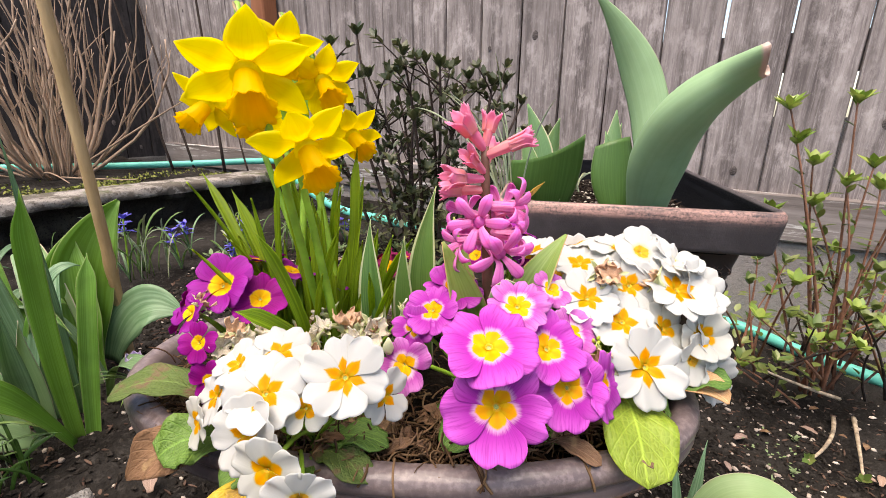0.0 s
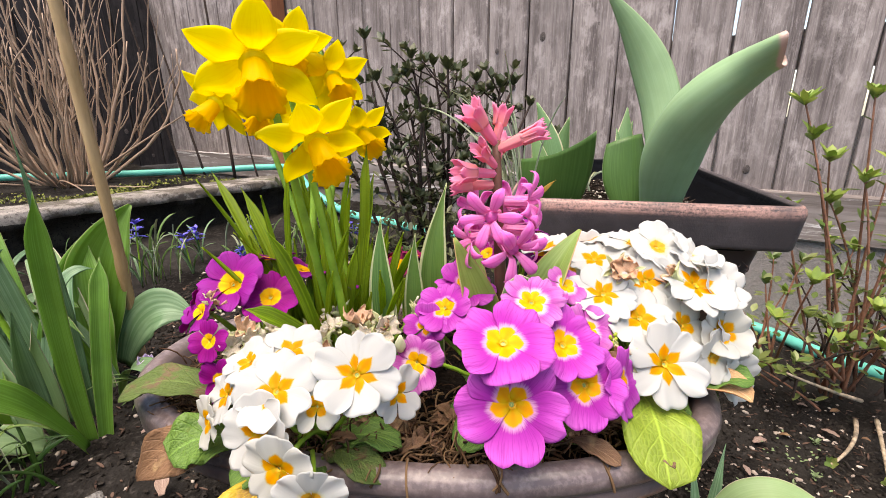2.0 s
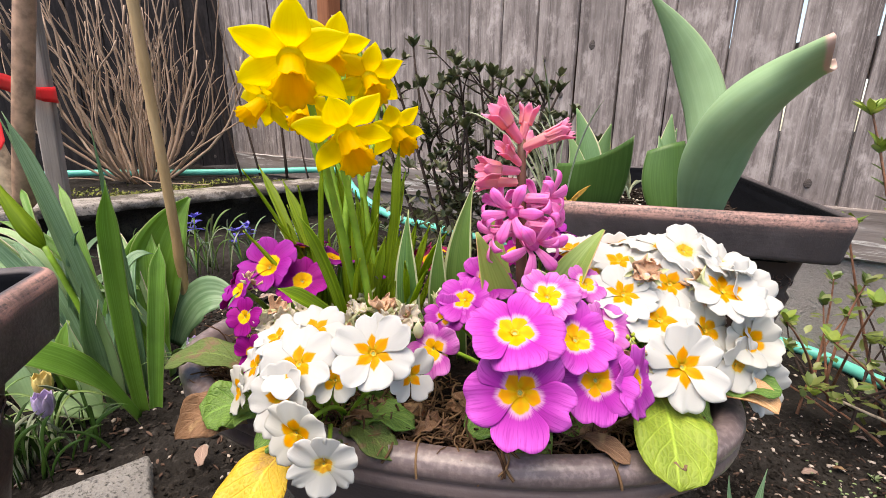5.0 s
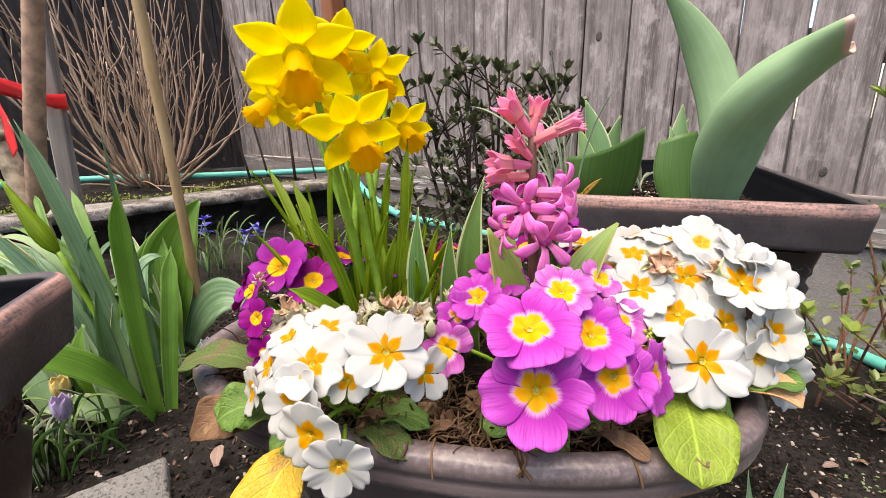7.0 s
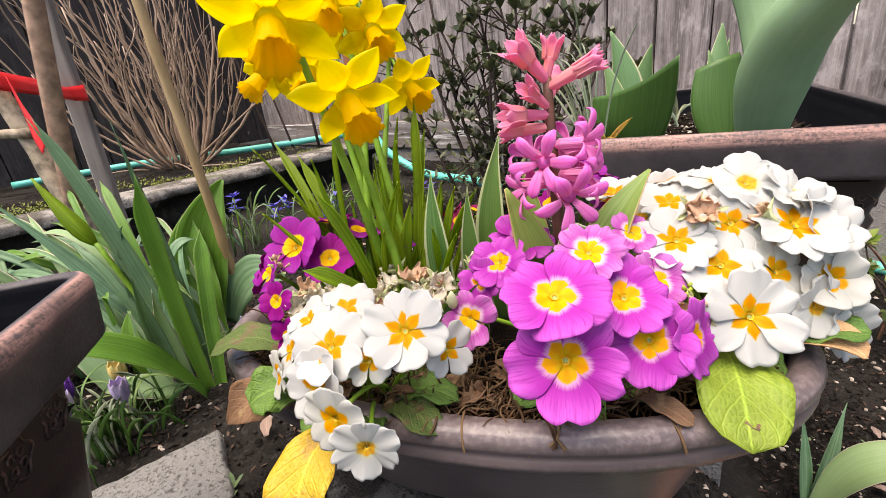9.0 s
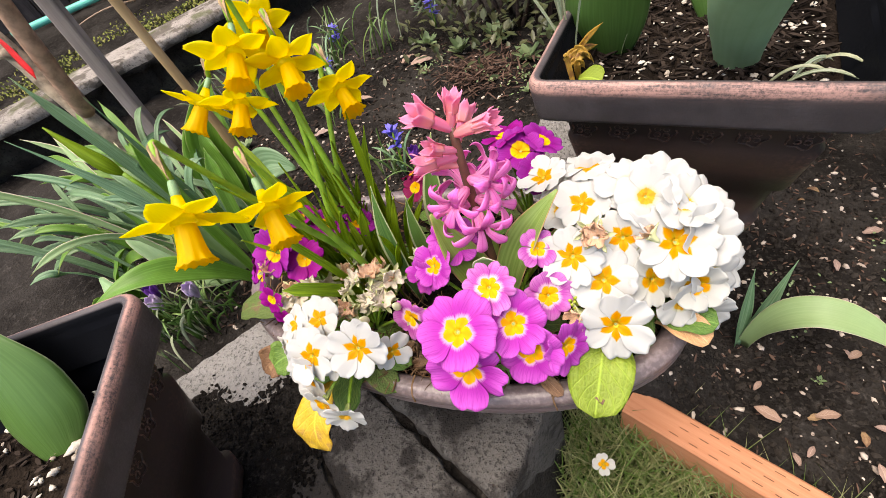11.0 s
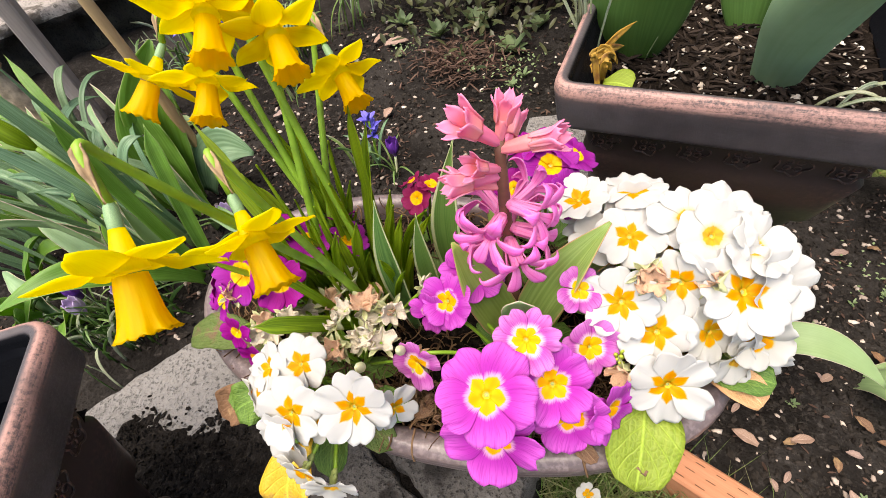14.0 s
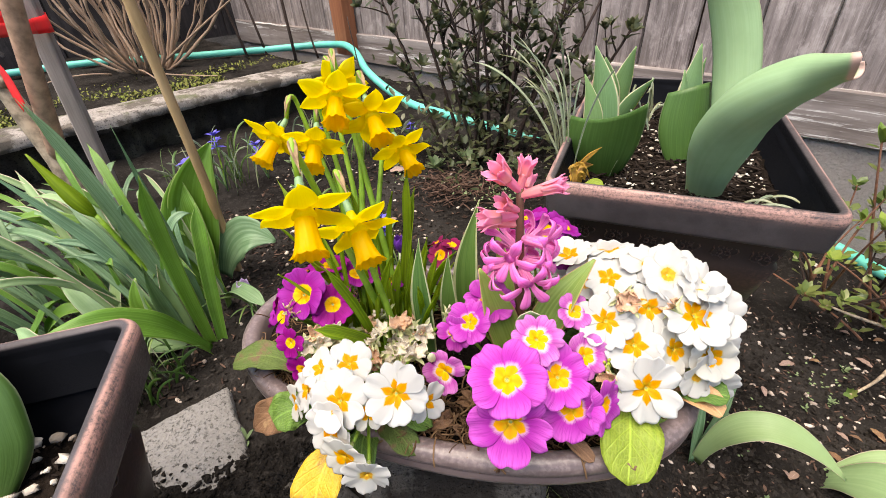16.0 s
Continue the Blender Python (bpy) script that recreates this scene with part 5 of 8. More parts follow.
# magenta plant
pink = plant((0.040, 0.250, 0.375), "magenta primrose in full bloom with yellow centres in the bowl")
PK = [
    ((0.033, 0.197, 0.432), (-0.02, -0.86, 0.51), 0.0300, PINK_PETAL, 5),
    ((0.029, 0.210, 0.461), (-0.02, -0.48, 0.88), 0.0290, PINK_PETAL, 5),
    ((0.064, 0.224, 0.452), (0.14, -0.58, 0.80), 0.0248, PINK_PETAL, 5),
    ((0.075, 0.214, 0.433), (0.12, -0.80, 0.58), 0.0245, PINK_PETAL, 5),
    ((-0.004, 0.270, 0.454), (-0.30, -0.60, 0.74), 0.0200, PINK_PETAL, 5),
    ((0.010, 0.289, 0.461), (0.12, -0.50, 0.85), 0.0222, PINK_PETAL, 5),
    ((0.048, 0.240, 0.471), (0.00, -0.66, 0.75), 0.0205, PALE_PETAL, 6),
    ((-0.020, 0.234, 0.434), (-0.35, -0.86, 0.35), 0.0185, PALE_PETAL, 4),
    ((0.098, 0.223, 0.428), (0.75, -0.58, 0.30), 0.0220, PINK_PETAL, 5),
    ((0.085, 0.252, 0.446), (0.30, -0.62, 0.72), 0.0190, PALE_PETAL, 5),
    ((0.077, 0.278, 0.467), (0.20, -0.60, 0.77), 0.0155, PALE_PETAL, 4),
    ((-0.016, 0.267, 0.442), (-0.30, -0.80, 0.50), 0.0170, PINK_PETAL, 4),
]
for i, (p, n, r, mt, c) in enumerate(PK):
    primrose(pink, p, n, r, mt, (0.042 + 0.008 * math.sin(i * 2.1), 0.256 + 0.008 * math.cos(i * 1.7), 0.378), 180 + i, shut=0.10, count=c)
crown_leaves(pink, (0.040, 0.255, 0.378), 9, 24, 0.042)
leaf(pink, bez((0.072, 0.225, 0.388), (0.082, 0.210, 0.398), (0.095, 0.202, 0.390), 8), 0.011, (0, -0.5, 0.85), DRY_LEAF, label="dry pinkish leaf", shape="spoon", cup=0.5, wave=0.2)
leaf(pink, bez((0.045, 0.275, 0.42), (0.045, 0.262, 0.455), (0.043, 0.258, 0.482), 8), 0.024, (0, -0.95, 0.2), TULIP_LEAF, shape="spoon", cup=0.15)

# purple plant at the left end
purple = plant((-0.135, 0.280, 0.375), "deep purple primrose with square yellow centres in the bowl")
PU = [
    ((-0.143, 0.267, 0.471), (-0.10, -0.66, 0.74), 0.0231, PURPLE_PETAL, 5),
    ((-0.120, 0.269, 0.461), (0.25, -0.60, 0.75), 0.0204, VIOLET_PETAL, 5),
    ((-0.146, 0.236, 0.446), (-0.20, -0.85, 0.45), 0.0139, VIOLET_PETAL, 4),
    ((-0.172, 0.268, 0.452), (-0.80, -0.35, 0.45), 0.0183, VIOLET_PETAL, 5),
    ((-0.158, 0.252, 0.458), (-0.45, -0.65, 0.55), 0.0148, PURPLE_PETAL, 4),
    ((-0.132, 0.300, 0.478), (0.00, 0.10, 0.97), 0.0191, VIOLET_PETAL, 5),
    ((-0.108, 0.300, 0.470), (0.30, 0.10, 0.92), 0.0183, PURPLE_PETAL, 5),
    ((-0.160, 0.300, 0.466), (-0.50, 0.20, 0.80), 0.0191, VIOLET_PETAL, 5),
    ((-0.138, 0.228, 0.424), (-0.20, -0.90, 0.20), 0.0148, VIOLET_PETAL, 4),
    ((-0.085, 0.312, 0.458), (0.50, 0.20, 0.80), 0.0165, PURPLE_PETAL, 5),
    ((-0.100, 0.330, 0.462), (0.10, 0.60, 0.75), 0.0174, VIOLET_PETAL, 5),
]
for i, (p, n, r, mt, c) in enumerate(PU):
    primrose(purple, p, n, r, mt, (-0.135 + 0.008 * math.sin(i * 2.1), 0.285 + 0.008 * math.cos(i * 1.7), 0.378), 220 + i, shut=0.12, count=c)
crown_leaves(purple, (-0.135, 0.285, 0.378), 8, 34, 0.045)
for i, p in enumerate(((-0.128, 0.245, 0.448), (-0.120, 0.240, 0.445), (-0.112, 0.250, 0.448), (-0.150, 0.255, 0.462), (-0.135, 0.24, 0.44))):
    spent(purple, p, 360 + i, 6, 0.012)

# small plants at the back of the bowl
violet = plant((0.055, 0.375, 0.375), "violet primrose with yellow centres behind the hyacinth")
for i, (p, n, r, mt) in enumerate([((0.056, 0.372, 0.480), (0.10, -0.35, 0.93), 0.0215, PURPLE_PETAL), ((0.040, 0.388, 0.484), (-0.2, 0.2, 0.95), 0.0200, VIOLET_PETAL), ((0.072, 0.386, 0.478), (0.5, 0.1, 0.85), 0.0200, PURPLE_PETAL), ((0.070, 0.355, 0.468), (0.5, -0.5, 0.7), 0.0190, PURPLE_PETAL), ((0.030, 0.366, 0.462), (-0.5, -0.5, 0.7), 0.0170, VIOLET_PETAL)]):
    primrose(violet, p, n, r, mt, (0.055, 0.375, 0.378), 240 + i, shut=0.12)
crown_leaves(violet, (0.055, 0.375, 0.378), 7, 54, 0.045)
redp = plant((-0.045, 0.372, 0.375), "small red primrose with yellow centres at the back of the bowl")
for i, (p, n, r) in enumerate([((-0.045, 0.362, 0.452), (-0.1, -0.6, 0.8), 0.014), ((-0.035, 0.372, 0.458), (0.2, 0.1, 0.95), 0.013), ((-0.052, 0.376, 0.456), (-0.5, 0.2, 0.8), 0.012)]):
    primrose(redp, p, n, r, RED_PETAL, (-0.045, 0.372, 0.378), 250 + i, shut=0.15)
crown_leaves(redp, (-0.045, 0.372, 0.378), 6, 64, 0.036)


# ---- daffodils ----
GLAUCOUS = plain("grey-green ovary", (0.17, 0.29, 0.14), 0.5, 0.2, 80, 0.1)
def daff_petal(seed):
    random.seed(seed)
    ph, tw, lift = rnd(0, 6), rnd(-0.18, 0.18), rnd(-0.06, 0.10)

    def fn(u, v):
        x = (v - 0.5) * 2
        w = 0.60 * (0.38 + 0.62 * smooth(0, 0.40, u)) * (1.0 if u < 0.36 else max(0.0, 1 - ((u - 0.36) / 0.64) ** 1.9)) + 0.012
        z = lift * u * u - 0.20 * (1 - smooth(0.0, 0.42, u)) + 0.09 * w * (1 - abs(x)) * 1.2 - 0.10 * x * x * w + tw * x * u * 0.25 + 0.025 * math.sin(u * 7 + ph)
        return (0.19 + 0.93 * u, x * w * 0.55, z)
    return sheet("petal", fn, 11, 8, 0.014, DAFF_PETAL)


DPET = [daff_petal(k) for k in range(4)]


def trumpet(seed):
    random.seed(seed)
    n = 48
    outer, inner = [], []
    for z, r, fr in ((0.0, 0.20, 0), (0.12, 0.220, 0.01), (0.32, 0.240, 0.02), (0.52, 0.268, 0.03), (0.66, 0.300, 0.06), (0.76, 0.345, 0.11), (0.80, 0.380, 0.15)):
        ring, rin = [], []
        for k in range(n):
            a = 2 * math.pi * k / n
            rr = r * (1 + fr * 0.55 * math.cos(12 * a) + fr * 0.4 * math.cos(7 * a + 1) + 0.012 * math.cos(6 * a))
            zz = z + fr * 0.18 * math.cos(12 * a + 1.3)
            ring.append((rr * math.cos(a), rr * math.sin(a), zz))
            rin.append(((rr - 0.018) * math.cos(a), (rr - 0.018) * math.sin(a), zz))
        outer.append(ring)
        inner.append(rin)
    rings = outer + inner[::-1]
    v = [p for ring in rings for p in ring]
    uv = [(min(1, max(0, p[2] / 0.79)), (k % n) / n * 3 % 1) for k, p in enumerate(v)]
    f = []
    for r in range(len(rings) - 1):
        for i in range(n):
            a, b = r * n + i, r * n + (i + 1) % n
            f.append((a, b, b + n, a + n))
    f.append(tuple((len(rings) - 1) * n + i for i in range(n)))
    return mesh("trumpet", v, f, uv, DAFF_TRUMPET)


TRUMP = trumpet(1)


def back_tube():
    return tube("flower", [(0, 0, -0.62), (0, 0, -0.5), (0, 0, -0.34), (0, 0, -0.18), (0, 0, -0.05)], [0.10, 0.125, 0.155, 0.215, 0.265], 12, DAFF_PETAL)


def ovary_mesh():
    return tube("ovary", [(0, 0, -0.98), (0, 0, -0.92), (0, 0, -0.76), (0, 0, -0.62), (0, 0, -0.58)], [0.05, 0.085, 0.10, 0.095, 0.08], 10, GLAUCOUS)


def anthers():
    pieces = [tube_data([(0, 0, 0.02), (0, 0, 0.24)], 0.02, 6)]
    for k in range(6):
        a = 2 * math.pi * k / 6
        pieces.append(tube_data([(0.05 * math.cos(a), 0.05 * math.sin(a), 0.02), (0.07 * math.cos(a), 0.07 * math.sin(a), 0.20)], 0.02, 5))
    return joined("stamens", pieces, DAFF_TRUMPET)


BACK, OVARY, STAMENS = back_tube(), ovary_mesh(), anthers()
SPATHE = plain("papery beige spathe", (0.36, 0.25, 0.14), 0.75, 0.3, 150, 0.3, through_it=0.2)


def daffodil(root, p, n, r, seed, spin=0.0, high=0.03):
    random.seed(seed)
    p, n, root = Vector(p), Vector(n).normalized(), Vector(root)
    d = thing("daffodil", root, "bright yellow daffodil nodding on a green stalk in the bowl", "daffodil", "daffodils")
    m = facing(p, n, spin + rnd(0, 1), r)
    fl = part("flower", BACK, d, m=m)
    for k in range(6):
        pm = Matrix.Rotation(math.pi / 3 * k + rnd(-0.06, 0.06), 4, 'Z') @ Matrix.Translation((0, 0, 0.02 if k % 2 else -0.01)) @ Matrix.Rotation(rnd(-0.05, 0.26), 4, 'Y') @ Matrix.Scale(rnd(0.95, 1.06), 4)
        sub("petal", random.choice(DPET), fl, pm)
    sub("trumpet", TRUMP, fl, label="ruffled golden trumpet")
    sub("stamens", STAMENS, fl)
    sub("ovary", OVARY, fl, label="green ovary")
    end = p - n * r * 0.97
    bend = end - n * 0.012 + Vector((0, 0, high * 0.35))
    pts = bez(root, root.lerp(end, 0.5) + Vector((0, 0, 0.01)), bend + Vector((0, 0, -0.012)) - n * 0.006, 12)[:-1] + bez(bend + Vector((0, 0, -0.012)) - n * 0.006, bend + Vector((0, 0, 0.008)), end, 7)
    part("stem", tube("stem", pts, [0.0036 - 0.00015 * min(i, 12) for i in range(len(pts))], 8, STALK), d)
    s0 = pts[-6]
    part("spathe", leaf_mesh("spathe", bez(s0, s0.lerp(end, 0.4) + Vector((0, 0, 0.007)), end + n * 0.004 + Vector((0.002, 0, 0.005)), 8), 0.0048, (0, 0, 1), SPATHE, shape="lance", cup=0.7, wave=0.25), d, "papery beige spathe")


DB = (-0.088, 0.300, 0.378)
DAFFS = [
    ((-0.076, 0.187, 0.595), (0.32, -0.70, -0.64), 0.0250, 0.15),
    ((-0.066, 0.226, 0.562), (0.52, -0.68, -0.64), 0.0255, 0.5),
    ((-0.069, 0.354, 0.562), (0.55, -0.66, -0.52), 0.0245, 0.2),
    ((-0.164, 0.316, 0.584), (-0.24, -0.76, -0.54), 0.0240, 0.7),
    ((-0.131, 0.318, 0.580), (0.14, -0.82, -0.56), 0.0245, 0.1),
    ((-0.082, 0.326, 0.600), (0.45, -0.70, -0.55), 0.0250, 0.4),
    ((-0.104, 0.312, 0.618), (0.24, -0.80, -0.55), 0.0250, 0.9),
    ((-0.124, 0.372, 0.612), (0.55, -0.70, -0.25), 0.0240, 0.3),
]
for i, (p, n, r, sp) in enumerate(DAFFS):
    root = Vector(DB) + Vector((0.022 * math.sin(i * 2.3), 0.018 * math.cos(i * 1.9), 0))
    daffodil(root, p, n, r, 400 + i, sp)

clump = thing("daffodil_foliage", DB, "clump of upright fresh green daffodil leaves in the bowl", "foliage")
random.seed(71)
for i in range(66):
    a = rnd(0, 6.28)
    q = math.sqrt(rnd(0, 1))
    x0, y0 = -0.090 + 0.042 * q * math.cos(a), 0.312 + 0.030 * q * math.sin(a)
    h = rnd(0.075, 0.180) * (1.0 if x0 < -0.075 else 0.7)
    lean = Vector((rnd(-0.035, 0.028) + (x0 + 0.094) * 0.5, rnd(-0.03, 0.03), 0)) * (h / 0.12)
    p0 = Vector((x0, y0, 0.374))
    p2 = p0 + lean + Vector((0, 0, h))
    pts = bez(p0, p0 + lean * 0.15 + Vector((0, 0, h * 0.6)), p2, 9)
    leaf(clump, pts, rnd(0.0048, 0.0078), (rnd(-1, 1), rnd(-1, -0.2), 0.1), DAFF_LEAF, shape="strap", cup=0.45, nu=12, nv=4, thick=0.0012)
# the long outer leaves
leaf(clump, bez((-0.118, 0.300, 0.375), (-0.135, 0.310, 0.470), (-0.192, 0.350, 0.535), 12), 0.0080, (0.5, -0.6, 0.5), DAFF_LEAF, shape="strap", cup=0.4, nu=18)
leaf(clump, bez((-0.100, 0.292, 0.375), (-0.110, 0.285, 0.470), (-0.150, 0.310, 0.528), 12), 0.0080, (0.4, -0.8, 0.4), DAFF_LEAF, shape="strap", cup=0.4, nu=18)
leaf(clump, bez((-0.090, 0.285, 0.375), (-0.085, 0.262, 0.46), (-0.112, 0.255, 0.512), 12), 0.0080, (0.3, -0.9, 0.2), DAFF_LEAF, shape="strap", cup=0.5, nu=18)
leaf(clump, bez((-0.080, 0.275, 0.40), (-0.090, 0.245, 0.455), (-0.118, 0.230, 0.470), 10), 0.011, (0.3, -0.5, 0.8), DAFF_LEAF, shape="strap", cup=0.4, nu=16)
leaf(clump, bez((-0.075, 0.315, 0.375), (-0.072, 0.322, 0.46), (-0.062, 0.352, 0.532), 12), 0.0120, (-0.5, -0.7, 0.3), DAFF_LEAF, shape="strap", cup=0.4, nu=18)
leaf(clump, bez((-0.070, 0.330, 0.375), (-0.070, 0.335, 0.48), (-0.064, 0.340, 0.555), 12), 0.0080, (-0.2, -0.9, 0.2), DAFF_LEAF, shape="strap", cup=0.4, nu=18)
leaf(clump, bez((-0.120, 0.330, 0.375), (-0.150, 0.345, 0.44), (-0.175, 0.350, 0.475), 12), 0.0080, (0.4, -0.7, 0.5), DAFF_LEAF, shape="strap", cup=0.4, nu=18)

# ---- cream-edged leaves standing between ----
edged = thing("tulip_shoot", (-0.035, 0.300, 0.375), "upright green tulip leaves with cream edges in the bowl", "tulip")
leaf(edged, bez((-0.040, 0.288, 0.375), (-0.052, 0.292, 0.46), (-0.050, 0.306, 0.508), 12), 0.020, (-0.2, -0.95, 0.15), EDGED_LEAF, shape="lance", cup=0.35, nu=20, nv=8)
leaf(edged, bez((-0.022, 0.306, 0.375), (-0.030, 0.305, 0.45), (-0.026, 0.308, 0.495), 12), 0.016, (-0.1, -0.95, 0.15), EDGED_LEAF, shape="lance", cup=0.35, nu=20, nv=8)
leaf(edged, bez((-0.008, 0.325, 0.375), (-0.022, 0.330, 0.46), (-0.004, 0.344, 0.526), 12), 0.024, (-0.5, -0.85, 0.2), EDGED_LEAF, shape="lance", cup=0.40, nu=20, nv=8, twist=-0.5)

# ---- hyacinth ----
def lobe_mesh():
    """One lobe that runs up the tube, opens wide and curls back."""
    def fn(u, v):
        x = (v - 0.5) * 2
        w = (0.19 + 0.23 * smooth(0.35, 0.68, u)) * (1 - 0.86 * smooth(0.68, 1.04, u))
        if u < 0.45:
            r, z = 0.150 + 0.085 * (u / 0.45) ** 2, u * 2.05
        else:
            t = (u - 0.45) / 0.55
            r, z = 0.235 + 0.82 * math.sin(t * 1.50), 0.9225 + 0.30 * math.sin(t * 2.4) - 0.22 * t * t
        return (r, x * w * 0.5, z - 0.06 * x * x * u + 0.02 * (1 - abs(x)) * u)
    return sheet("lobe", fn, 16, 6, 0.035, HYA)


def bud_lobe_mesh():
    """The free lobe of a young floret, parting a little at the tip."""
    def fn(u, v):
        x = (v - 0.5) * 2
        t = smooth(0.30, 1.0, u)
        r = 0.215 + 0.05 * u + 0.17 * t ** 1.8
        w = (0.30 + 0.10 * math.sin(math.pi * u)) * (1 - 0.70 * smooth(0.66, 1.02, u))
        return (r, x * w * 0.5, 0.62 + u * 0.90 - 0.10 * t ** 3 + 0.08 * x * x * u)
    return sheet("lobe", lambda u, v: (fn(u, v)[0] * 0.90, fn(u, v)[1] * 0.98, fn(u, v)[2]), 12, 4, 0.03, HYA_BUD)


def bud_tube_mesh():
    prof = ((-0.35, 0.04), (-0.25, 0.11), (-0.1, 0.165), (0.15, 0.19), (0.45, 0.215), (0.66, 0.225), (0.72, 0.20), (0.60, 0.10))
    rings = []
    for z, r in prof:
        r *= 0.90
        rings.append([(r * (1 + 0.07 * math.cos(6 * a)) * math.cos(a), r * (1 + 0.07 * math.cos(6 * a)) * math.sin(a), z) for a in [2 * math.pi * k / 24 for k in range(24)]])
    return loft("bud", rings, HYA_BUD, closed_top=True)


LOBE, BUD_LOBE = lobe_mesh(), bud_lobe_mesh()
TUBE_ME = tube("floret", [(0, 0, -0.25), (0, 0, -0.08), (0, 0, 0.10), (0, 0, 0.75)], [0.05, 0.15, 0.165, 0.190], 12, HYA)
BUD_TUBE = bud_tube_mesh()


def floret(parent, p, n, r, spin, half=False):
    fl = part("bud" if half else "floret", BUD_TUBE if half else TUBE_ME, parent, "half open coral bud" if half else "", m=facing(p, n, spin, r))
    for k in range(6):
        sub("lobe", BUD_LOBE if half else LOBE, fl, Matrix.Rotation(math.pi / 3 * k + rnd(-0.08, 0.08), 4, 'Z') @ Matrix.Rotation(rnd(-0.10, 0.10), 4, 'Y'))


hy = thing("hyacinth", (0.046, 0.300, 0.375), "pink hyacinth spike with curled florets on a dark stalk", "hyacinth")
stem_pts = bez((0.040, 0.290, 0.375), (0.034, 0.291, 0.47), (0.0300, 0.301, 0.560), 14)
part("stem", tube("stem", stem_pts, [0.0056 - 0.0002 * i for i in range(15)], 9, STEM_DARK), hy, "dark reddish stalk")
random.seed(90)
for t, d, r in (
    (0.74, (-0.32, -0.93, 0.02), 0.0178), (0.78, (0.84, -0.50, 0.08), 0.0176), (0.64, (0.36, -0.90, -0.10), 0.0190), (0.66, (-0.92, -0.30, -0.10), 0.0176), (0.68, (0.93, -0.22, -0.06), 0.0180),
    (0.72, (-0.62, 0.74, 0.08), 0.0170), (0.74, (0.62, 0.74, 0.10), 0.0172), (0.66, (0.10, 0.98, 0.00), 0.0172),
):
    dd = Vector(d).normalized()
    floret(hy, along(stem_pts, t) + dd * 0.0052, dd, r * 1.10, rnd(0, 6))
for t, d, r in (
    (0.88, (-0.88, -0.42, 0.10), 0.0185), (0.84, (-0.95, 0.10, -0.02), 0.0180), (0.985, (-0.56, -0.36, 0.72), 0.0195), (0.965, (0.88, -0.18, 0.42), 0.0200), (0.90, (-0.50, -0.60, 0.55), 0.0150), (0.92, (0.15, 0.85, 0.45), 0.0165),
):
    dd = Vector(d).normalized()
    floret(hy, along(stem_pts, t) + dd * 0.0050, dd, r, rnd(0, 6), True)
floret(hy, along(stem_pts, 0.99) + Vector((0, 0, 0.002)), Vector((0.20, 0.10, 0.95)).normalized(), 0.0155, 0.4, True)
for pts, w, fc in (
    (bez((0.046, 0.285, 0.375), (0.052, 0.276, 0.455), (0.091, 0.305, 0.498), 12), 0.030, (-0.5, -0.6, 0.6)),
    (bez((0.038, 0.290, 0.375), (0.022, 0.278, 0.44), (0.002, 0.284, 0.498), 12), 0.029, (0.5, -0.75, 0.4)),
    (bez((0.055, 0.310, 0.375), (0.085, 0.315, 0.43), (0.112, 0.318, 0.462), 12), 0.026, (-0.3, 0.2, 0.9)),
    (bez((0.035, 0.315, 0.375), (0.015, 0.335, 0.44), (0.010, 0.350, 0.50), 12), 0.022, (0.4, 0.6, 0.5)),
):
    leaf(hy, pts, w, fc, HYA_LEAF, shape="broad", cup=0.5, nu=20, nv=8)


# ---- tulips in the far planter ----
SOIL_Z = 0.452
TULIP_BIG = leaf_material("thick bloomy tulip leaf", (0.250, 0.395, 0.205), (0.275, 0.425, 0.232), gloss=0.46, lines=30, edge=(0.52, 0.42, 0.34), edge_at=0.965, patch=0.30, through_it=0.12, tip=(0.52, 0.36, 0.31))
TULIP_MID = leaf_material("deep green tulip leaf", (0.060, 0.140, 0.032), (0.080, 0.175, 0.044), gloss=0.42, lines=34, edge=(0.34, 0.38, 0.24), edge_at=0.965, patch=0.2, through_it=0.2)
TULIP_EDGED = leaf_material("pale-edged tulip leaf", (0.15, 0.29, 0.135), (0.19, 0.35, 0.17), gloss=0.45, lines=34, edge=(0.62, 0.62, 0.46), edge_at=0.86, patch=0.2)
t_big = thing("tulip_plant", (0.228, 0.505, SOIL_Z), "large blue-green tulip with a tall leaf and a rolled bent leaf", "tulip", "tulips")


def rolled_leaf(parent, pts, radius, flat, material, label):
    """A thick leaf rolled into a funnel, its seam turned away and its lip flaring at the end."""
    pts = [Vector(p) for p in pts]

    def fn(u, v):
        p = along(pts, u)
        d = (along(pts, min(1, u + 0.04)) - along(pts, max(0, u - 0.04))).normalized()
        s = d.cross(Vector((0, 0.35, 1))).normalized()
        f = s.cross(d)
        lip = smooth(0.84, 1.0, u)
        gap = 0.03 + 1.05 * lip
        a = math.pi / 2 + gap + v * 2 * (math.pi - gap)
        r = radius * (0.60 + 0.40 * smooth(0.0, 0.38, u)) * (1 - 0.40 * smooth(0.55, 1.0, u)) * (1 + 0.05 * math.sin(a * 2 + u * 5))
        side = math.cos(a)
        out = r * (1 + lip * (0.65 if side > 0 else 0.10))
        return p + s * side * out + f * math.sin(a) * r * flat * (1 - 0.35 * lip) + d * lip * 0.014 * max(0.0, side)
    part("leaf", sheet("leaf", fn, 44, 30, 0.0014, material), parent, label)


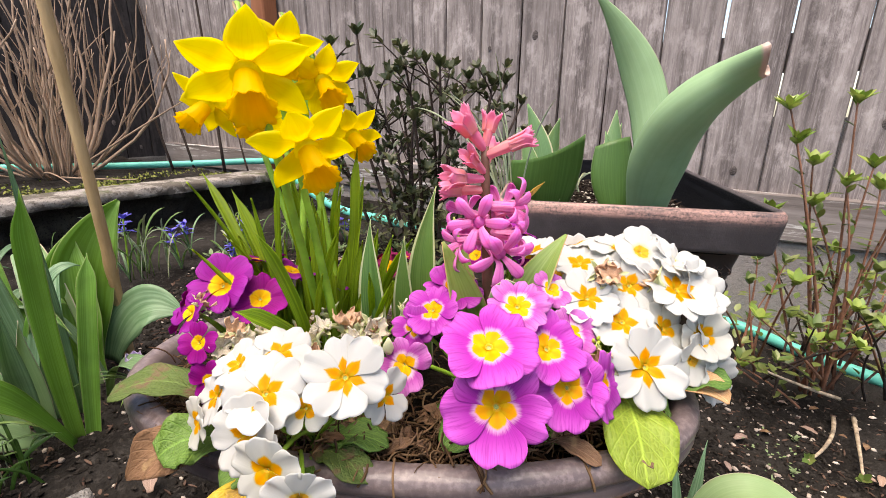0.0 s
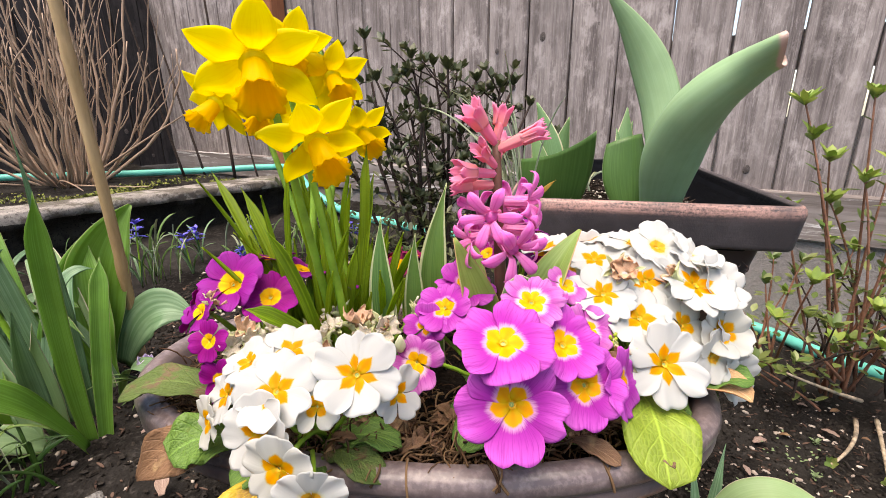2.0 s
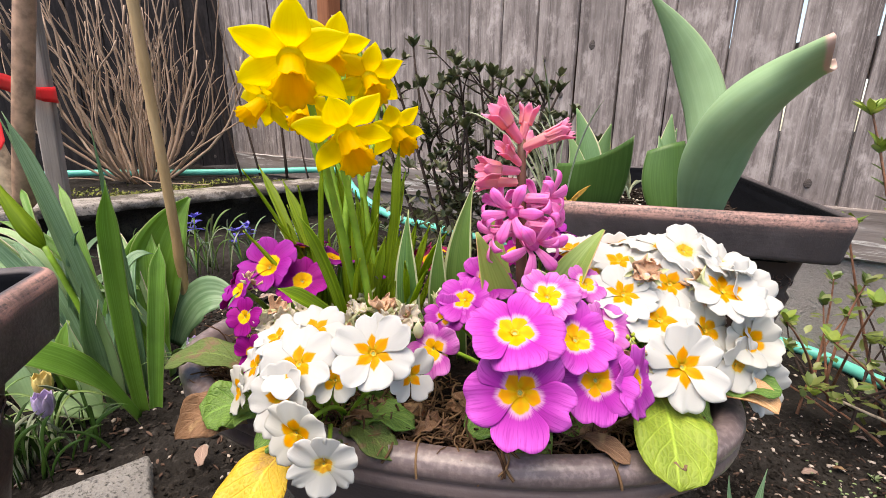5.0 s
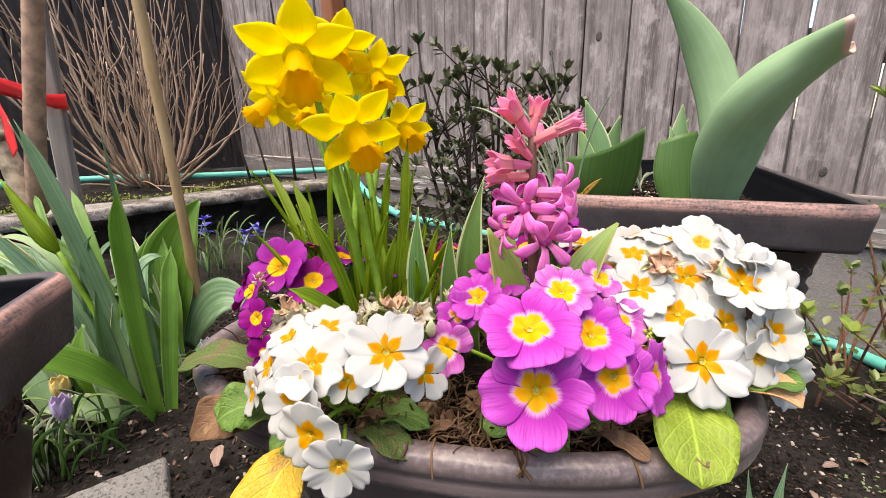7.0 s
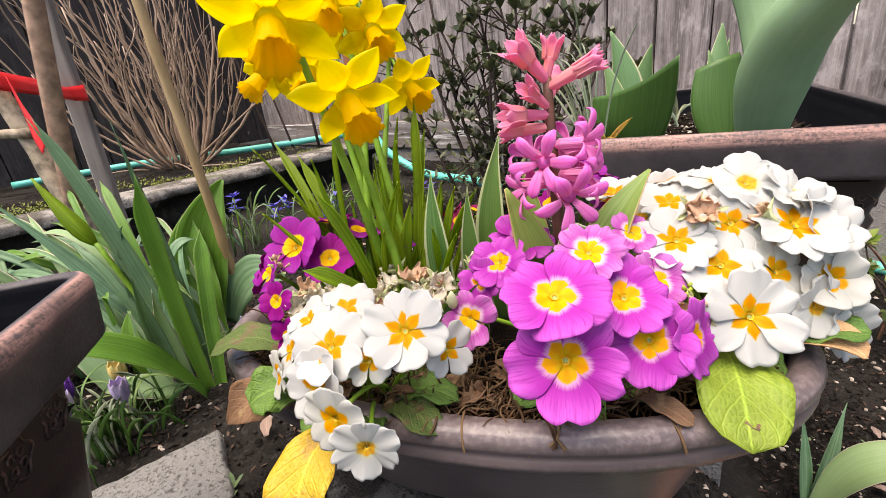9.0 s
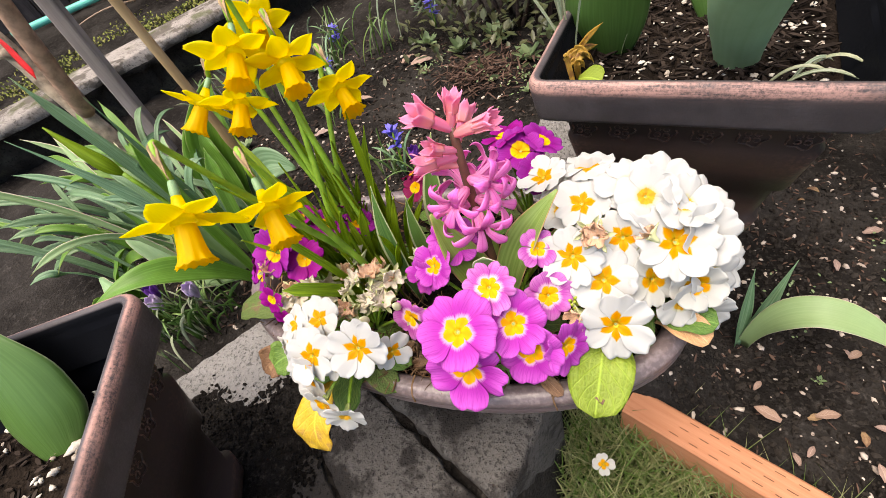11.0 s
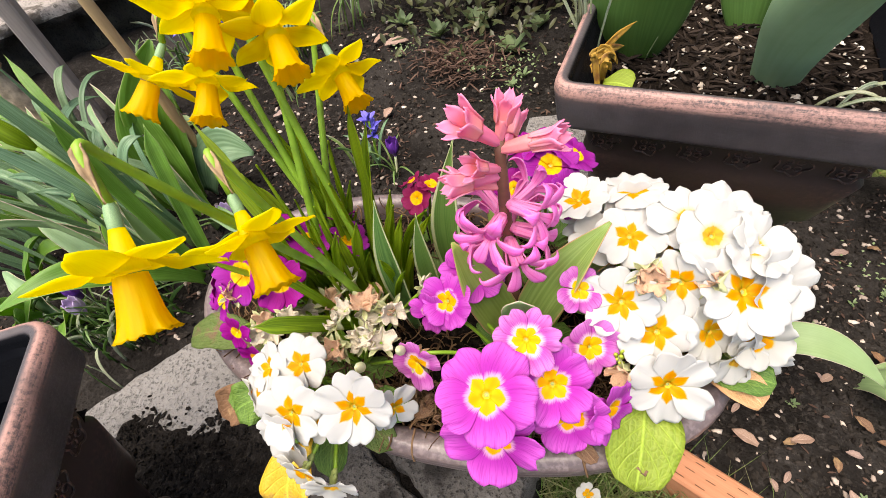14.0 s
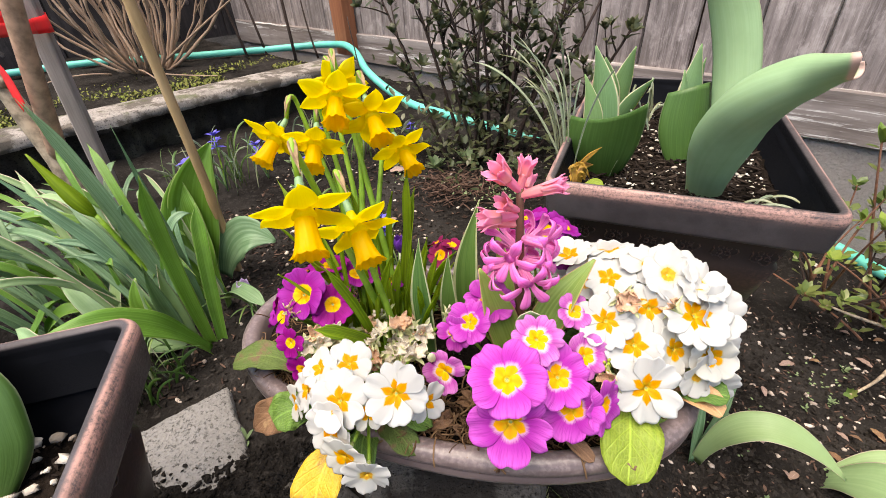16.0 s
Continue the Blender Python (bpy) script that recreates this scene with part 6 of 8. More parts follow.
rolled_leaf(t_big, bez((0.243, 0.525, SOIL_Z - 0.02), (0.218, 0.480, 0.556), (0.222, 0.434, 0.598), 22, (0.261, 0.392, 0.621)), 0.0290, 0.80, TULIP_BIG, "rolled leaf bent over with a pink lip")
leaf(t_big, bez((0.243, 0.532, SOIL_Z - 0.02), (0.298, 0.612, 0.560), (0.246, 0.625, 0.665), 18, (0.184, 0.615, 0.722)), 0.058, (0.45, 0.85, 0.10), TULIP_BIG, shape="broad", roll=0.95, nu=34, nv=16, thick=0.0018, label="tall upright leaf with a pale pink edge")

def fold_leaf(parent, bl, br, tl, tr, sag, bulge, material, label=""):
    """A wide leaf folded round its shoot: a foot, two flanks and a sagging upper edge that runs out to a tip."""
    bl, br, tl, tr = Vector(bl), Vector(br), Vector(tl), Vector(tr)

    def fn(u, v):
        top = tl.lerp(tr, v) - Vector((0, 0, sag * 4 * v * (1 - v)))
        p = bl.lerp(br, v).lerp(top, u)
        p.x += (v - 0.5) * 0.020 * math.sin(math.pi * u) - 0.006 * math.sin(math.pi * u) * (1 - v)
        p.y -= bulge * math.sin(math.pi * min(1, 0.12 + v * 0.88)) * (0.55 + 0.45 * u) - 0.012 * u * u * v
        return p
    return part("leaf", sheet("leaf", fn, 18, 16, 0.0014, material), parent, label)


t_mid = thing("tulip_plant", (0.236, 0.615, SOIL_Z), "short tulip shoot with one broad dark folded leaf", "tulip", "tulips")
fold_leaf(t_mid, (0.233, 0.606, SOIL_Z - 0.02), (0.248, 0.610, SOIL_Z - 0.02), (0.208, 0.634, 0.536), (0.252, 0.616, 0.550), -0.003, 0.012, TULIP_MID, "dark leaf folded round the shoot")
for p0, p2, w in (((0.242, 0.632), (0.249, 0.680, 0.585), 0.036), ((0.238, 0.628), (0.232, 0.668, 0.556), 0.026), ((0.250, 0.632), (0.262, 0.690, 0.566), 0.026)):
    p0, p2 = Vector((*p0, SOIL_Z - 0.02)), Vector(p2)
    leaf(t_mid, bez(p0, p0.lerp(p2, 0.55) + Vector((p0.x - p2.x, -0.012, 0)), p2, 12), w, (rnd(-0.3, 0.3), 0.8, 0.3), TULIP_EDGED, shape="broad", roll=0.7, nu=22, nv=10)

t_left = thing("tulip_plant", (0.130, 0.590, SOIL_Z), "tulip with a broad curled dark leaf and pale-edged upright leaves", "tulip", "tulips")
fold_leaf(t_left, (0.118, 0.588, SOIL_Z - 0.02), (0.142, 0.572, SOIL_Z - 0.02), (0.087, 0.588, 0.522), (0.158, 0.500, 0.559), 0.007, 0.014, TULIP_MID, "dark leaf folded round the shoot")
leaf(t_left, bez((0.140, 0.572, SOIL_Z - 0.02), (0.146, 0.555, 0.480), (0.160, 0.548, 0.514), 14), 0.024, (0.6, -0.6, 0.3), TULIP_MID, shape="lance", roll=0.6)
for p0, p2, w in (((0.130, 0.606), (0.112, 0.640, 0.592), 0.040), ((0.120, 0.600), (0.102, 0.630, 0.560), 0.028), ((0.142, 0.606), (0.140, 0.650, 0.556), 0.028)):
    p0, p2 = Vector((*p0, SOIL_Z - 0.02)), Vector(p2)
    leaf(t_left, bez(p0, p0.lerp(p2, 0.55) + Vector((p0.x - p2.x, -0.014, 0)), p2, 12), w, (rnd(-0.3, 0.3), 0.8, 0.3), TULIP_EDGED, shape="broad", roll=0.7, nu=22, nv=10)

t_far = thing("tulip_plant", (0.162, 0.73, SOIL_Z), "small tulip shoot at the far end of the planter", "tulip", "tulips")
for dx, dy, h, w in ((-0.014, 0.0, 0.128, 0.034), (0.012, 0.01, 0.140, 0.032), (0.03, -0.01, 0.10, 0.026)):
    p0 = Vector((0.162, 0.73, SOIL_Z - 0.02))
    leaf(t_far, bez(p0, p0 + Vector((dx * 0.4, dy, h * 0.6)), p0 + Vector((dx * 1.6, dy, h)), 10), w, (dx, 0.8, 0.3), TULIP_EDGED, shape="broad", roll=0.7, nu=18, nv=8)

STRAND = leaf_material("pale grassy leaf", (0.13, 0.21, 0.13), (0.42, 0.47, 0.38), lines=5, gloss=0.45, through_it=0.15)
tuft = thing("bulb_tuft", (0.080, 0.600, SOIL_Z), "tuft of thin pale-striped bulb leaves at the planter's corner", "bulb foliage")
random.seed(12)
for i in range(17):
    p0 = Vector((0.082 + rnd(-0.008, 0.012), rnd(0.53, 0.66), SOIL_Z - 0.01))
    h = rnd(0.12, 0.22)
    d = Vector((rnd(-0.09, 0.05), rnd(-0.06, 0.05), 0)) * (h / 0.15)
    leaf(tuft, bez(p0, p0 + d * 0.15 + Vector((0, 0, h * 0.75)), p0 + d + Vector((0, 0, h * rnd(0.75, 1.05))), 9), 0.0021, (rnd(-1, 1), -1, 0.2), STRAND, shape="strap", cup=0.5, nu=10, nv=2, thick=0.0008)
leaf(tuft, bez((0.085, 0.57, SOIL_Z), (0.030, 0.580, 0.575), (-0.038, 0.585, 0.586), 12), 0.0040, (0, -0.3, 1), STRAND, shape="strap", cup=0.5, nu=14, nv=2, thick=0.0008)
for i in range(12):
    p0 = Vector((rnd(0.17, 0.24), rnd(0.70, 0.80), SOIL_Z - 0.01))
    h = rnd(0.05, 0.10)
    d = Vector((rnd(-0.06, 0.06), rnd(-0.04, 0.04), 0))
    leaf(tuft, bez(p0, p0 + d * 0.3 + Vector((0, 0, h * 0.9)), p0 + d + Vector((0, 0, h * 0.7)), 8), 0.0030, (0, -1, 0.3), STRAND, shape="strap", cup=0.5, nu=9, nv=2, thick=0.0008)
for i, (x, y) in enumerate(((0.255, 0.475), (0.262, 0.468), (0.270, 0.472), (0.285, 0.49))):
    p0 = Vector((x, y, SOIL_Z))
    d = Vector((rnd(0.02, 0.06), rnd(-0.035, 0.02), 0))
    leaf(tuft, bez(p0, p0 + d * 0.4 + Vector((0, 0, 0.03)), p0 + d + Vector((0, 0, rnd(0.008, 0.03))), 8), 0.0032, (0, -0.5, 1), STRAND, shape="strap", cup=0.5, nu=9, nv=2, thick=0.0008)

wilt = thing("wilted_leaf", (0.090, 0.490, SOIL_Z), "wilted yellow-brown bulb leaves against the planter wall", "wilted leaf")
WILT = leaf_material("wilted yellow leaf", (0.34, 0.19, 0.03), (0.46, 0.32, 0.06), lines=10, gloss=0.6, spots=(0.20, 0.09, 0.03), through_it=0.1)
random.seed(17)
for i in range(9):
    p0 = Vector((rnd(0.080, 0.100), rnd(0.475, 0.54), SOIL_Z + 0.002))
    leaf(wilt, bez(p0, p0 + Vector((rnd(-0.01, 0.01), rnd(-0.01, 0.01), rnd(0.02, 0.045))), p0 + Vector((rnd(-0.01, 0.035), rnd(-0.02, 0.02), rnd(0.0, 0.05))), 8), rnd(0.004, 0.008), (0, -1, 0.2), WILT, shape="strap", cup=0.6, wave=0.4, nu=10, nv=3)
yleaf = thing("fallen_leaf", (0.108, 0.497, 0.462), "small yellow-green leaf lying in the planter", "leaf")
leaf(yleaf, bez((0.098, 0.500, 0.462), (0.108, 0.492, 0.470), (0.120, 0.486, 0.466), 8), 0.026, (0, -0.5, 0.9), PRIM_LIME, shape="spoon", cup=0.15)

# ---- tulip in the near planter ----
t_near = thing("tulip_plant", (-0.335, 0.115, 0.405), "broad green tulip leaves standing in the near planter", "tulip", "tulips")
leaf(t_near, bez((-0.318, 0.085, 0.390), (-0.318, 0.110, 0.46), (-0.365, 0.165, 0.535), 16), 0.086, (-0.35, 0.75, 0.4), TULIP_MID, shape="broad", roll=0.75, nu=24, nv=12)

# ---- big foliage clumps at the left of the bowl ----
GZ = 0.195


def clump_leaf(parent, p0, p1, p2, w, face, mat, **k):
    return leaf(parent, bez(p0, p1, p2, 16), w, face, mat, nu=k.pop("nu", 26), nv=k.pop("nv", 8), **k)


tul = thing("tulip_plant", (-0.445, 0.430, GZ), "leafy green tulip with long pointed leaves in the bed", "tulip", "tulips")
clump_leaf(tul, (-0.438, 0.435, GZ), (-0.435, 0.425, 0.36), (-0.388, 0.394, 0.512), 0.024, (0.25, -0.95, 0.15), TULIP_DARK, shape="strap", cup=0.35)
clump_leaf(tul, (-0.430, 0.420, GZ), (-0.420, 0.330, 0.400), (-0.520, 0.260, 0.345), 0.046, (0.1, -0.35, 0.9), TULIP_DARK, shape="lance", cup=0.30, wave=0.05)
clump_leaf(tul, (-0.425, 0.440, GZ), (-0.430, 0.470, 0.32), (-0.440, 0.510, 0.412), 0.020, (0.5, -0.85, 0.1), TULIP_DARK, shape="strap", cup=0.5)
clump_leaf(tul, (-0.490, 0.425, GZ), (-0.497, 0.420, 0.27), (-0.503, 0.418, 0.336), 0.024, (0.3, -0.9, 0.3), TULIP_LEAF, shape="lance", cup=0.3)
clump_leaf(tul, (-0.470, 0.440, GZ), (-0.480, 0.430, 0.29), (-0.455, 0.420, 0.365), 0.021, (0.7, -0.6, 0.2), TULIP_LEAF, shape="lance", cup=0.35)

tul2 = thing("tulip_plant", (-0.490, 0.560, GZ), "tulip with wide pale green leaves beside the bamboo stake", "tulip", "tulips")
clump_leaf(tul2, (-0.530, 0.575, GZ), (-0.545, 0.585, 0.37), (-0.486, 0.640, 0.452), 0.074, (0.55, -0.8, 0.2), TULIP_DARK, shape="broad", cup=0.55, wave=0.10)
clump_leaf(tul2, (-0.500, 0.550, GZ), (-0.545, 0.560, 0.34), (-0.535, 0.600, 0.412), 0.062, (0.60, -0.75, 0.2), TULIP_DARK, shape="broad", cup=0.60, wave=0.14)
clump_leaf(tul2, (-0.530, 0.640, GZ), (-0.530, 0.630, 0.29), (-0.520, 0.620, 0.36), 0.032, (0.2, -0.95, 0.1), TULIP_DARK, shape="broad", cup=0.4, wave=0.1)
clump_leaf(tul2, (-0.505, 0.585, GZ + 0.02), (-0.470, 0.600, 0.335), (-0.392, 0.600, 0.288), 0.070, (0.1, -0.75, 0.65), STRAP_LEAF, shape="broad", cup=0.15, wave=0.05)
clump_leaf(tul2, (-0.460, 0.520, GZ), (-0.420, 0.490, 0.31), (-0.330, 0.450, 0.27), 0.022, (0, -0.3, 0.95), STRAP_LEAF, shape="strap", cup=0.4)
clump_leaf(tul2, (-0.520, 0.540, GZ), (-0.580, 0.530, 0.33), (-0.620, 0.500, 0.36), 0.036, (0.3, -0.6, 0.7), TULIP_DARK, shape="broad", cup=0.35, wave=0.1)

straps = thing("daffodil_foliage", (-0.540, 0.500, GZ), "wide clump of blue-green strap leaves leaning over the bed", "foliage")
random.seed(29)
clump_leaf(straps, (-0.490, 0.465, GZ), (-0.500, 0.455, 0.42), (-0.543, 0.435, 0.580), 0.016, (0.6, -0.8, 0.1), STRAP_LEAF, shape="strap", cup=0.35)
clump_leaf(straps, (-0.470, 0.480, GZ), (-0.420, 0.430, 0.40), (-0.394, 0.395, 0.568), 0.016, (0.3, -0.9, 0.1), STRAP_LEAF, shape="lance", cup=0.35)
clump_leaf(straps, (-0.480, 0.480, GZ), (-0.470, 0.440, 0.44), (-0.420, 0.430, 0.40), 0.017, (0.3, -0.6, 0.6), TULIP_LEAF, shape="strap", cup=0.35)
for i in range(40):
    a = rnd(1.9, 4.4) if i < 30 else rnd(0, 6.28)
    L = rnd(0.22, 0.40)
    p0 = Vector((-0.545 + rnd(-0.06, 0.06), 0.495 + rnd(-0.055, 0.06), GZ - 0.01))
    d = Vector((math.cos(a), math.sin(a) * 0.75, 0))
    out = rnd(0.35, 0.85) * L * (1 if i < 30 else 0.5)
    p1 = p0 + d * out * 0.30 + Vector((0, 0, L * 0.72))
    p2 = p0 + d * out + Vector((0, 0, L * rnd(0.45, 0.95)))
    clump_leaf(straps, p0, p1, p2, rnd(0.008, 0.0145), (rnd(-0.3, 0.5), rnd(-0.9, -0.2), rnd(0.3, 0.8)), random.choice((STRAP_LEAF, STRAP_LEAF, TULIP_DARK, TULIP_LEAF)), shape="strap", cup=0.35, nu=20, nv=4, thick=0.0012)
for i in range(44):
    a = rnd(1.7, 4.6)
    L = rnd(0.20, 0.36)
    p0 = Vector((-0.68 + rnd(-0.10, 0.09), 0.50 + rnd(-0.10, 0.12), GZ - 0.01))
    d = Vector((math.cos(a), math.sin(a) * 0.7, 0))
    out = rnd(0.35, 0.9) * L
    clump_leaf(straps, p0, p0 + d * out * 0.3 + Vector((0, 0, L * 0.62)), p0 + d * out + Vector((0, 0, L * rnd(0.3, 0.75))), rnd(0.008, 0.015), (rnd(-0.3, 0.5), rnd(-0.9, -0.2), rnd(0.3, 0.8)), random.choice((STRAP_LEAF, STRAP_LEAF, TULIP_DARK)), shape="strap", cup=0.35, nu=18, nv=4, thick=0.0012)
clump_leaf(tul, (-0.500, 0.440, GZ), (-0.515, 0.400, 0.28), (-0.512, 0.428, 0.330), 0.030, (0.2, -0.9, 0.3), TULIP_DARK, shape="broad", cup=0.35)
clump_leaf(tul, (-0.480, 0.430, GZ), (-0.500, 0.395, 0.24), (-0.545, 0.380, 0.235), 0.034, (0.1, -0.5, 0.8), TULIP_LEAF, shape="broad", cup=0.35)
clump_leaf(tul, (-0.485, 0.440, GZ), (-0.450, 0.395, 0.33), (-0.412, 0.366, 0.408), 0.022, (0.4, -0.8, 0.2), STRAP_LEAF, shape="lance", cup=0.4)
clump_leaf(straps, (-0.500, 0.480, GZ), (-0.520, 0.470, 0.40), (-0.570, 0.450, 0.580), 0.024, (0.5, -0.8, 0.2), STRAP_LEAF, shape="lance", cup=0.35)
clump_leaf(straps, (-0.510, 0.480, GZ), (-0.560, 0.470, 0.34), (-0.690, 0.440, 0.500), 0.024, (0.4, -0.8, 0.4), STRAP_LEAF, shape="lance", cup=0.35)
bud_pts = bez((-0.555, 0.455, 0.415), (-0.572, 0.450, 0.445), (-0.600, 0.447, 0.510), 10)
part("bud", tube("bud", bud_pts, [0.003, 0.0065, 0.0095, 0.0110, 0.0112, 0.0102, 0.0088, 0.0070, 0.0050, 0.0032, 0.0010], 10, DAFF_LEAF), straps, "closed pale green flower bud")
part("stem", tube("stem", bez((-0.510, 0.475, GZ), (-0.530, 0.465, 0.33), (-0.555, 0.455, 0.417), 8), 0.0035, 7, STALK), straps)
tul3 = thing("tulip_plant", (-0.66, 0.36, GZ), "low tulip with broad wavy leaves by the planter", "tulip", "tulips")
for i in range(9):
    a = rnd(0, 6.28)
    p0 = Vector((-0.64 + rnd(-0.08, 0.08), 0.37 + rnd(-0.05, 0.05), GZ - 0.01))
    L = rnd(0.12, 0.20)
    d = Vector((math.cos(a), math.sin(a), 0))
    clump_leaf(tul3, p0, p0 + d * L * 0.25 + Vector((0, 0, L * 0.8)), p0 + d * L * 0.75 + Vector((0, 0, L * rnd(0.4, 0.9))), rnd(0.022, 0.036), (rnd(-0.4, 0.4), rnd(-0.9, -0.1), 0.6), random.choice((TULIP_DARK, TULIP_LEAF)), shape="lance", cup=0.35, wave=0.12, nu=18, nv=6)

# ---- tulip at the right of the bowl ----
t_right = thing("tulip_plant", (0.338, 0.468, 0.0), "young tulip with one broad leaf bent to the soil", "tulip", "tulips")
leaf(t_right, bez((0.335, 0.472, -0.01), (0.345, 0.465, 0.150), (0.420, 0.455, 0.145), 20, (0.505, 0.430, 0.055)), 0.042, (-0.1, -0.35, 0.95), TULIP_LEAF, shape="broad", cup=0.22, nu=26, nv=8)
leaf(t_right, bez((0.330, 0.475, -0.01), (0.345, 0.490, 0.07), (0.383, 0.534, 0.130), 14), 0.026, (0.4, -0.8, 0.4), STRAP_LEAF, shape="lance", cup=0.45, nu=18)
leaf(t_right, bez((0.326, 0.470, -0.01), (0.322, 0.490, 0.07), (0.330, 0.520, 0.125), 14), 0.022, (0.5, -0.8, 0.3), STRAP_LEAF, shape="lance", cup=0.45, nu=18)
t_right2 = thing("tulip_plant", (0.560, 0.450, -0.01), "low tulip with broad pale green leaves on the soil", "tulip", "tulips")
leaf(t_right2, bez((0.520, 0.470, -0.02), (0.560, 0.430, 0.10), (0.600, 0.330, 0.05), 16), 0.075, (-0.4, 0.1, 0.9), TULIP_LEAF, shape="broad", cup=0.25, nu=22)
leaf(t_right2, bez((0.525, 0.475, -0.02), (0.600, 0.470, 0.08), (0.700, 0.420, 0.03), 16), 0.060, (0, -0.3, 0.9), TULIP_LEAF, shape="broad", cup=0.25, nu=22)


# ---- small bulbs in the bed ----
DARK_GRASSY = leaf_material("dark grassy bulb leaf", (0.022, 0.070, 0.012), (0.060, 0.135, 0.028), lines=5, gloss=0.4, through_it=0.25)
GRASSY = leaf_material("grassy bulb leaf", (0.075, 0.17, 0.045), (0.19, 0.30, 0.11), lines=5, gloss=0.42, through_it=0.25)
BLUE = plain("violet-blue floret", (0.15, 0.13, 0.62), 0.5, 0.3, 200, 0.2, through_it=0.2)
PURPLE_CROCUS = plain("purple crocus petal", (0.12, 0.03, 0.28), 0.45, 0.35, 60, 0.2, through_it=0.25)
LILAC_CROCUS = plain("lilac crocus petal", (0.62, 0.50, 0.74), 0.45, 0.25, 60, 0.2, through_it=0.3)
CREAM_CROCUS = plain("cream crocus petal", (0.72, 0.58, 0.22), 0.45, 0.25, 60, 0.2, through_it=0.3)


def squill(p, h, seed):
    """A small blue spring flower: a stalk with a knot of pointed petals, and grassy leaves."""
    random.seed(seed)
    p = Vector(p)
    s = thing("squill", p, "small violet-blue squill with thin leaves in the bed", "squill", "squills")
    top = p + Vector((rnd(-0.01, 0.01), rnd(-0.01, 0.01), h))
    part("stem", tube("stem", bez(p, (p + top) / 2, top, 6), 0.0018, 6, STALK), s)
    for k in range(18):
        d = Vector((rnd(-1, 1), rnd(-1, 1), rnd(-0.1, 1))).normalized()
        q = top - Vector((0, 0, 0.014 * (k % 3)))
        part("petal", leaf_mesh("petal", bez(q, q + d * 0.012, q + d * 0.021 + Vector((0, 0, -0.003)), 5), 0.0090, (0, 0, 1), BLUE, shape="lance", nu=6, nv=4), s)
    for k in range(5):
        d = Vector((rnd(-1, 1), rnd(-1, 1), 0)).normalized()
        L = rnd(0.06, 0.13)
        part("leaf", leaf_mesh("leaf", bez(p, p + d * 0.015 + Vector((0, 0, L * 0.8)), p + d * L * 0.6 + Vector((0, 0, L * 0.8)), 8), 0.005, (-d.x, -d.y, 0.6), STRAP_LEAF, shape="strap", nu=10, nv=3), s)


def crocus(p, mat, seed, label):
    random.seed(seed)
    p = Vector(p)
    c = thing("crocus", p, label, "crocus", "crocuses")
    top = p + Vector((rnd(-0.006, 0.006), rnd(-0.006, 0.006), 0.045))
    part("stem", tube("stem", bez(p, (p + top) / 2, top, 5), 0.002, 6, BUD), c)
    for k in range(6):
        a = math.pi / 3 * k
        d = Vector((math.cos(a), math.sin(a), 0))
        part("petal", leaf_mesh("petal", bez(top, top + d * 0.013 + Vector((0, 0, 0.012)), top + d * 0.009 + Vector((0, 0, 0.034)), 6), 0.015, (-d.x, -d.y, 0.3), mat, shape="spoon", cup=0.4, nu=8, nv=4), c)
    for k in range(7):
        d = Vector((rnd(-1, 1), rnd(-1, 1), 0)).normalized()
        L = rnd(0.05, 0.10)
        part("leaf", leaf_mesh("leaf", bez(p, p + d * 0.01 + Vector((0, 0, L * 0.8)), p + d * L * 0.8 + Vector((0, 0, L * 0.5)), 8), 0.0030, (-d.x, -d.y, 0.6), GRASSY, shape="strap", nu=9, nv=2), c)


for i, (x, y, h) in enumerate(((-0.719, 0.930, 0.145), (-0.720, 0.823, 0.125), (-0.681, 1.113, 0.09), (-0.640, 1.000, 0.10), (-0.520, 1.020, 0.06), (-0.560, 1.180, 0.07), (-0.22, 0.66, 0.10), (-0.30, 1.25, 0.07))):
    squill((x, y, ground_z(x, y)), h, 500 + i)
for i, (x, y, mt, lb) in enumerate(((-0.560, 0.350, PURPLE_CROCUS, "closed purple crocus with thin leaves"), (-0.470, 0.345, LILAC_CROCUS, "lilac crocus with thin striped leaves"), (-0.510, 0.385, CREAM_CROCUS, "cream crocus with thin striped leaves"), (-0.535, 0.320, LILAC_CROCUS, "lilac crocus with thin striped leaves"), (-0.395, 0.500, LILAC_CROCUS, "lilac crocus with thin striped leaves"), (-0.185, 0.640, PURPLE_CROCUS, "closed purple crocus with thin leaves"))):
    crocus((x, y, ground_z(x, y) - 0.002), mt, 520 + i, lb)

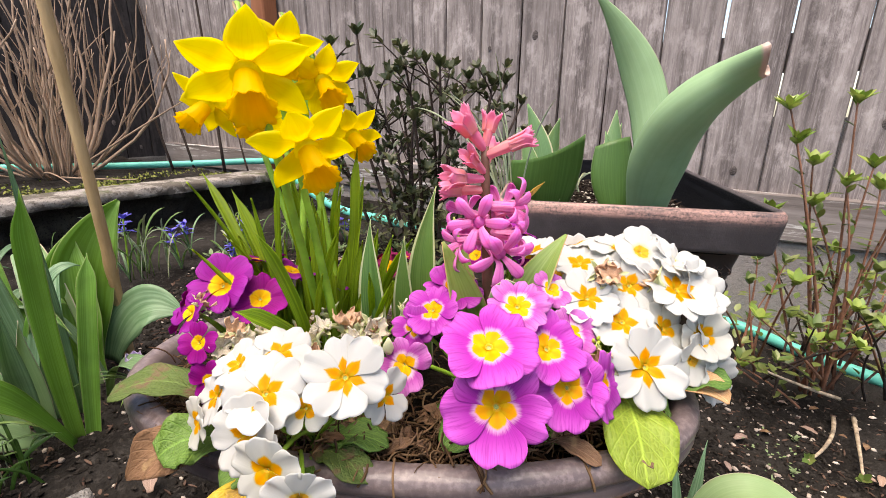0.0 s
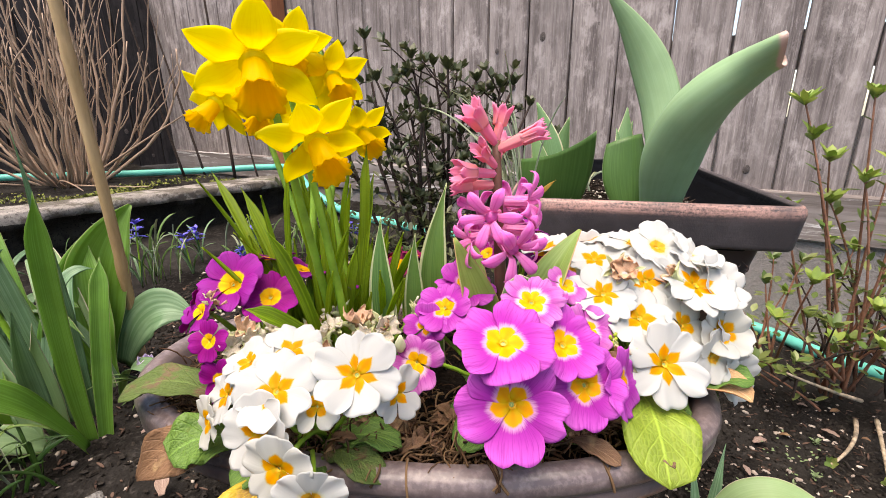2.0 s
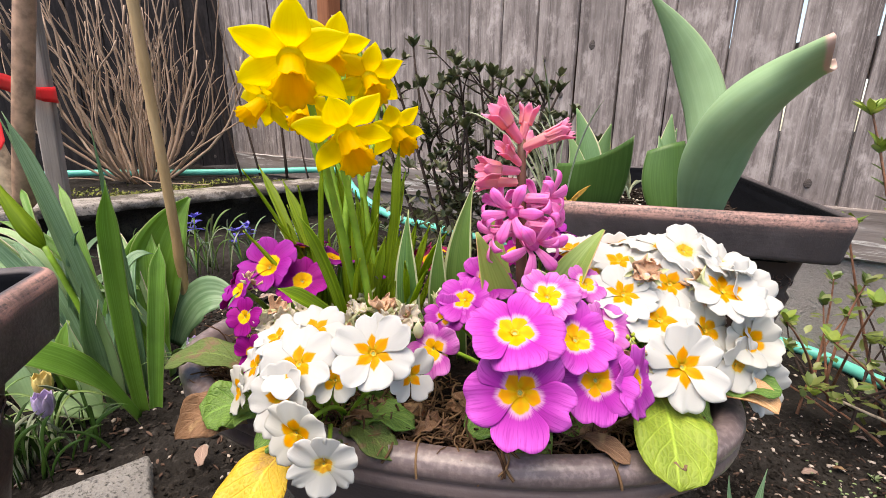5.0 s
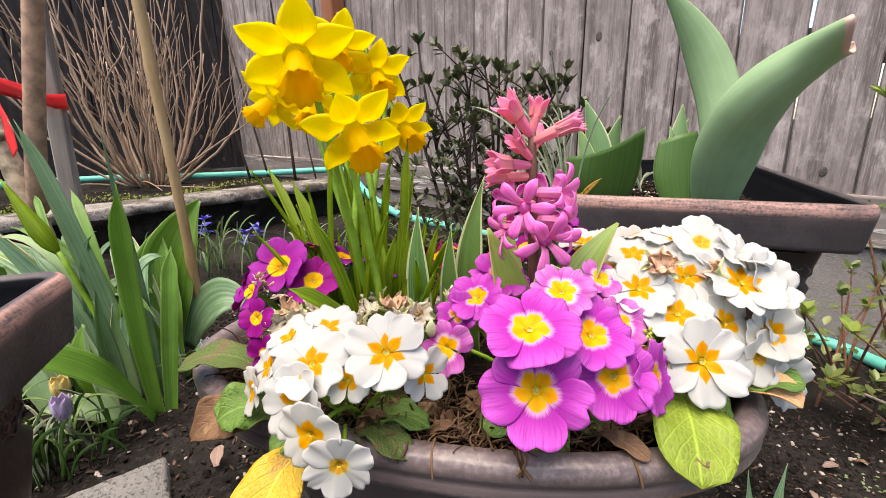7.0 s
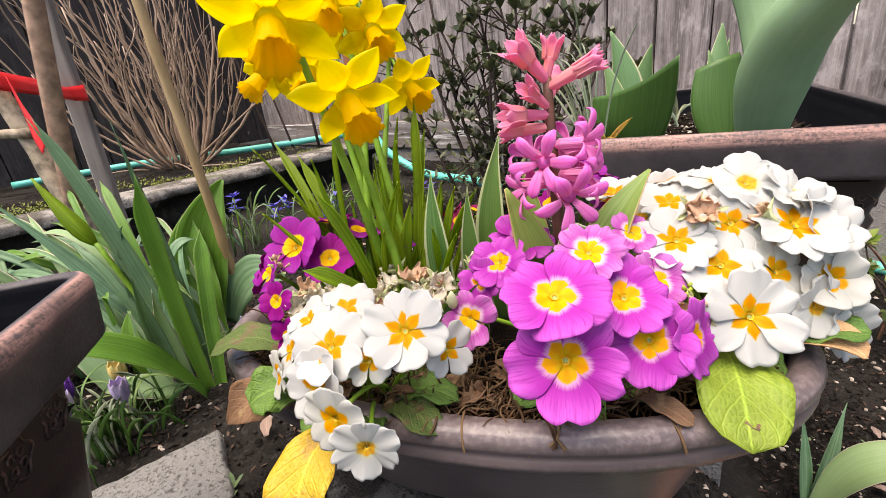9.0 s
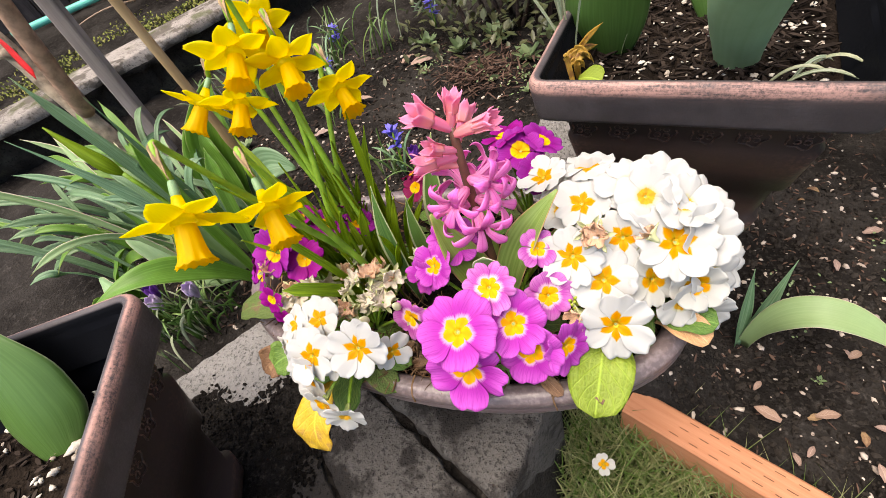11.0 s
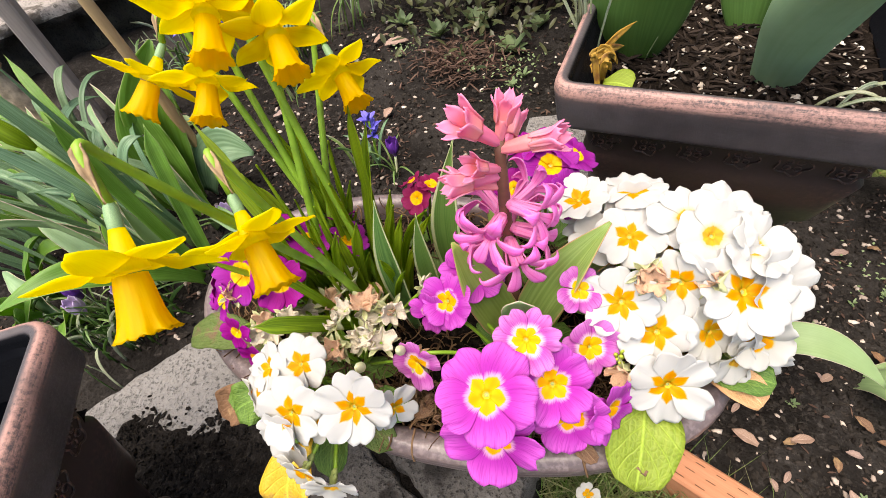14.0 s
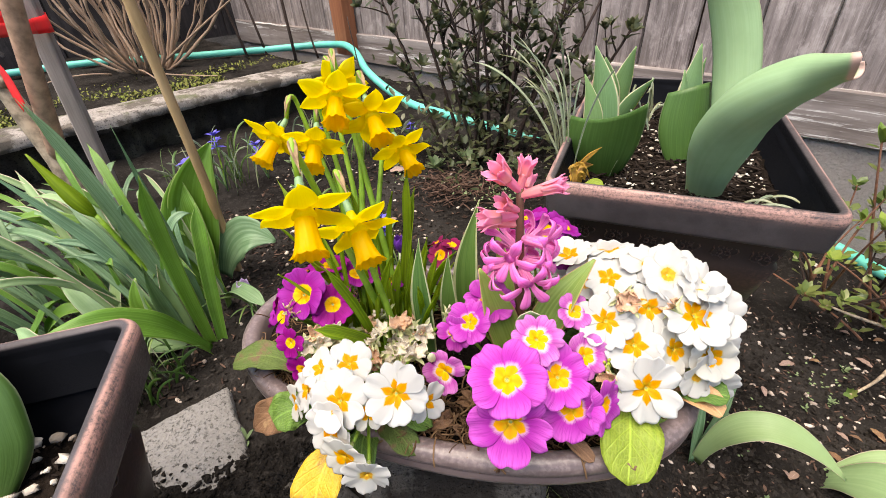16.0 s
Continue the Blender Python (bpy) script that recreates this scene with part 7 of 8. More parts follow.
grassy = thing("grassy_bulbs", (-0.6, 1.0, GZ), "thin grassy bulb leaves growing along the ledge", "bulb foliage")
random.seed(61)
pieces = []
for c, n, spread, hh in (((-0.72, 0.98), 26, 0.05, 0.17), ((-0.80, 0.90), 18, 0.05, 0.15), ((-0.52, 1.05), 16, 0.04, 0.12), ((-0.60, 1.22), 16, 0.05, 0.14), ((-0.42, 1.18), 12, 0.05, 0.14), ((-0.47, 0.88), 14, 0.04, 0.09), ((-0.25, 0.68), 10, 0.03, 0.10), ((-0.48, 0.33), 70, 0.05, 0.08), ((-0.56, 0.30), 50, 0.05, 0.08), ((-0.10, 0.58), 6, 0.03, 0.05)):
    for i in range(n):
        x, y = c[0] + random.gauss(0, spread * 0.6), c[1] + random.gauss(0, spread * 0.6)
        p0 = Vector((x, y, ground_z(x, y) - 0.004))
        d = Vector((rnd(-1, 1), rnd(-1, 1), 0)) * hh * 0.45
        h = hh * rnd(0.6, 1.1)
        leaf(grassy, bez(p0, p0 + d * 0.2 + Vector((0, 0, h * 0.8)), p0 + d + Vector((0, 0, h * rnd(0.7, 1.0))), 8), rnd(0.0025, 0.0055), (rnd(-1, 1), -1, 0.3), random.choice((DARK_GRASSY, DARK_GRASSY, DARK_GRASSY, STRAND) if n >= 30 else (STRAND, GRASSY, GRASSY)), shape="strap", cup=0.4, nu=8, nv=2, thick=0.0007)


# ---- shrubs ----
def small_leaf(p, d, up, L, w):
    """A folded oval leaf as raw geometry: two halves with a raised rim, pointed at both ends."""
    d, up = Vector(d).normalized(), Vector(up)
    s = d.cross(up)
    s = s.normalized() if s.length > 1e-4 else d.orthogonal().normalized()
    n = s.cross(d)
    p = Vector(p)
    v = [p, p + d * L * 0.35 + s * w * 0.5 + n * w * 0.16, p + d * L * 0.72 + s * w * 0.42 + n * w * 0.13, p + d * L, p + d * L * 0.72 - s * w * 0.42 + n * w * 0.13, p + d * L * 0.35 - s * w * 0.5 + n * w * 0.16, p + d * L * 0.35, p + d * L * 0.72]
    return v, [(0, 1, 6), (1, 2, 7, 6), (2, 3, 7), (0, 6, 5), (6, 7, 4, 5), (7, 3, 4)], [(0, .5), (.35, 1), (.72, .9), (1, .5), (.72, .1), (.35, 0), (.35, .5), (.72, .5)]


def shrub_leaf_material(name, base, other, gloss=0.38):
    p = Paint(name, gloss, spec=0.5)
    c = p.mix(p.island(), base, other)
    c = p.mix(p.step(p.noise(60, 3), 0.4, 0.7, 0, 0.4), c, [x * 0.6 for x in base])
    p.colour(c)
    p.thin(c, 0.22)
    return p.m


AZ_DARK = shrub_leaf_material("dark azalea leaf", (0.030, 0.048, 0.016), (0.105, 0.108, 0.048), 0.40)
AZ_TIP = shrub_leaf_material("fresh azalea tip", (0.13, 0.23, 0.030), (0.30, 0.37, 0.07))
AZ_MID = shrub_leaf_material("green azalea leaf", (0.075, 0.14, 0.028), (0.23, 0.26, 0.075))
WEED = shrub_leaf_material("grey-green weed leaf", (0.13, 0.20, 0.085), (0.22, 0.30, 0.14), 0.6)
POD = plain("dark round bud", (0.075, 0.075, 0.045), 0.6, 0.4, 120, 0.3)


def rosette_of(p, d, n, L, w, spread, seed_pieces):
    d = Vector(d).normalized()
    a0 = rnd(0, 6)
    s = d.orthogonal().normalized()
    t = d.cross(s)
    for k in range(n):
        a = a0 + k * 2.4
        out = s * math.cos(a) + t * math.sin(a)
        tilt = spread * rnd(0.55, 1.15)
        q = (d * math.cos(tilt) + out * math.sin(tilt)).normalized()
        seed_pieces.append(small_leaf(Vector(p) + d * rnd(-0.006, 0.002), q, d, L * rnd(0.7, 1.15), w * rnd(0.8, 1.15)))


def twig(parent, p0, p1, r, mat, bend=0.02, name="branch", n=8):
    p0, p1 = Vector(p0), Vector(p1)
    mid = (p0 + p1) / 2 + Vector((rnd(-bend, bend), rnd(-bend, bend), rnd(0, bend)))
    pts = bez(p0, mid, p1, n)
    part(name, tube(name, pts, [r * (1 - 0.55 * i / n) for i in range(n + 1)], 6, mat), parent)
    return pts


# the dark evergreen azalea before the fence
az = thing("azalea", (-0.06, 1.22, 0.17), "dark leafy azalea shrub with round buds before the fence", "shrub")
random.seed(81)
leaves, pods, lows = [], [], []
mains = [(-0.30, 1.22, 0.735), (-0.24, 1.26, 0.77), (-0.20, 1.18, 0.66), (-0.11, 1.16, 0.71), (-0.06, 1.22, 0.70), (-0.02, 1.12, 0.68), (0.05, 1.20, 0.66), (0.11, 1.18, 0.645), (0.15, 1.24, 0.65), (0.20, 1.28, 0.60), (-0.14, 1.30, 0.63), (0.02, 1.30, 0.62), (-0.36, 1.28, 0.60), (0.26, 1.22, 0.52), (-0.08, 1.08, 0.56)]
for tip in mains:
    base = Vector((-0.07 + (tip[0] + 0.07) * 0.30 + rnd(-0.03, 0.03), 1.22 + rnd(-0.05, 0.05), 0.17))
    base.z = ground_z(base.x, base.y) - 0.02
    pts = twig(az, base, tip, 0.0062, BARK_DARK, 0.05, n=10)
    rosette_of(tip, (0, -0.1, 1), 9, 0.038, 0.017, 0.75, leaves)
    for k in range(11):
        t = rnd(0.20, 0.95)
        q = along(pts, t)
        d = Vector((rnd(-1, 1), rnd(-1, 0.8), rnd(0.2, 1.2))).normalized()
        e = q + d * rnd(0.04, 0.11)
        twig(az, q, e, 0.0025, BARK_DARK, 0.012, "twig", 4)
        rosette_of(e, (d + Vector((0, 0, 0.6))), random.randint(5, 8), 0.027, 0.0125, 0.85, leaves)
        for _ in range(3):
            f = q.lerp(e, rnd(0.2, 0.9))
            leaves.append(small_leaf(f, Vector((rnd(-1, 1), rnd(-1, 1), rnd(-0.2, 0.8))), (0, 0, 1), rnd(0.024, 0.036), rnd(0.012, 0.016)))
        if rnd(0, 1) < 0.28:
            pods.append(tube_data([e + Vector((0, 0, z)) for z in (0.002, 0.006, 0.012, 0.018, 0.022)], [0.002, 0.0075, 0.0095, 0.007, 0.002], 8))
for i in range(700):
    x, y = random.gauss(-0.08, 0.16), random.gauss(1.15, 0.10)
    z = ground_z(x, y) + abs(random.gauss(0.05, 0.09)) + 0.01
    leaves.append(small_leaf((x, y, z), (rnd(-1, 1), rnd(-1, 1), rnd(-0.2, 0.9)), (0, 0, 1), rnd(0.018, 0.034), rnd(0.009, 0.014)))
tagged(part("leaves", joined("leaves", leaves, AZ_DARK), az, "small dark glossy leaves"), kind="stuff")
tagged(part("bud_mass", joined("bud_mass", pods, POD), az, "round dark buds"), kind="stuff")

# low leafy weeds at its foot
weeds = thing("weed_rosettes", (-0.06, 1.0, 0.2), "low grey-green weeds among bark mulch", "weeds", kind="stuff")
pcs = []
random.seed(83)
for x, y, n, L in ((-0.03, 1.03, 11, 0.045), (-0.20, 1.10, 10, 0.045), (-0.12, 1.14, 12, 0.05), (0.02, 1.12, 9, 0.04), (-0.30, 1.16, 9, 0.04), (0.0, 0.93, 8, 0.018), (-0.02, 0.90, 8, 0.016), (-0.10, 0.95, 9, 0.014), (-0.27, 1.02, 9, 0.016), (-0.62, 1.1, 8, 0.03), (-0.66, 0.78, 9, 0.03), (0.30, 0.30, 6, 0.010), (0.47, 0.30, 8, 0.011), (0.42, 0.42, 9, 0.010), (0.60, 0.62, 10, 0.010), (0.66, 0.70, 12, 0.012), (-0.29, 0.28, 5, 0.018), (0.55, 0.60, 8, 0.009)):
    rosette_of((x, y, ground_z(x, y) + 0.006), (0, -0.05, 1), n, L, L * 0.38, 1.15, pcs)
for i in range(260):
    c = random.choice(((-0.02, 0.92), (-0.27, 1.05), (0.60, 0.66), (-0.12, 0.98), (0.0, 0.98), (0.42, 0.55)))
    x, y = random.gauss(c[0], 0.03), random.gauss(c[1], 0.03)
    pcs.append(small_leaf((x, y, ground_z(x, y) + rnd(0.004, 0.016)), (rnd(-1, 1), rnd(-1, 1), rnd(0, 0.6)), (0, 0, 1), rnd(0.004, 0.008), 0.004))
part("weed_leaves", joined("weed_leaves", pcs, WEED), weeds)

# the bare shrub in the raised bed
bare = thing("bare_shrub", (-1.60, 1.80, 0.31), "leafless many-stemmed shrub with tan twigs in the raised bed", "shrub")
random.seed(85)
for i in range(54):
    a = rnd(0, 6.28)
    p0 = Vector((-1.60 + 0.07 * math.cos(a), 1.80 + 0.06 * math.sin(a), 0.30))
    lean = rnd(0.05, 0.62)
    H = rnd(0.55, 1.05)
    d = Vector((math.cos(a), math.sin(a) * 0.8, 0))
    p2 = p0 + d * lean * H * 0.95 + Vector((rnd(-0.1, 0.1), rnd(-0.1, 0.1), H * math.sqrt(max(0.15, 1 - lean * lean))))
    p1 = p0 + d * lean * H * 0.75 + Vector((rnd(-0.12, 0.12), rnd(-0.10, 0.10), H * rnd(0.2, 0.45)))
    pts = bez(p0, p1, p2, 15)
    ph = rnd(0, 50)
    for k in range(1, 16):
        pts[k] = pts[k] + Vector((noise.noise(Vector((k * 0.45, ph, 0))), noise.noise(Vector((k * 0.45, ph, 9))), 0)) * 0.022 * min(1, k / 5)
    r = rnd(0.0032, 0.0082)
    part("stem", tube("stem", pts, [r * (1 - 0.6 * k / 15) * (1.18 if k % 3 == 0 else 1.0) for k in range(16)], 6, BARK), bare)
    for _ in range(random.choice((1, 2, 2, 3))):
        q = along(pts, rnd(0.3, 0.85))
        e = q + (d * rnd(-0.3, 0.8) + Vector((rnd(-0.4, 0.4), rnd(-0.4, 0.4), 1.1))).normalized() * rnd(0.12, 0.40)
        twig(bare, q, e, 0.0024, BARK, 0.05, "twig", 6)
twig(bare, (-1.56, 1.80, 0.32), (-1.05, 1.86, 0.62), 0.005, BARK, 0.09, "stem", 10)
twig(bare, (-1.05, 1.86, 0.62), (-0.99, 1.90, 0.86), 0.003, BARK, 0.02, "stem", 6)
for a, b in (((-1.50, 1.70, 0.325), (-1.15, 1.62, 0.33)), ((-1.55, 1.68, 0.33), (-1.30, 1.50, 0.335)), ((-1.65, 1.65, 0.33), (-1.80, 1.45, 0.335))):
    twig(bare, a, b, 0.004, BARK, 0.05, "stem", 8)
for a, b, r in (((-1.24, 2.00, 0.30), (-1.42, 2.02, 1.25), 0.006), ((-1.19, 2.08, 0.30), (-1.45, 2.20, 1.30), 0.006), ((-1.02, 2.02, 0.30), (-1.07, 2.05, 1.30), 0.0075), ((-0.93, 2.06, 0.30), (-0.98, 2.10, 0.62), 0.005), ((-0.60, 1.75, 0.18), (-0.66, 1.80, 0.50), 0.004)):
    cane = thing("dry_cane", a, "thin dry cane standing in the raised bed", "cane", "dry canes")
    twig(cane, a, b, r, BARK_DARK, 0.02, "cane", 8)

# the young azalea at the right
az2 = thing("azalea", (0.83, 0.84, -0.01), "young azalea with reddish twigs and fresh leaf tips", "shrub")
random.seed(87)
tips, mids = [], []
for tp in ((0.584, 0.80, 0.592), (0.609, 0.80, 0.535), (0.646, 0.80, 0.496), (0.695, 0.80, 0.600), (0.714, 0.80, 0.462), (0.753, 0.80, 0.492), (0.680, 0.82, 0.42), (0.776, 0.80, 0.455), (0.84, 0.80, 0.53), (0.62, 0.84, 0.40), (0.90, 0.82, 0.50), (0.80, 0.78, 0.40), (0.95, 0.78, 0.44)):
    b = Vector((rnd(0.74, 0.86), rnd(0.80, 0.86), 0.02))
    pts = twig(az2, b, tp, 0.0034, BARK_RED, 0.06, "branch", 10)
    rosette_of(tp, (0, -0.1, 1), 9, 0.036, 0.015, 0.95, tips)
    rosette_of(Vector(tp) + Vector((0, 0, 0.003)), (0, -0.1, 1), 4, 0.018, 0.008, 0.35, tips)
    for k in range(10):
        q = along(pts, rnd(0.25, 0.97))
        d = Vector((rnd(-1, 1), rnd(-1, 1), rnd(0.0, 0.7)))
        mids.append(small_leaf(q, d, (0, 0, 1), rnd(0.020, 0.034), rnd(0.009, 0.012)))
for k in range(44):
    b = Vector((rnd(0.62, 0.97), rnd(0.76, 0.88), rnd(0.0, 0.12)))
    e = b + Vector((rnd(-0.20, 0.14), rnd(-0.14, 0.10), rnd(0.04, 0.24)))
    pts = twig(az2, b, e, 0.0030, random.choice((BARK_RED, BARK_DARK)), 0.025, "twig", 6)
    rosette_of(e, (0, -0.2, 1), random.randint(5, 8), 0.027, 0.014, 0.9, random.choice((tips, mids)))
    for j in range(5):
        q = along(pts, rnd(0.15, 1.0)) + Vector((rnd(-0.01, 0.01), rnd(-0.01, 0.01), rnd(-0.01, 0.01)))
        mids.append(small_leaf(q, (rnd(-1, 1), rnd(-1, 1), rnd(-0.2, 0.8)), (0, 0, 1), rnd(0.018, 0.032), rnd(0.011, 0.015)))
for a, b in (((0.80, 0.78, 0.03), (0.60, 0.74, 0.12)), ((0.78, 0.76, 0.0), (0.62, 0.62, 0.02)), ((0.82, 0.76, 0.0), (0.70, 0.60, 0.0))):
    pts = twig(az2, a, b, 0.0045, BARK_PALE, 0.02, "branch", 8)
    rosette_of(b, (-0.4, -0.4, 0.8), 6, 0.018, 0.009, 0.9, mids)
tagged(part("fresh_growth", joined("fresh_growth", tips, AZ_TIP), az2, "fresh yellow-green leaf tips"), kind="stuff")
tagged(part("leaves", joined("leaves", mids, AZ_MID), az2, "small green and bronze leaves"), kind="stuff")


# ---- litter, stones, perlite, moss, grass ----
def lump(p, r, flat=0.7, rough=0.25):
    """A small uneven stone with twelve faces round it."""
    p = Vector(p)
    v = []
    turn, long = rnd(0, 6.3), rnd(0.95, 1.7)
    ct, st = math.cos(turn), math.sin(turn)
    for z, s, n in ((-0.9, 0.45, 5), (-0.2, 1.0, 5), (0.45, 0.85, 5), (0.95, 0.3, 5)):
        a0 = rnd(0, 6)
        for k in range(n):
            a = a0 * 0.1 + 2 * math.pi * k / n
            q = r * s * (1 + rnd(-rough, rough))
            x, y = q * math.cos(a) * long, q * math.sin(a) * 0.8
            v.append(p + Vector((x * ct - y * st, x * st + y * ct, r * flat * z * (1 + rnd(-rough, rough)))))
    f = []
    for i in range(3):
        for k in range(5):
            a, b = i * 5 + k, i * 5 + (k + 1) % 5
            f.append((a, b, b + 5, a + 5))
    f += [(4, 3, 2, 1, 0), (15, 16, 17, 18, 19)]
    return v, f, None


def chip(p, L, w, a, tilt, thick=0.0012):
    """A bark chip or dry leaf bit: a bent thin piece."""
    p = Vector(p)
    d = Vector((math.cos(a), math.sin(a), tilt)).normalized()
    s = Vector((-math.sin(a), math.cos(a), rnd(-0.4, 0.4))).normalized()
    n = d.cross(s).normalized()
    v = []
    for i, (t, k) in enumerate(((-0.5, 0.3), (-0.2, 1.0), (0.2, 0.9), (0.5, 0.15))):
        c = p + d * L * t + n * (0.18 * L * (0.25 - t * t))
        v += [c - s * w * 0.5 * k, c + s * w * 0.5 * k, c + s * w * 0.5 * k - n * thick, c - s * w * 0.5 * k - n * thick]
    f = []
    for i in range(3):
        for k in range(4):
            a0, b0 = i * 4 + k, i * 4 + (k + 1) % 4
            f.append((a0, b0, b0 + 4, a0 + 4))
    f += [(3, 2, 1, 0), (12, 13, 14, 15)]
    return v, f, None


CRUMB = plain("soil crumb", (0.017, 0.0145, 0.0125), 0.95, 0.6, 160, 0.8, spec=0.06, isl=True, other=(0.042, 0.036, 0.031))
STONE = plain("pale grit", (0.50, 0.43, 0.37), 0.85, 0.3, 90, 0.4, isl=True, other=(0.22, 0.17, 0.14))
PERLITE = plain("white perlite", (0.62, 0.58, 0.51), 0.9, 0.25, 200, 0.6, isl=True, other=(0.22, 0.16, 0.115))
POT_CHIPS = plain("damp dark bark bit", (0.012, 0.009, 0.0075), 0.85, 0.5, 90, 0.6, spec=0.06, isl=True, other=(0.045, 0.033, 0.026))
CHIPS = plain("bark chip", (0.045, 0.028, 0.022), 0.9, 0.5, 90, 0.6, spec=0.06, isl=True, other=(0.15, 0.095, 0.072))
FIBRE = plain("dried moss fibre", (0.052, 0.028, 0.017), 0.9, 0.5, 90, 0.4, spec=0.06, isl=True, other=(0.21, 0.13, 0.070))
MOSS = plain("green moss", (0.12, 0.15, 0.025), 0.95, 0.5, 90, 0.6, isl=True, other=(0.19, 0.18, 0.05))
GRASS = plain("lawn grass", (0.085, 0.165, 0.030), 0.5, 0.4, 60, 0.1, through_it=0.35, isl=True, other=(0.42, 0.40, 0.22))


def free(x, y):
    """Open soil: away from bowl, planters, slabs and timber."""
    q = Vector((x, y, 0)) - Vector((BOWL_C.x, BOWL_C.y, 0))
    if (q.x / 0.20) ** 2 + (q.y / 0.10) ** 2 < 1:
        return False
    if x < 0.09 and y < 0.22 and x > -0.5:
        return False
    u = (x - PL_C.x) * pl_dir.x + (y - PL_C.y) * pl_dir.y
    w = (x - PL_C.x) * pl_back.x + (y - PL_C.y) * pl_back.y
    return not (abs(u) < 0.09 and abs(w) < 0.19)


def scatter(n, boxes, seed, make):
    random.seed(seed)
    out = []
    while len(out) < n:
        x0, x1, y0, y1 = random.choice(boxes)
        x, y = rnd(x0, x1), rnd(y0, y1)
        if free(x, y) and not (x > 0.03 and (x - 0.20) * 0.47 + (y - 0.315) * 0.88 < 0.03):
            z = ground_z(x, y) + 0.010 * fbm(x * 7, y * 7, 3.1) + 0.006 * fbm(x * 33, y * 33, 1.7, 3)
            out.append(make(x, y, z))
    return out


NEAR_R = (0.16, 0.75, 0.26, 0.85)
NEAR_L = (-0.75, -0.18, 0.30, 0.85)
BACK = (-0.62, 0.12, 0.55, 1.25)
FAR_R = (0.30, 1.00, 0.50, 1.10)
solid("soil_crumbs", joined("soil_crumbs", scatter(9500, [NEAR_R, NEAR_R, NEAR_L, BACK], 1, lambda x, y, z: lump((x, y, z + 0.001), abs(random.gauss(0.0010, 0.0016)) + 0.0010, 0.8, 0.45)), CRUMB, False), "loose dark crumbs of garden soil", "soil", kind="stuff")
solid("grit", joined("grit", scatter(1100, [NEAR_R, NEAR_R, FAR_R, NEAR_L, BACK], 2, lambda x, y, z: lump((x, y, z + 0.001), random.choice((0.0012, 0.0016, 0.002, 0.003, 0.0045)) * rnd(0.8, 1.2), 0.6)), STONE), "pale grit scattered on the soil", "grit", kind="stuff")
solid("bark_chips", joined("bark_chips", scatter(2200, [NEAR_R, FAR_R, NEAR_L, BACK, BACK], 3, lambda x, y, z: chip((x, y, z + 0.002), rnd(0.004, 0.015), rnd(0.0012, 0.0038), rnd(0, 6.3), rnd(-0.3, 0.4))), CHIPS, False), "brown bark chips and twig bits on the soil", "bark", kind="stuff")
random.seed(4)
mulch = [chip((random.gauss(-0.13, 0.055), random.gauss(0.985, 0.045), 0.205 + abs(random.gauss(0.012, 0.01))), rnd(0.010, 0.032), rnd(0.0015, 0.0045), rnd(0, 6.3), rnd(-0.5, 0.6)) for _ in range(520)]
solid("mulch_pile", joined("mulch_pile", mulch, CHIPS, False), "pile of curled brown bark shreds before the shrub", "mulch", kind="stuff")


def fallen(x, y, L, a, seed):
    random.seed(seed)
    z = ground_z(x, y) + 0.010 * fbm(x * 7, y * 7, 3.1) + 0.010
    d = Vector((math.cos(a), math.sin(a), 0))
    p = Vector((x, y, z))
    me = leaf_mesh("fallen_leaf", bez(p - d * L / 2, p + Vector((0, 0, rnd(0.003, 0.008))), p + d * L / 2, 8), L * rnd(0.38, 0.55), (rnd(-0.2, 0.2), rnd(-0.2, 0.2), 1), random.choice((LITTER_LEAF, LITTER_LEAF, LITTER_LEAF, DRY_LEAF)), shape="broad", cup=0.3, wave=0.15, nu=10, nv=6, seed=seed)
    solid("fallen_leaf", me, "small dry fallen leaf on the soil", "leaf", "fallen leaves")


LITTER_LEAF = leaf_material("pinkish dry leaf", (0.20, 0.135, 0.115), (0.33, 0.24, 0.205), wrinkle=0.1, gloss=0.6, through_it=0.1)
for i, (x, y, L, a) in enumerate(((0.415, 0.365, 0.030, 0.2), (0.500, 0.400, 0.026, 2.2), (0.520, 0.375, 0.024, 2.8), (0.345, 0.360, 0.034, 2.6), (0.455, 0.300, 0.022, 1.6), (0.525, 0.300, 0.022, 1.5), (0.520, 0.270, 0.030, 1.2), (0.470, 0.460, 0.020, 0.6), (0.545, 0.500, 0.022, 2.0), (0.340, 0.400, 0.018, 0.9), (0.620, 0.430, 0.026, 0.4), (0.690, 0.520, 0.024, 2.4), (0.730, 0.600, 0.030, 0.8), (0.640, 0.560, 0.026, 1.9), (0.56, 0.70, 0.03, 0.3), (0.70, 0.72, 0.028, 2.2), (-0.29, 1.06, 0.055, 0.3), (-0.33, 1.08, 0.045, 1.0), (-0.24, 0.80, 0.03, 1.4), (-0.40, 0.92, 0.045, 0.2), (-0.46, 0.80, 0.04, 0.5), (-0.52, 0.92, 0.05, 2.7), (-0.58, 0.66, 0.045, 1.9), (-0.36, 0.44, 0.03, 0.7), (-0.30, 0.36, 0.035, 2.1), (0.58, 0.36, 0.026, 0.5), (0.385, 0.315, 0.018, 1.0), (0.60, 0.34, 0.02, 2.0), (0.44, 0.52, 0.022, 2.5), (0.80, 0.66, 0.03, 1.1))):
    fallen(x, y, L, a, 600 + i)

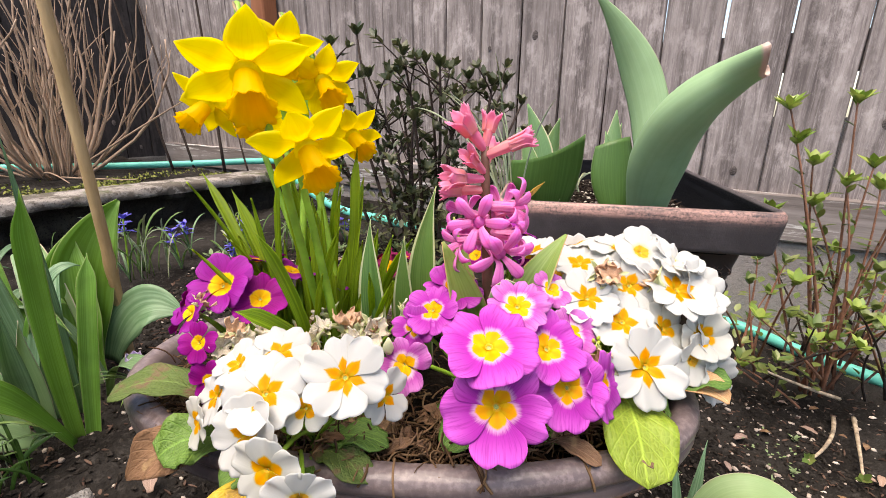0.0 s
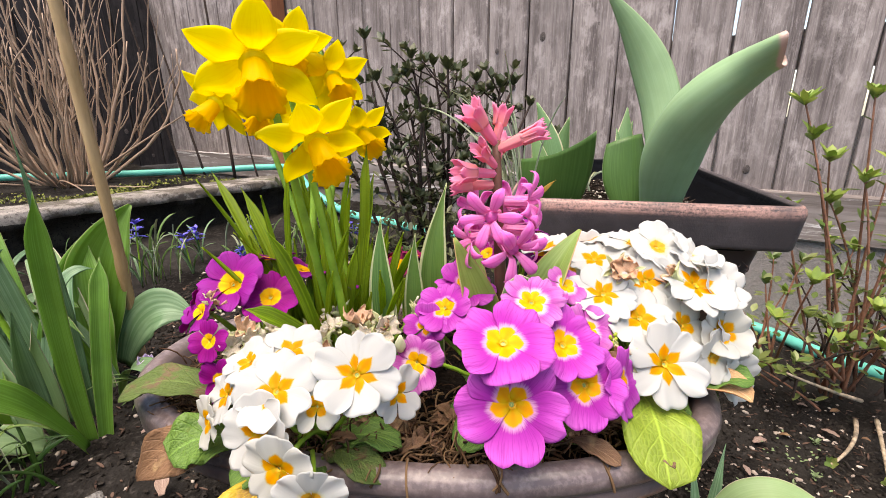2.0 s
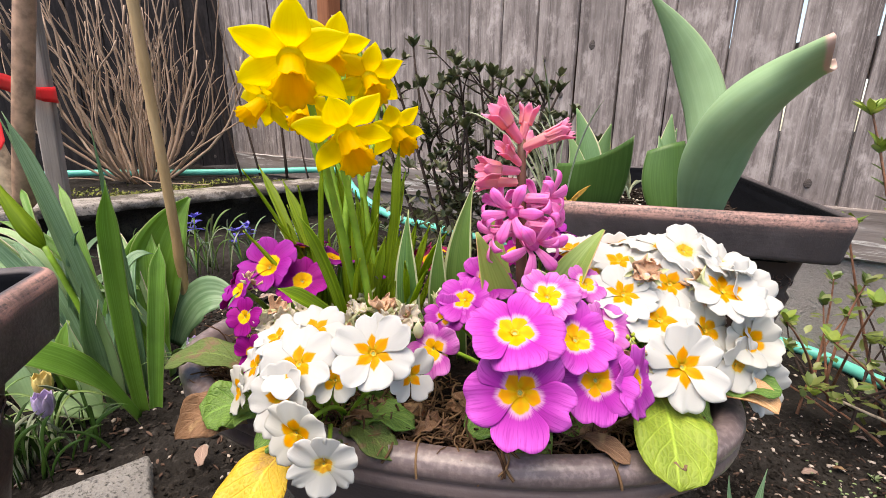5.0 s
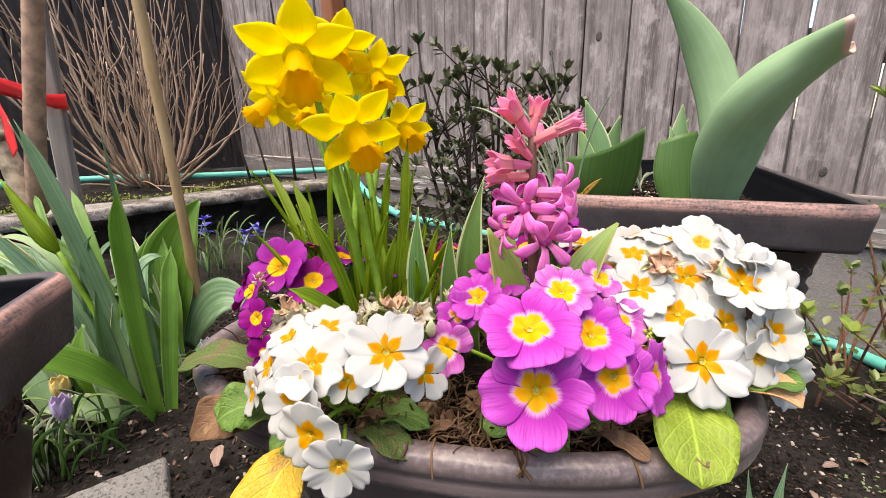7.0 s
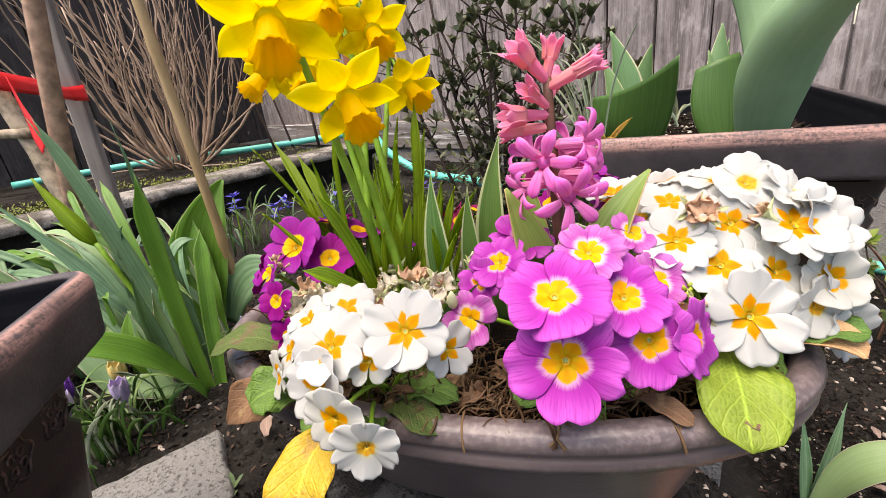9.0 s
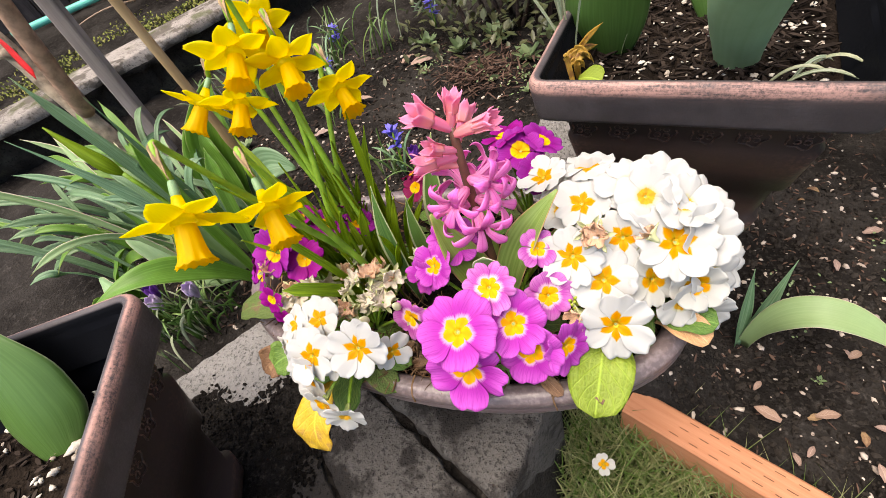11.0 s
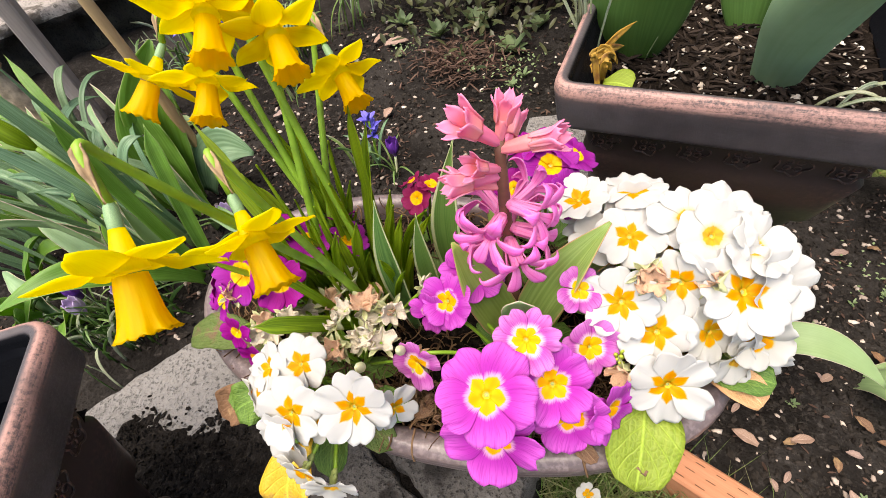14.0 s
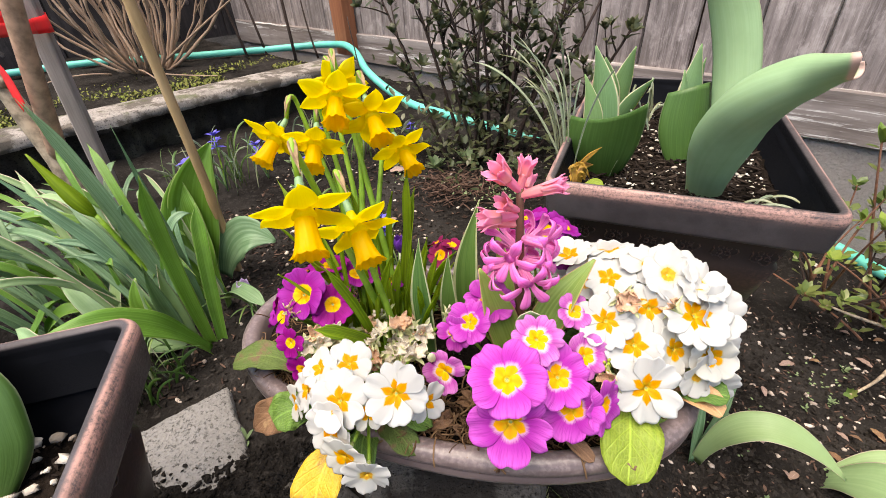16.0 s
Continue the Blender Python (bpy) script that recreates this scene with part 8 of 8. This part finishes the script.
random.seed(31)
spots = [(rnd(0.30, 0.78), rnd(0.24, 0.80)) for _ in range(90)]
spots = [(x, y) for x, y in spots if (x - 0.20) * 0.47 + (y - 0.315) * 0.88 > 0.04 and (x > 0.42 or y < 0.42)][:22]
for i, (x, y) in enumerate(spots):
    random.seed(900 + i)
    fallen(x, y, rnd(0.010, 0.024), rnd(0, 6.3), 700 + i)

# perlite and bark in the planters
random.seed(5)
pr, pb, pn = [], [], []
for i in range(2100):
    u, w = rnd(-0.103, 0.103), rnd(-0.20, 0.20)
    p = PL_C + pl_dir * u + pl_back * w
    z = SOIL_Z + 0.005 * fbm(p.x * 20, p.y * 20, 7) + 0.003
    if i % 5 < 2:
        pr.append(lump((p.x, p.y, z), random.choice((0.0008, 0.0010, 0.0012, 0.0015, 0.0019, 0.0026, 0.0034)) * rnd(0.8, 1.2), 0.5, 0.5))
    else:
        pb.append(chip((p.x, p.y, z + 0.002), rnd(0.006, 0.022), rnd(0.0012, 0.004), rnd(0, 6.3), rnd(-0.2, 0.5)))
for i in range(760):
    u, w = rnd(-0.100, 0.100), rnd(-0.145, 0.145)
    p = NP_C - nu * u - nvv * w
    z = 0.405 + 0.005 * fbm(p.x * 20, p.y * 20, 7) + 0.003
    if i % 3 == 0:
        pn.append(lump((p.x, p.y, z + 0.002), random.choice((0.0012, 0.0018, 0.0028, 0.0046)) * rnd(0.8, 1.2), 0.75, 0.5))
    else:
        pb.append(chip((p.x, p.y, z + 0.001), rnd(0.004, 0.014), rnd(0.0015, 0.004), rnd(0, 6.3), rnd(-0.3, 0.5)))
solid("perlite", joined("perlite", pr, PERLITE), "white perlite grains in the far planter", "perlite", kind="stuff")
solid("coarse_perlite", joined("coarse_perlite", pn, PERLITE), "large white perlite lumps in the near planter", "perlite", kind="stuff")
solid("bark_bits", joined("bark_bits", pb, POT_CHIPS, False), "dark bark bits in the planter soil", "bark", kind="stuff")

# dried moss and roots in the bowl, some hanging over the rim
random.seed(6)
fib = []
for i in range(2800):
    t = rnd(0, 6.28) if i < 1300 else rnd(3.5, 6.0)
    s = math.sqrt(rnd(0.05 if i < 1300 else 0.45, 1)) * 0.93
    x, y = BOWL_C.x + BOWL_A * s * math.cos(t) * 0.97, BOWL_C.y + BOWL_B * s * math.sin(t) * 0.97
    p = Vector((x, y, 0.374 + rnd(0.0, 0.014)))
    d = Vector((rnd(-1, 1), rnd(-1, 1), rnd(-0.3, 0.6))).normalized() * rnd(0.008, 0.024)
    fib.append(tube_data(bez(p, p + d * 0.5 + Vector((rnd(-0.006, 0.006), rnd(-0.006, 0.006), rnd(0, 0.006))), p + d, 4), rnd(0.0003, 0.0008), 4, False))
for cx, n in ((-0.035, 2), (0.018, 4), (0.085, 2)):
    for i in range(n):
        x = cx + random.gauss(0, 0.007)
        e = 1 - ((x - BOWL_C.x) / BOWL_A) ** 2
        y = BOWL_C.y - BOWL_B * math.sqrt(max(0, e)) + 0.012 + (x - BOWL_C.x) * math.sin(BOWL_ROT)
        p = Vector((x, y, 0.389))
        fib.append(tube_data(bez(p, p + Vector((rnd(-0.006, 0.006), -0.016, 0.004)), p + Vector((rnd(-0.01, 0.01), -0.0175, -rnd(0.002, 0.012))), 6), rnd(0.0004, 0.0010), 4, False))
solid("dried_moss", joined("dried_moss", fib, FIBRE), "tangled dried moss and roots on the bowl's soil", "dried moss", kind="stuff")
random.seed(16)
brown = thing("withered_leaves", (0.0, 0.23, 0.38), "crumpled brown withered leaves on the bowl's soil", "withered leaf")
for i in range(26):
    x = rnd(-0.10, 0.14)
    p = Vector((x, rnd(0.215, 0.25), 0.382))
    d = Vector((rnd(-1, 1), rnd(-1, 0.3), rnd(-0.1, 0.5))).normalized() * rnd(0.012, 0.026)
    leaf(brown, bez(p, p + d * 0.5 + Vector((0, 0, rnd(0.004, 0.012))), p + d, 6), rnd(0.006, 0.014), (0, -0.4, 1), DRY_LEAF, shape="broad", cup=0.8, wave=0.6, seed=i, nu=8, nv=5)

# soil heaped on the slabs before the bowl
def heap_z(x, y):
    cover = 0.206 - y + 0.95 * max(0.0, x + 0.305) + 0.018 * noise.noise(Vector((x * 22, y * 22, 8))) + 0.012 * noise.noise(Vector((x * 70, y * 70, 8)))
    h = max(-0.022, min(0.010, cover * 0.40)) - 0.020 * smooth(-0.235, -0.18, x) - 0.03 * smooth(-0.39, -0.43, x)
    return cover, 0.222 + h + 0.007 * fbm(x * 26, y * 26, 4.4) + 0.004 * noise.noise(Vector((x * 95, y * 95, 3)))


random.seed(33)
clods = []
for i in range(2600):
    x, y = rnd(-0.40, -0.18), rnd(0.0, 0.28)
    cover, z = heap_z(x, y)
    if cover > -0.03 + rnd(0, 0.03):
        clods.append(lump((x, y, max(z, 0.2215) + 0.0008), abs(random.gauss(0.0008, 0.0013)) + 0.0008, 0.8, 0.45))
solid("soil_clods", joined("soil_clods", clods, SHADED_SOIL, False), "crumbs of dark soil on the concrete, blackened as shadow", "soil", kind="stuff")
hv, hf, hn = [], [], 90
for i in range(hn + 1):
    for j in range(hn + 1):
        x, y = -0.43 + 0.40 * i / hn, -0.04 + 0.30 * j / hn
        hv.append((x, y, heap_z(x, y)[1]))
for i in range(hn):
    for j in range(hn):
        a = i * (hn + 1) + j
        hf.append((a, a + hn + 1, a + hn + 2, a + 1))
solid("soil_heap", mesh("soil_heap", hv, hf, None, SHADED_SOIL), "dark soil heaped over the concrete, with shadow in its colour", "soil", kind="stuff")

# moss along the raised bed and the footing
random.seed(7)
ms = []
for i in range(5200):
    s, d = rnd(0.1, LEDGE_LEN - 0.1), abs(random.gauss(0.17, 0.12)) + 0.13
    if noise.noise(Vector((s * 5, d * 7, 0.5))) < -0.05:
        continue
    p = LEDGE_A + LEDGE_DIR * s + LEDGE_OUT * d
    ms.append(small_leaf((p.x, p.y, 0.315 + rnd(0, 0.008)), (rnd(-1, 1), rnd(-1, 1), rnd(0.2, 1)), (0, 0, 1), rnd(0.006, 0.014), 0.006))
solid("moss", joined("moss", ms, MOSS), "green moss on the raised bed", "moss", kind="stuff")

# lawn beside the timber
random.seed(8)
gr = []
while len(gr) < 7500:
    x, y = rnd(0.0, 0.50), rnd(-0.02, 0.36)
    k = (x - 0.20) * 0.47 + (y - 0.315) * 0.88
    if k > 0.0 or (x < 0.05 and y > 0.26):
        continue
    p0 = Vector((x, y, -0.056))
    h = rnd(0.05, 0.135)
    d = Vector((rnd(-1, 1), rnd(-1, 1), 0)) * h * 0.75
    w = rnd(0.0006, 0.0014)
    s = Vector((-d.y, d.x, 0))
    s = s.normalized() * w if s.length > 1e-6 else Vector((w, 0, 0))
    pts = bez(p0, p0 + d * 0.3 + Vector((0, 0, h * 0.8)), p0 + d + Vector((0, 0, h * rnd(0.5, 1.0))), 4)
    v, f = [], []
    for i, q in enumerate(pts):
        k2 = 1 - (i / 4) ** 2
        v += [q - s * k2, q + Vector((0, 0, -0.0006)), q + s * k2]
    for i in range(4):
        a = i * 3
        f += [(a, a + 1, a + 4, a + 3), (a + 1, a + 2, a + 5, a + 4)]
    gr.append((v, f, None))
solid("lawn_grass", joined("lawn_grass", gr, GRASS), "shaggy green and straw-coloured lawn grass", "grass", kind="stuff")
loose = thing("fallen_primrose", (0.115, 0.205, 0.01), "white primrose blossom fallen on the grass", "blossom")
primrose(loose, (0.128, 0.244, 0.060), (0.1, -0.5, 0.85), 0.015, CREAM_PETAL, (0.115, 0.23, 0.0), 701, count=4, stalk=False)
